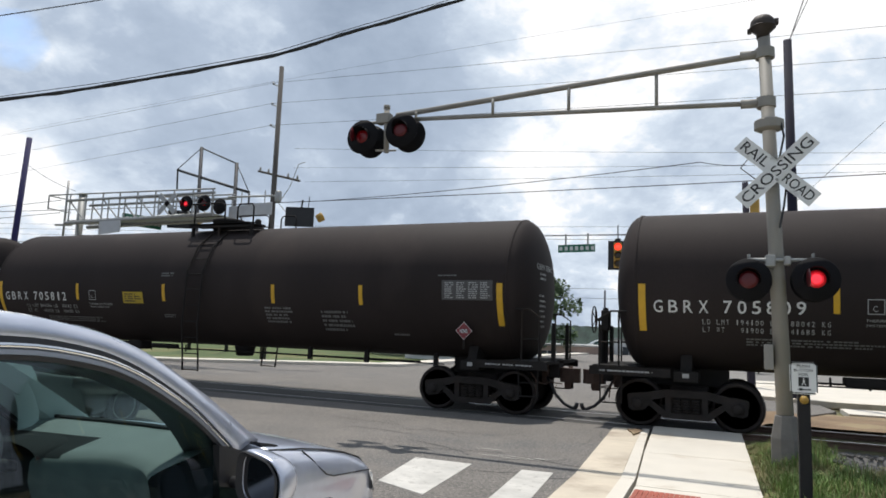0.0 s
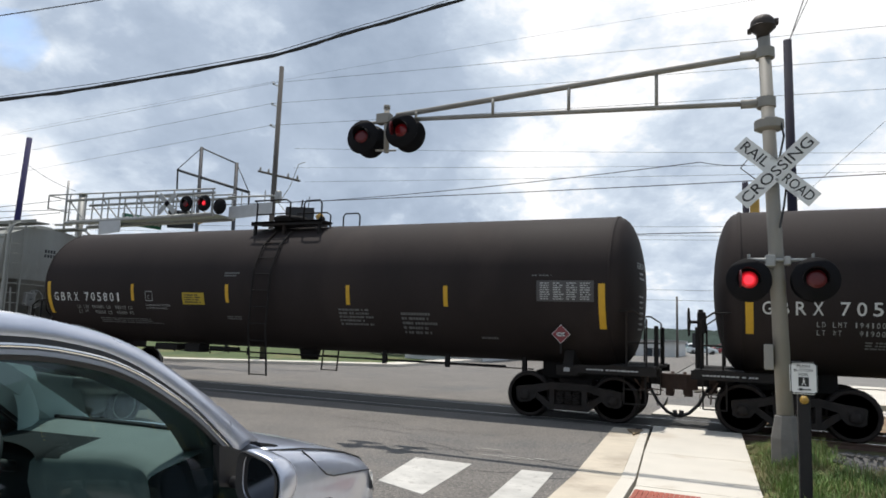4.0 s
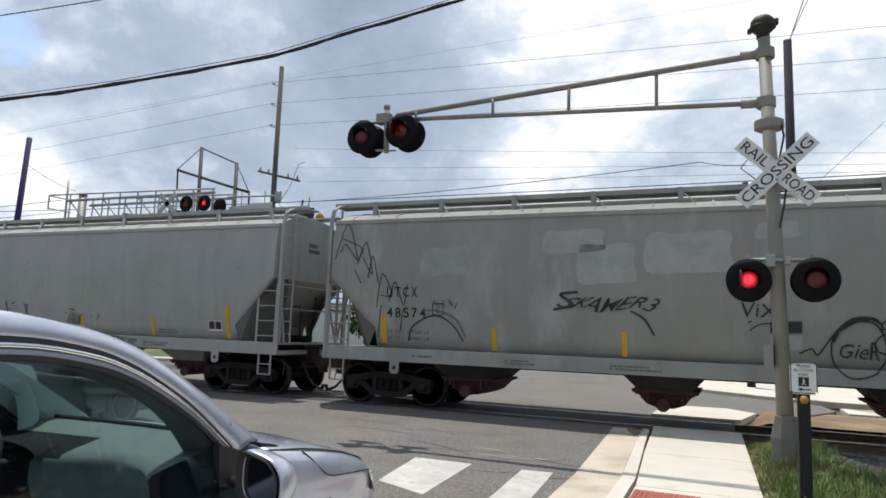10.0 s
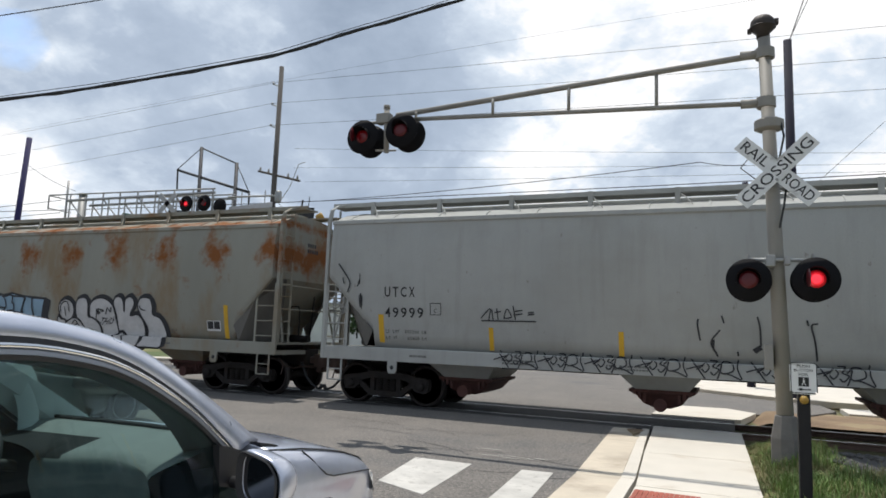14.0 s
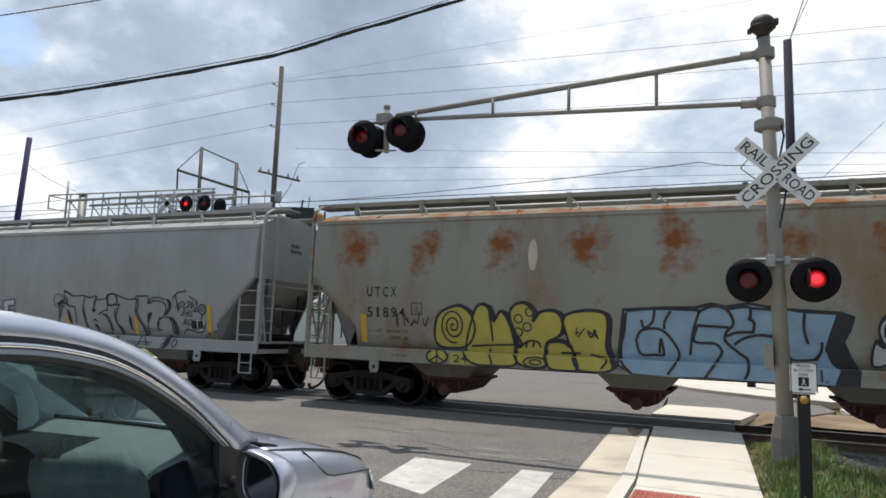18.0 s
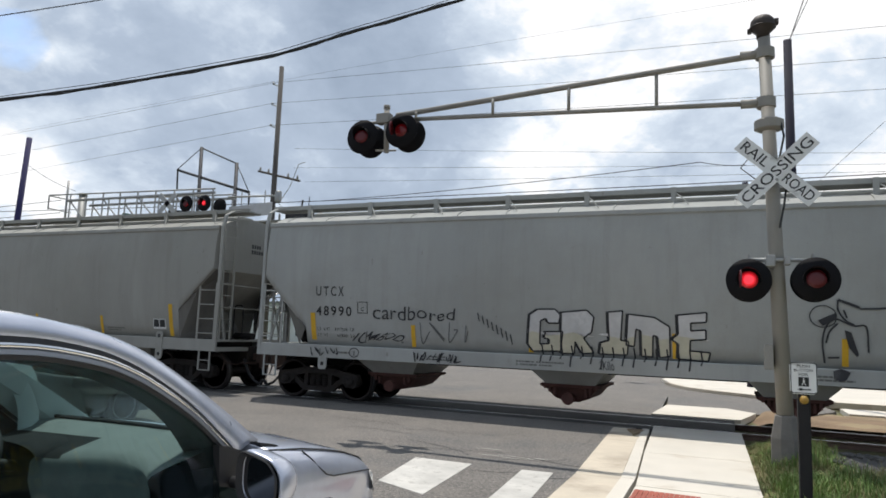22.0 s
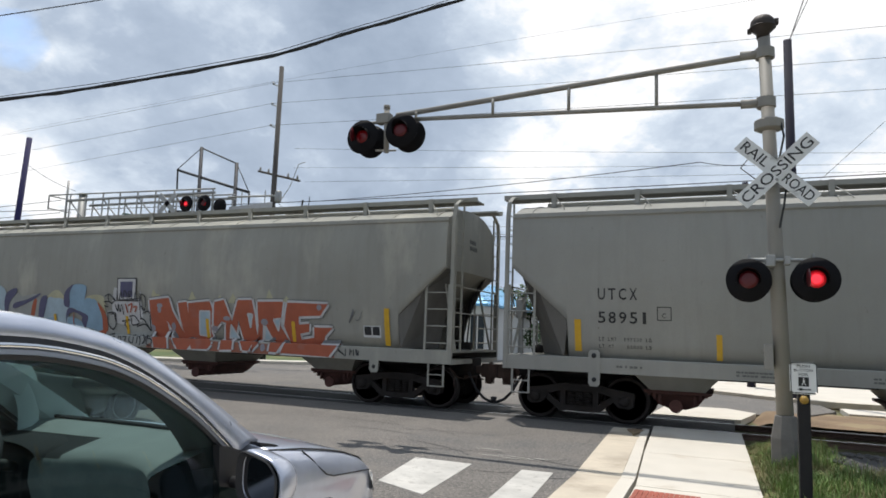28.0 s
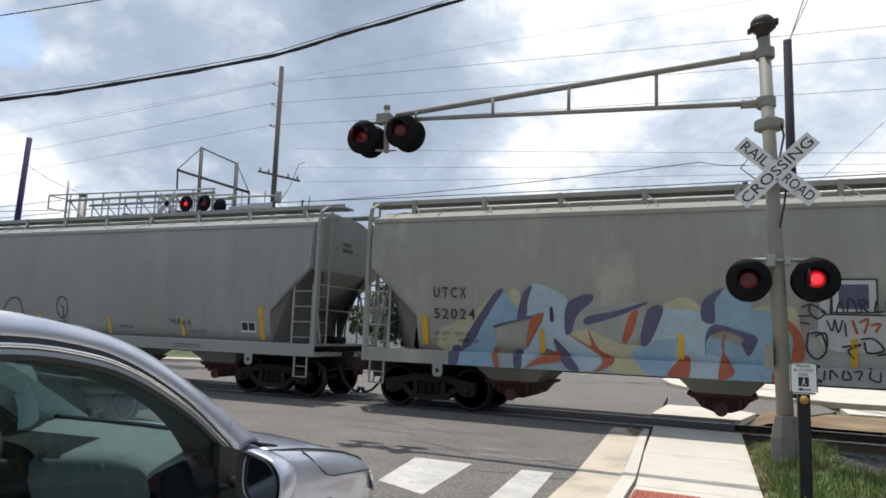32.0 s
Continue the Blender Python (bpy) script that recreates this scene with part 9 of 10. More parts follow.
line(carF, [(3.44, 1.97), (3.41, 1.7)], 0.035, None, 7)
line(carF, [(4.45, 2.34), (4.47, 1.92)], 0.035, None, 7)
tag(carF, 3.41, 1.83, 0.5, 0.2, 75, width=0.03)
words(carF, "THIS", 3.47, 1.57, 0.5, 0.2, G_BLACK, 0.0, 8, skew=0.2, wild=0.06)
# outlined letters on the light grey car
drip_letter(carG, [(-2.73, 2.09), (-2.56, 2.2), (-2.21, 2.21), (-2.1, 2.1), (-2.14, 1.93), (-2.35, 1.93), (-2.4, 2.02), (-2.51, 1.97), (-2.54, 1.51), (-2.35, 1.52), (-2.34, 1.61), (-2.45, 1.63), (-2.41, 1.76), (-2.06, 1.77), (-2.12, 1.38), (-2.69, 1.36), (-2.79, 1.5)], 0)
drip_letter(carG, [(-2.08, 2.15), (-1.58, 2.2), (-1.44, 2.07), (-1.49, 1.78), (-1.65, 1.66), (-1.46, 1.37), (-1.7, 1.35), (-1.82, 1.58), (-1.85, 1.34), (-2.12, 1.34)], 1)
drip_letter(carG, [(-1.17, 2.17), (-0.89, 2.2), (-0.94, 1.64), (-0.79, 1.62), (-0.83, 1.36), (-1.36, 1.36), (-1.32, 1.58), (-1.16, 1.63)], 2)
drip_letter(carG, [(-0.79, 2.14), (-0.31, 2.09), (-0.04, 1.92), (-0.04, 1.37), (-0.23, 1.34), (-0.26, 1.73), (-0.34, 1.75), (-0.36, 1.35), (-0.56, 1.35), (-0.56, 1.83), (-0.65, 1.86), (-0.69, 1.53), (-0.84, 1.55)], 3)
drip_letter(carG, [(0.1, 2.14), (0.61, 2.2), (0.6, 2.02), (0.33, 2), (0.33, 1.86), (0.59, 1.88), (0.59, 1.71), (0.32, 1.68), (0.31, 1.49), (0.66, 1.47), (0.62, 1.31), (0.1, 1.33), (0.11, 1.6), (-0.01, 1.69), (0.11, 1.79)], 4)
rg = random.Random(9)
for k in range(16):
    x = -2.5 + k * 0.2
    line(carG, [(x, 1.5), (x + 0.02, 1.3), (x, 1.28 - rg.uniform(0.02, 0.22))], 0.03)
words(carG, "cardbored", -6.33, 1.92, 1.95, 0.26, G_BLACK, -0.004, wild=0.07)
words(carG, "ICHABOD.", -6.95, 1.42, 1.3, 0.2, G_BLACK, 0.0, skew=0.2, wild=0.12)
tag(carG, -5.2, 1.4, 0.95, 0.5, 83, width=0.025, material=G_FADED)
tag(carG, -7.95, 1.04, 0.75, 0.2, 84)
tag(carG, -5.35, 1.02, 1.1, 0.22, 85)
line(carG, ell(-6.78, 1.15, 0.12, 0.1, 8), 0.02, None, 4, True)
line(carG, [(-6.78, 1.08), (-6.78, 1.19)], 0.02)
for k in range(8):
    line(carG, [(-3.85 + k * 0.1, 2.1 - k * 0.06), (-3.82 + k * 0.1, 1.93 - k * 0.065)], 0.025)
words(carG, "2Kilo", -1.35, 1.05, 0.3, 0.16, G_BLACK, wild=0.06)
line(carG, [(2.49, 1.38), (2.46, 1.74), (2.52, 2.01), (2.66, 2.13), (2.83, 2.06), (2.95, 2.02), (3.11, 2.0), (3.14, 1.58)], 0.03)
line(carG, [(2.54, 1.47), (2.71, 1.48)], 0.03)
line(carG, [(2.51, 1.72), (2.57, 1.92), (2.69, 2.06)], 0.03)
line(carG, [(2.7, 2.46), (2.7, 2.28), (2.81, 2.11), (2.93, 2.04)], 0.03)
line(carG, [(2.78, 2.29), (2.83, 2.15)], 0.03)
line(carG, [(3.02, 2.31), (3.28, 2.32), (3.51, 2.34)], 0.03)
line(carG, [(3.53, 2.32), (3.45, 2.08), (3.43, 1.94), (3.46, 1.77), (3.57, 1.38)], 0.03)
line(carG, [(3.47, 1.99), (3.49, 1.81), (3.62, 1.39)], 0.03)
line(carG, [(3.54, 1.34), (3.6, 1.21), (3.58, 1.02)], 0.03)
line(carG, [(3.59, 1.34), (3.61, 1.17)], 0.03)
line(carG, [(3.51, 2.32), (3.74, 2.28), (3.92, 2.33)], 0.03)
line(carG, [(3.8, 1.98), (3.84, 1.89), (3.94, 1.96)], 0.03)
line(carG, [(3.81, 1.61), (3.87, 1.69), (3.99, 1.62)], 0.03)
line(carG, [(3.85, 1.57), (3.97, 1.42), (3.99, 1.27), (3.86, 1.08)], 0.03)
line(carG, [(3.9, 1.57), (4.01, 1.4), (3.95, 1.19)], 0.03)
line(carG, [(3.99, 2.22), (4.2, 2.24), (4.37, 2.27)], 0.03)
line(carG, [(4.02, 1.82), (4.2, 1.92), (4.37, 1.97), (4.36, 2.23), (4.41, 2.35)], 0.03)
line(carG, [(4.25, 1.86), (4.43, 1.72), (4.54, 1.4)], 0.03)
line(carG, [(4.18, 1.86), (4.36, 1.71), (4.5, 1.4)], 0.03)
line(carG, [(4.5, 1.36), (4.44, 1.21), (4.24, 1.01)], 0.03)
line(carG, [(4.7, 2.08), (4.83, 2.11), (4.75, 1.98), (4.69, 1.81), (4.73, 1.6), (4.93, 1.4), (4.91, 1.23), (4.83, 1.05)], 0.03)
line(carG, [(4.66, 2.02), (4.64, 1.81), (4.69, 1.6), (4.86, 1.4), (4.85, 1.19), (4.78, 1.06)], 0.03)
line(carG, [(4.72, 2.38), (4.98, 2.28), (5.19, 2.25), (5.42, 2.27)], 0.03)
line(carG, [(2.7, 2.46), (2.85, 2.4), (3.02, 2.33)], 0.045)
line(carG, [(3.97, 2.33), (3.88, 2.13), (3.84, 1.91)], 0.045)
line(carG, [(4.39, 2.35), (4.57, 2.39), (4.71, 2.32), (4.72, 2.15), (4.55, 2.08), (4.4, 2.12), (4.37, 2.27)], 0.045, None, 4, True)
line(carG, [(2.27, 2.19), (2.36, 2.33), (2.53, 2.35), (2.66, 2.24), (2.64, 2.06), (2.47, 1.99), (2.32, 2.05)], 0.018, None, 4, True)
fill(carG, [(2.47, 2.01), (2.39, 2.1), (2.56, 2.19), (2.67, 2.24), (2.66, 2.15)], G_BLACK, 4, False)
fill(carG, [(2.79, 1.95), (2.89, 1.91), (3.0, 1.54), (2.97, 1.5), (2.85, 1.66)], G_BLACK, 4, False)
fill(carG, [(5.18, 1.86), (5.24, 1.74), (5.26, 1.41), (5.2, 1.49), (5.15, 1.7)], G_BLACK, 4, False)
fill(carG, [(2.6, 1.25), (2.72, 1.3), (2.86, 1.24), (2.79, 1.11), (2.7, 1.08), (2.61, 1.12)], G_BLACK, 4, False)
line(carG, [(5.2, 2.25), (5.41, 2.27)], 0.03)
line(carG, [(5.41, 2.34), (5.61, 2.34), (5.86, 2.33), (5.84, 2.14)], 0.03)
line(carG, [(5.41, 2.33), (5.44, 2.16), (5.4, 1.95), (5.45, 1.79), (5.66, 1.51), (5.72, 1.35), (5.66, 1.15), (5.52, 1.0)], 0.03)
line(carG, [(5.48, 2.29), (5.5, 2.12), (5.46, 1.91), (5.58, 1.71), (5.74, 1.49), (5.76, 1.27)], 0.03)
line(carG, [(5.84, 2.13), (5.98, 2.28), (6.22, 2.31), (6.42, 2.26)], 0.03)
line(carG, [(5.9, 2.14), (6.02, 2.21), (6.26, 2.22), (6.42, 2.16), (6.49, 2.06), (6.45, 1.94), (6.4, 1.86)], 0.03)
line(carG, [(5.98, 1.89), (5.86, 1.76), (5.83, 1.6), (5.86, 1.28), (5.92, 1.06)], 0.03)
line(carG, [(6.26, 1.8), (6.17, 1.65), (6.16, 1.53), (6.23, 1.45)], 0.03)
line(carG, [(6.38, 1.82), (6.22, 1.73), (6.2, 1.57)], 0.03)
line(carG, [(6.42, 1.8), (6.57, 1.79), (6.67, 1.63), (6.68, 1.4)], 0.03)
line(carG, [(6.63, 1.33), (6.57, 1.19), (6.43, 1.09)], 0.03)
line(carG, [(6.57, 1.35), (6.51, 1.23)], 0.03)
line(carG, [(7.27, 2.36), (7.35, 2.3), (7.49, 2.24), (7.53, 2.13), (7.44, 1.99), (7.54, 1.97)], 0.03)
line(carG, [(7.06, 1.39), (7.1, 1.49), (7.25, 1.52), (7.47, 1.45), (7.68, 1.48), (7.77, 1.67)], 0.03)
line(carG, [(7.32, 1.66), (7.36, 1.54), (7.5, 1.53), (7.61, 1.59), (7.66, 1.88)], 0.03)
fill(carG, [(6.45, 2.28), (6.59, 2.27), (6.67, 2.17), (6.63, 2.03), (6.53, 1.88), (6.36, 1.84), (6.49, 1.94), (6.57, 2.07), (6.55, 2.19)], G_BLACK, 4, False)
fill(carG, [(6.53, 1.82), (6.69, 1.81), (6.82, 1.68), (6.88, 1.48), (6.86, 1.36), (6.7, 1.38), (6.74, 1.56), (6.69, 1.71)], G_BLACK, 4, False)
fill(carG, [(6.65, 1.31), (6.78, 1.32), (6.66, 1.12), (6.55, 1.02), (6.34, 1.0), (6.49, 1.07)], G_BLACK, 4, False)
fill(carG, [(5.84, 1.9), (6.0, 1.93), (5.98, 1.87), (5.9, 1.76), (5.84, 1.6), (5.82, 1.76)], G_BLACK, 4, False)
line(carG, [(7.57, 2.03), (7.67, 2.15), (7.79, 2.1), (7.78, 1.96), (7.67, 1.9)], 0.03, None, 4, True)
line(carG, [(7.64, 2.03), (7.69, 2.09), (7.73, 2.04), (7.69, 1.97)], 0.02, None, 4, True)
line(carG, [(6.78, 1.13), (6.84, 1.23), (6.91, 1.25), (6.95, 1.17), (6.85, 1.06)], 0.025, None, 4, True)
words(carG, "ADON", 6.76, 2.03, 0.57, 0.19, G_BLACK, skew=0.15, wild=0.08)
words(carG, "BHUC", 6.95, 1.86, 0.39, 0.15, G_BLACK, skew=0.15, wild=0.08)
words(carG, "RGK", 6.97, 1.62, 0.41, 0.19, G_BLACK, skew=0.15, wild=0.08)
words(carG, "2KITZ", 7.68, 1.37, 0.36, 0.14, G_BLACK, skew=0.15, wild=0.08)
line(carG, [(6.71, 2.23), (6.73, 2.33), (6.84, 2.41), (6.88, 2.45), (7.11, 2.47), (7.17, 2.51)], 0.03)
line(carG, [(6.8, 2.39), (6.86, 2.15), (6.9, 1.95)], 0.03)
# big blue and red pieces
fill(carI, [(-7.64, 1.34), (-7.61, 1.73), (-7.27, 1.88), (-6.69, 2.22), (-6.47, 2.39), (-7.03, 1.41)], G_STRAW, 0.5)
fill(carI, [(-6.04, 2.54), (-5.86, 2.59), (-5.78, 2.32), (-5.94, 2.13)], G_STRAW, 0.53)
fill(carI, [(-3.11, 2.2), (-2.76, 2.46), (-2.48, 2.4), (-2.28, 2.02), (-2.84, 1.71)], G_STRAW, 0.56)
fill(carI, [(-1.53, 2.23), (-1.38, 2.33), (-1.08, 2.29), (-1.08, 2.18)], G_STRAW, 0.59)
fill(carI, [(-4.76, 2.02), (-4.36, 2.39), (-4.12, 2.29), (-3.37, 2.33), (-3.51, 1.69), (-4.08, 1.61), (-4.61, 1.66)], G_BUFF2, 0.62)
fill(carI, [(-4.8, 1.68), (-4.44, 1.82), (-3.84, 1.58), (-3.05, 1.51), (-3.03, 0.99), (-3.93, 1.02), (-4.18, 1.31)], G_STRAW, 0.65)
fill(carI, [(-6.18, 2.53), (-5.87, 2.21), (-5.71, 2.24), (-5.88, 1.97), (-6.36, 1.85), (-6.32, 1.39), (-6.33, 1.05), (-7.2, 1.04), (-6.96, 1.44), (-6.48, 2.09)], G_BLUE, 2.18)
fill(carI, [(-6.35, 2.53), (-6.17, 2.56), (-6.48, 2.14), (-6.89, 1.45), (-7.13, 1.41), (-6.8, 1.92)], G_PURPLE, 3.71)
fill(carI, [(-7.33, 1.38), (-7.13, 1.38), (-7.17, 1.02), (-7.37, 1.03)], G_PURPLE, 3.74)
fill(carI, [(-5.93, 1.35), (-5.78, 1.35), (-5.78, 1.03), (-5.93, 1.04)], G_PURPLE, 3.77)
fill(carI, [(-5.6, 2.67), (-5.42, 2.7), (-5.1, 2.59), (-4.86, 2.44), (-4.82, 2.07), (-4.9, 1.8), (-4.42, 1.45), (-4.18, 1.26), (-4.37, 1.04), (-4.82, 1.04), (-5.11, 1.35), (-5.33, 1.4), (-5.72, 1.03), (-5.77, 1.35), (-5.65, 1.46), (-5.32, 2.11), (-5.69, 2.05), (-5.74, 2.21)], G_SKY, 2.3)
fill(carI, [(-5.73, 2.56), (-5.56, 2.68), (-5.65, 2.37), (-5.69, 2.05), (-5.87, 1.97), (-5.84, 2.26)], G_PURPLE, 3.83)
fill(carI, [(-5.2, 2.22), (-5.15, 2.25), (-5.12, 2.1), (-5.13, 1.96), (-5.19, 1.98)], G_BLACK, 5.36)
fill(carI, [(-6.36, 1.86), (-5.88, 1.99), (-5.69, 2.06), (-5.5, 2.04), (-5.94, 1.94), (-6.36, 1.81)], G_PURPLE, 5.39)
fill(carI, [(-5.31, 2.12), (-5.46, 1.82), (-5.7, 1.41), (-5.62, 1.94), (-5.53, 2.04)], G_RED, 6.92)
fill(carI, [(-5.7, 1.03), (-5.39, 1.25), (-5.05, 1.39), (-5.0, 1.19), (-5.44, 1.1)], G_RED, 5.45)
fill(carI, [(-6.41, 1.38), (-6.32, 1.39), (-6.24, 1.03), (-6.35, 1.04)], G_RED, 5.48)
fill(carI, [(-5.13, 1.64), (-4.87, 1.39), (-4.59, 1.04), (-4.82, 1.04), (-5.05, 1.33)], G_PURPLE, 4.01)
fill(carI, [(-4.4, 2.52), (-4.35, 2.39), (-4.64, 2.12), (-4.8, 1.73), (-4.9, 1.79), (-4.84, 2.33)], G_PURPLE, 4.04)
fill(carI, [(-4.45, 1.84), (-4.25, 1.46), (-3.91, 1.25), (-4.31, 1.01), (-4.15, 1.26), (-4.67, 1.61), (-4.8, 1.72), (-4.4, 1.51)], G_RED, 5.57)
fill(carI, [(-4.46, 2.08), (-3.93, 2.19), (-3.37, 2.37), (-3.37, 2.32), (-3.87, 2.1), (-4.47, 1.92)], G_PURPLE, 4.1)
fill(carI, [(-3.64, 2.14), (-3.49, 2.18), (-3.65, 1.68), (-3.8, 1.63)], G_RED, 2.63)
fill(carI, [(-3.03, 2.23), (-2.75, 2.25), (-2.42, 2.22), (-2.16, 1.98), (-2.29, 1.53), (-2.58, 0.95), (-3.01, 0.98), (-3.22, 1.5), (-3.39, 1.62)], G_SKY, 2.66)
fill(carI, [(-3.61, 1.48), (-2.78, 1.72), (-2.83, 1.51), (-2.97, 0.99), (-3.3, 1.0)], G_BLUE, 4.19)
fill(carI, [(-3.31, 2.23), (-3.03, 2.26), (-3.28, 1.62), (-3.46, 1.61)], G_PURPLE, 5.72)
fill(carI, [(-2.97, 1.03), (-2.71, 1.37), (-2.57, 1.35), (-2.62, 0.97)], G_RED, 5.75)
fill(carI, [(-1.99, 2.62), (-1.5, 2.59), (-1.53, 2.18), (-1.08, 2.18), (-1.05, 1.05), (-2.27, 0.99), (-2.29, 1.48), (-2.17, 1.73), (-1.72, 1.63), (-1.56, 1.42), (-1.47, 1.75), (-1.67, 1.84), (-1.99, 1.98), (-2.18, 2.0), (-2.16, 2.32)], G_BLUE, 2.78)
fill(carI, [(-2.55, 1.38), (-2.05, 1.4), (-2.04, 1.01), (-2.56, 0.98)], G_SKY, 4.31)
fill(carI, [(-1.99, 2.64), (-2.14, 2.39), (-2.14, 2.02), (-2.36, 2.07), (-2.32, 2.42)], G_PURPLE, 5.84)
fill(carI, [(-2.17, 1.98), (-1.88, 1.93), (-1.46, 1.79), (-1.48, 1.61), (-1.59, 1.44), (-1.69, 1.63), (-1.67, 1.75), (-1.99, 1.87), (-2.26, 1.73), (-2.3, 1.47), (-2.3, 1.78)], G_PURPLE, 5.87)
fill(carI, [(-1.95, 1.86), (-2.03, 1.59), (-1.82, 1.17), (-1.96, 1.02), (-2.09, 1.02), (-2.05, 1.35)], G_RED, 7.4)
fill(carI, [(-1.57, 2.18), (-1.11, 2.16), (-0.91, 1.77), (-0.85, 1.4), (-1.14, 1.03), (-1.54, 1.03)], G_BLUE, 2.93)
fill(carI, [(-1.04, 2.15), (-0.81, 1.96), (-0.7, 1.68), (-0.72, 1.4), (-0.9, 1.39), (-0.88, 1.77)], G_RED, 5.96)
fill(carI, [(-1.12, 1.34), (-0.8, 1.38), (-0.99, 1.03), (-1.23, 1.02)], G_RED, 5.99)
fill(carI, [(-1.47, 2.18), (-1.37, 2.33), (-0.92, 2.34), (-0.77, 2.1), (-0.74, 1.03), (-0.99, 1.02), (-0.91, 1.77)], G_STRAW, 1.52)
fill(carI, [(0.93, 2.34), (1.0, 2.52), (1.08, 2.41), (1.26, 2.37)], G_STRAW, 1.55)
fill(carI, [(-0.44, 2.49), (-0.27, 2.49), (-0.26, 2.25), (0.51, 2.27), (0.51, 2.47), (0.56, 1.68), (-0.41, 1.65)], G_WHITE, 3.08)
fill(carI, [(-0.69, 1.92), (0.87, 1.94), (1.02, 1.13), (-0.7, 1.06)], G_BUFF, 1.61)
fill(carI, [(-7.45, 1.005), (-7.35, 1.27), (-0.95, 1.27), (-0.95, 1.005)], flat_paint("spray_sill_grey_blue", (0.30, 0.36, 0.38)), 0, False)
fill(carI, [(-0.3, 2.82), (0.4, 2.82), (0.4, 2.24), (-0.29, 2.23)], G_BLACK, 8, False)
fill(carI, [(-0.27, 2.79), (0.37, 2.79), (0.38, 2.27), (-0.26, 2.25)], G_WHITE, 8.5, False)
fill(carI, [(-0.18, 2.72), (0.27, 2.72), (0.27, 2.31), (-0.17, 2.3)], G_PURPLE, 9, False)
line(carI, [(-0.38, 2.25), (-0.58, 2.37), (-0.62, 2.25), (-0.5, 2.13), (-0.38, 2.23), (-0.45, 2.25)], 0.03, None, 10)
line(carI, [(-0.29, 2.49), (-0.3, 2.23)], 0.03, None, 10)
line(carI, [(-0.22, 2.23), (-0.15, 2.44), (-0.1, 2.23)], 0.03, None, 10)
line(carI, [(-0.05, 2.26), (-0.03, 2.47), (0.06, 2.4), (0.09, 2.24)], 0.03, None, 10)
line(carI, [(0.16, 2.26), (0.13, 2.45), (0.25, 2.42), (0.16, 2.35), (0.28, 2.24)], 0.03, None, 10)
line(carI, [(0.37, 2.45), (0.36, 2.27), (0.48, 2.27)], 0.03, None, 10)
line(carI, [(0.55, 2.22), (0.57, 2.38), (0.71, 2.32), (0.73, 2.09), (0.67, 1.95), (0.57, 2.09)], 0.03, None, 10)
line(carI, [(-0.79, 2.17), (-0.6, 2.18)], 0.03, None, 10)
line(carI, [(-0.77, 2.06), (-0.62, 2.04)], 0.03, None, 10)
line(carI, [(-0.75, 2.32), (-0.58, 2.39)], 0.03, None, 10)
line(carI, [(-0.64, 1.9), (-0.66, 1.59), (-0.51, 1.44), (-0.37, 1.6), (-0.45, 1.88), (-0.62, 1.87)], 0.03, None, 10)
line(carI, [(-0.54, 1.83), (-0.38, 1.88), (-0.35, 1.65)], 0.03, None, 10)
line(carI, [(-0.14, 1.66), (0.14, 1.71), (-0.04, 1.61), (0.05, 1.46)], 0.03, None, 10)
line(carI, [(0.14, 1.8), (0.33, 1.81), (0.47, 1.63), (0.24, 1.58), (0.19, 1.76)], 0.03, None, 10)
line(carI, [(0.38, 1.54), (0.69, 1.6), (0.87, 1.43)], 0.03, None, 10)
line(carI, [(0.55, 1.77), (0.69, 1.69), (0.87, 1.43)], 0.03, None, 10)
line(carI, [(0.62, 1.89), (0.87, 1.92), (0.88, 1.43)], 0.03, None, 10)
line(carI, [(-0.72, 1.26), (-0.48, 1.32), (-0.67, 1.17), (-0.46, 1.07), (-0.72, 1.06)], 0.03, None, 10)
line(carI, [(-0.41, 1.26), (-0.43, 1.09)], 0.03, None, 10)
line(carI, [(-0.34, 1.1), (-0.32, 1.26), (-0.22, 1.15)], 0.03, None, 10)
line(carI, [(-0.13, 1.27), (-0.15, 1.13), (-0.03, 1.14), (-0.08, 1.27)], 0.03, None, 10)
line(carI, [(0.01, 1.25), (0.13, 1.26), (0.08, 1.12)], 0.03, None, 10)
line(carI, [(0.29, 1.33), (0.24, 1.17), (0.38, 1.11), (0.4, 1.27)], 0.03, None, 10)
line(carI, [(0.52, 1.1), (0.56, 1.32), (0.65, 1.19), (0.63, 1.06)], 0.03, None, 10)
line(carI, [(0.71, 1.33), (0.83, 1.2), (0.74, 1.11), (0.87, 1.34)], 0.03, None, 10)
line(carI, [(0.91, 1.32), (0.87, 1.12), (1.02, 1.06), (1.05, 1.21), (0.91, 1.25)], 0.03, None, 10)
line(carI, [(-0.36, 2.11), (-0.28, 1.93), (-0.24, 2.12), (-0.19, 1.91), (-0.12, 2.12)], 0.025, None, 10)
line(carI, [(-0.09, 2.07), (-0.07, 1.84)], 0.025, None, 10)
line(carI, [(-0.38, 2.21), (0.5, 2.21)], 0.025, None, 10)
line(carI, [(0.51, 2.45), (0.55, 1.7)], 0.025, None, 10)
line(carI, [(0.02, 2.12), (0.09, 1.89)], 0.04, G_RED, 10)
line(carI, [(0.12, 2.08), (0.25, 2.13), (0.19, 1.9)], 0.04, G_RED, 10)
line(carI, [(0.28, 2.04), (0.42, 2.06), (0.35, 1.92)], 0.04, G_RED, 10)
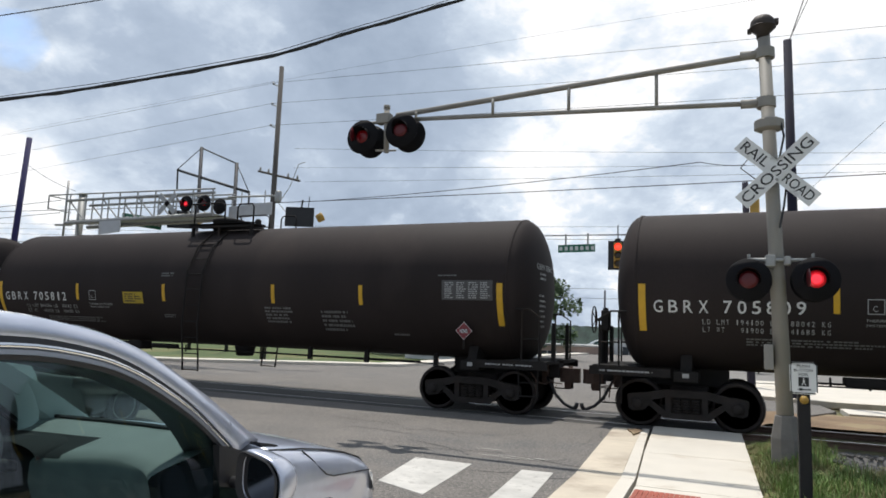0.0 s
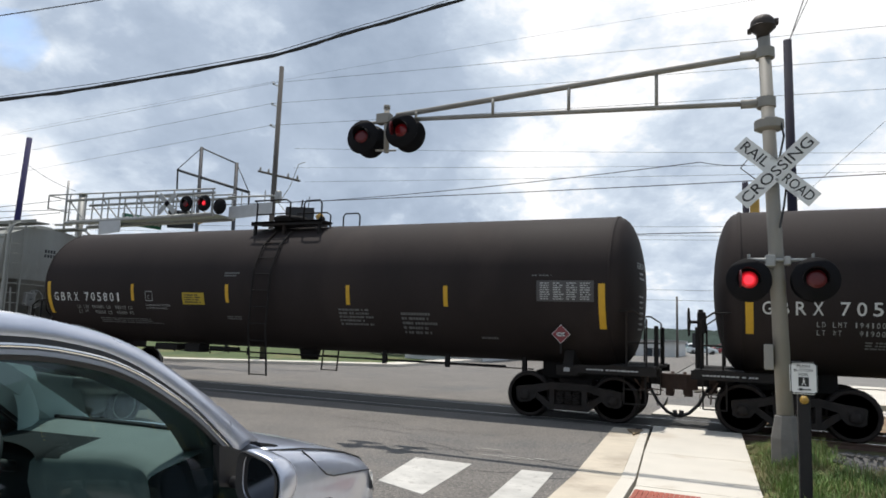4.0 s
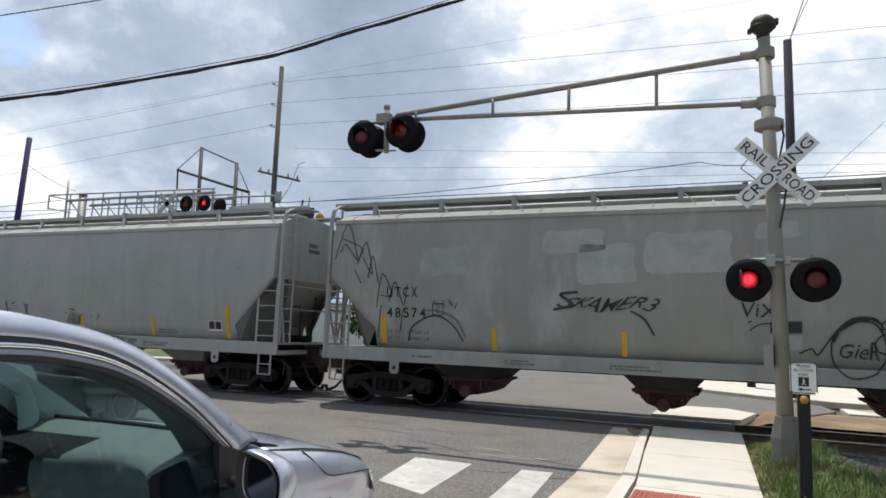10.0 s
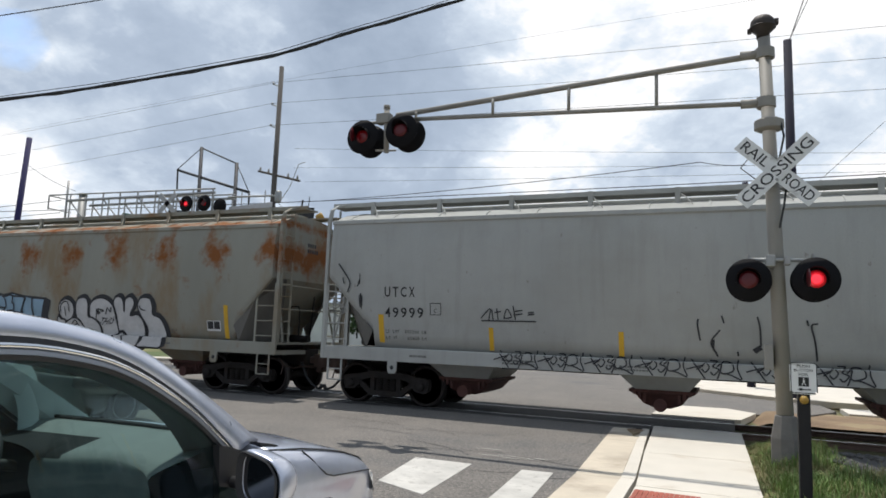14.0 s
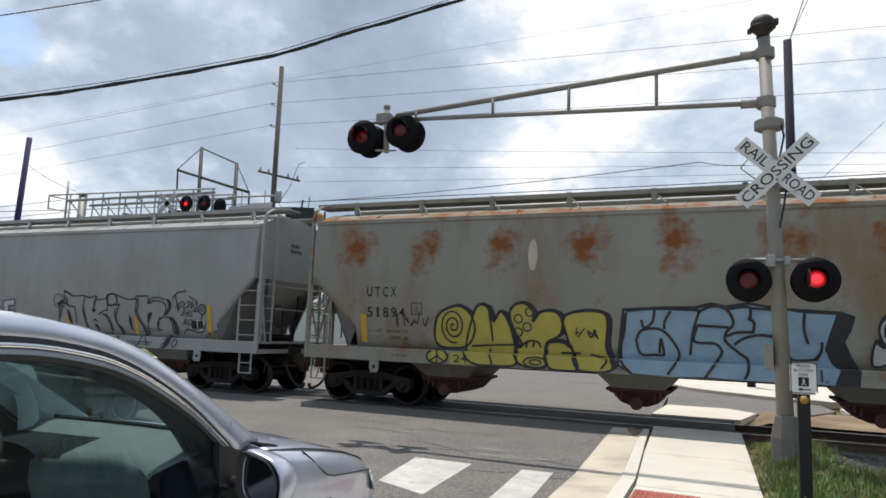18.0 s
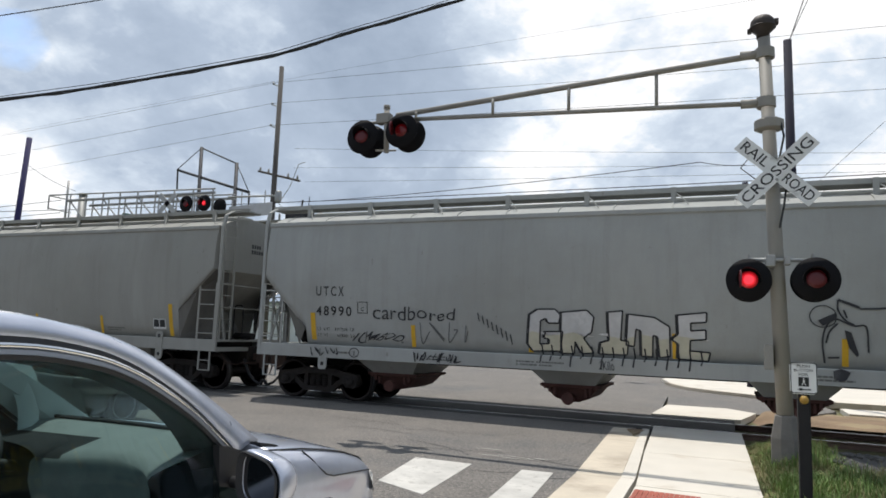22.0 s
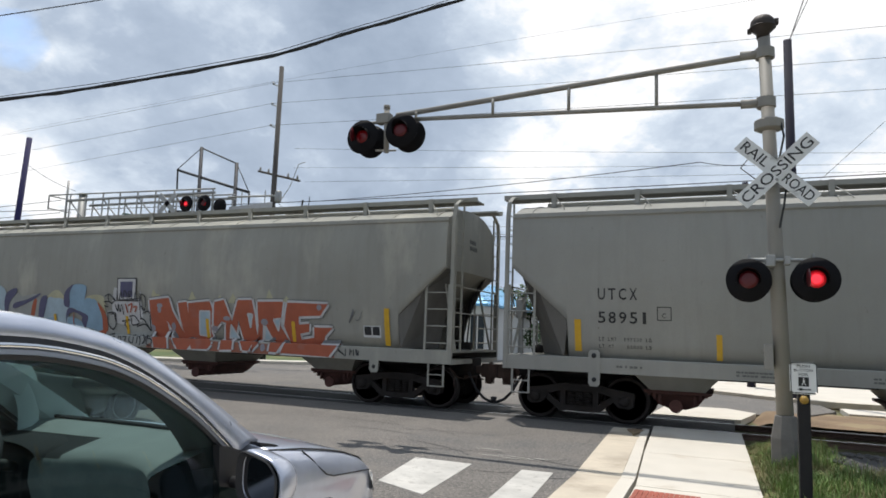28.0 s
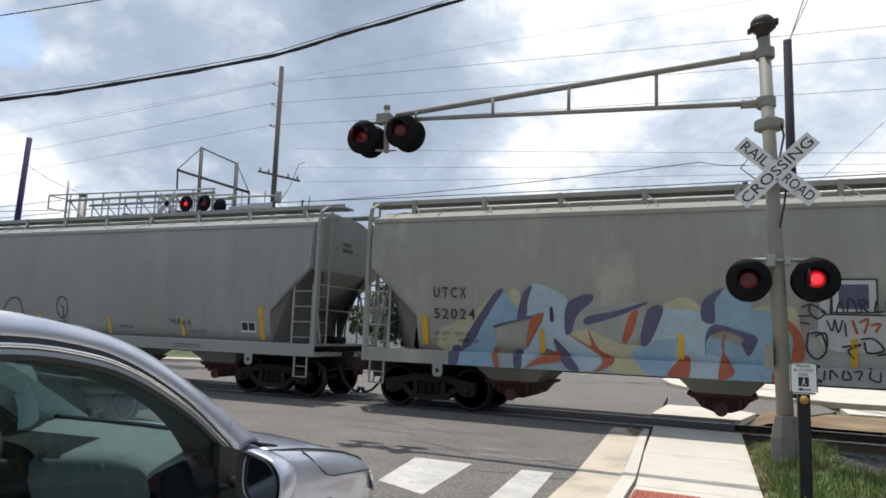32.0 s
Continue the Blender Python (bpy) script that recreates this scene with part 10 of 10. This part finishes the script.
for x, z in ((1.0, 2.45), (2.3, 2.5), (3.2, 2.4), (3.6, 2.45), (4.7, 2.55), (5.2, 2.4)):
    fill(carI, [(x - 0.15, 2.2), (x, z), (x + 0.18, 2.2)], G_STRAW, 0, False)
red_letter(carI, [(0.86, 2.24), (1.53, 2.31), (1.67, 1.96), (1.99, 1.44), (1.91, 1.81), (1.85, 2.18), (2.14, 2.21), (2.27, 1.59), (2.35, 1.14), (2.24, 1), (1.92, 1), (1.46, 1.72), (1.58, 1.01), (1.13, 1.01), (0.92, 1.66)], 0)
red_letter(carI, [(2.19, 2.18), (2.88, 2.24), (2.97, 2.06), (2.9, 1.48), (3.01, 1.17), (2.9, 1.05), (2.4, 1.03), (2.23, 1.3), (2.2, 1.7)], 1)
red_letter(carI, [(3.04, 2.22), (3.34, 2.28), (3.58, 1.75), (3.77, 2.28), (4.2, 2.29), (4.28, 1.96), (4.31, 1.53), (4.35, 1.32), (4.16, 1.06), (3.99, 1.07), (3.89, 1.34), (3.78, 1.78), (3.67, 1.4), (3.66, 1.07), (3.28, 1.05), (3.33, 1.35), (3.39, 1.72), (3.24, 1.74), (2.97, 1.48)], 2)
red_letter(carI, [(4.37, 2.25), (5.12, 2.26), (5.03, 1.69), (5.22, 1.38), (4.99, 1.06), (4.77, 1.07), (4.81, 1.32), (4.53, 1.8), (4.44, 1.24), (4.25, 1.06), (4.38, 1.67)], 3)
red_letter(carI, [(5.24, 2.24), (6.37, 2.22), (6.16, 1.95), (5.56, 1.92), (5.55, 1.73), (5.85, 1.76), (5.83, 1.57), (5.57, 1.52), (5.6, 1.38), (5.96, 1.44), (5.98, 1.68), (6.48, 1.68), (6.27, 1.49), (6.21, 1.32), (6.69, 1.33), (6.45, 1.02), (5.11, 1.05), (5.26, 1.38), (5.13, 1.69)], 4)
red_gap(carI, [(2.57, 1.99), (2.9, 1.99), (2.85, 1.36), (2.52, 1.39)])
red_gap(carI, [(3.47, 1.34), (3.55, 1.68), (3.78, 1.34)])
red_gap(carI, [(4.07, 1.96), (4.22, 1.94), (4.14, 1.61)])
red_gap(carI, [(4.52, 1.33), (4.59, 1.67), (4.79, 1.32)])
red_gap(carI, [(4.83, 1.83), (5.05, 1.86), (4.96, 1.56)])
fill(carI, [(0.85, 1.01), (0.9, 1.25), (6.5, 1.25), (6.6, 1.01)], flat_paint("spray_red_sill", (0.33, 0.12, 0.07)), 0.2, False)
rg = random.Random(12)
for k in range(11):
    x, z = rg.uniform(0.9, 6.2), rg.uniform(1.1, 2.2)
    fill(carI, ell(x, z, rg.uniform(0.06, 0.14), rg.uniform(0.05, 0.10), 8), flat_paint("spray_grey_mauve", (0.28, 0.26, 0.28)), 7.4 + 0.03 * k)
tag(carI, 6.7, 1.05, 0.5, 0.2, 120)
tag(carI, 6.9, 1.75, 0.4, 0.4, 121, material=G_FADED)
# faint shapes on the last car
line(carJ, ell(1.0, 2.0, 0.22, 0.3), 0.03, None, 4, True)
line(carJ, [(0.95, 2.05), (1.05, 1.95), (1.0, 1.7)], 0.03)
line(carJ, [(-1.5, 1.9), (-1.2, 2.2), (-0.8, 2.2), (-0.65, 1.8)], 0.03)
tag(carJ, 0.8, 1.45, 0.4, 0.2, 130)
tag(carJ, 3.2, 1.5, 0.4, 0.12, 131, material=G_FADED)
tag(carJ, 5.0, 1.6, 0.6, 0.2, 132, material=G_FADED)


def motions():
    """The train rolls by; every wheelset turns with it."""
    for car, centre in TRAIN:
        walk(car, [(t, pose(centre + train_at(t), 0, 0)) for t in [k * 0.5 for k in range(65)]])
    for w in SPINNING:
        x = w.location.x
        walk(w, [(k / 10, pose(x, 0, WHEEL_R, 0, math.degrees(train_at(k / 10) - train_at(0)) / WHEEL_R, 0)) for k in range(321)])

    # the flashers change sides every 0.887 s
    beat, start = 0.887, 17.2 - 20 * 0.887
    for sh, first in BLINK_DISCS:
        at = sh.location.copy()
        rows = []
        k = 0
        while start + k * beat < 32.0:
            t0, t1 = max(0.0, start + k * beat + 0.04), min(32.0, start + (k + 1) * beat - 0.04)
            is_open = (k % 2 == 0) == first
            if t1 > t0:
                m = pose(at.x, at.y, at.z, 0, 0, -82 if is_open else 0)
                rows += [(t0, m), (t1, m)]
            k += 1
        walk(sh, rows)


motions()
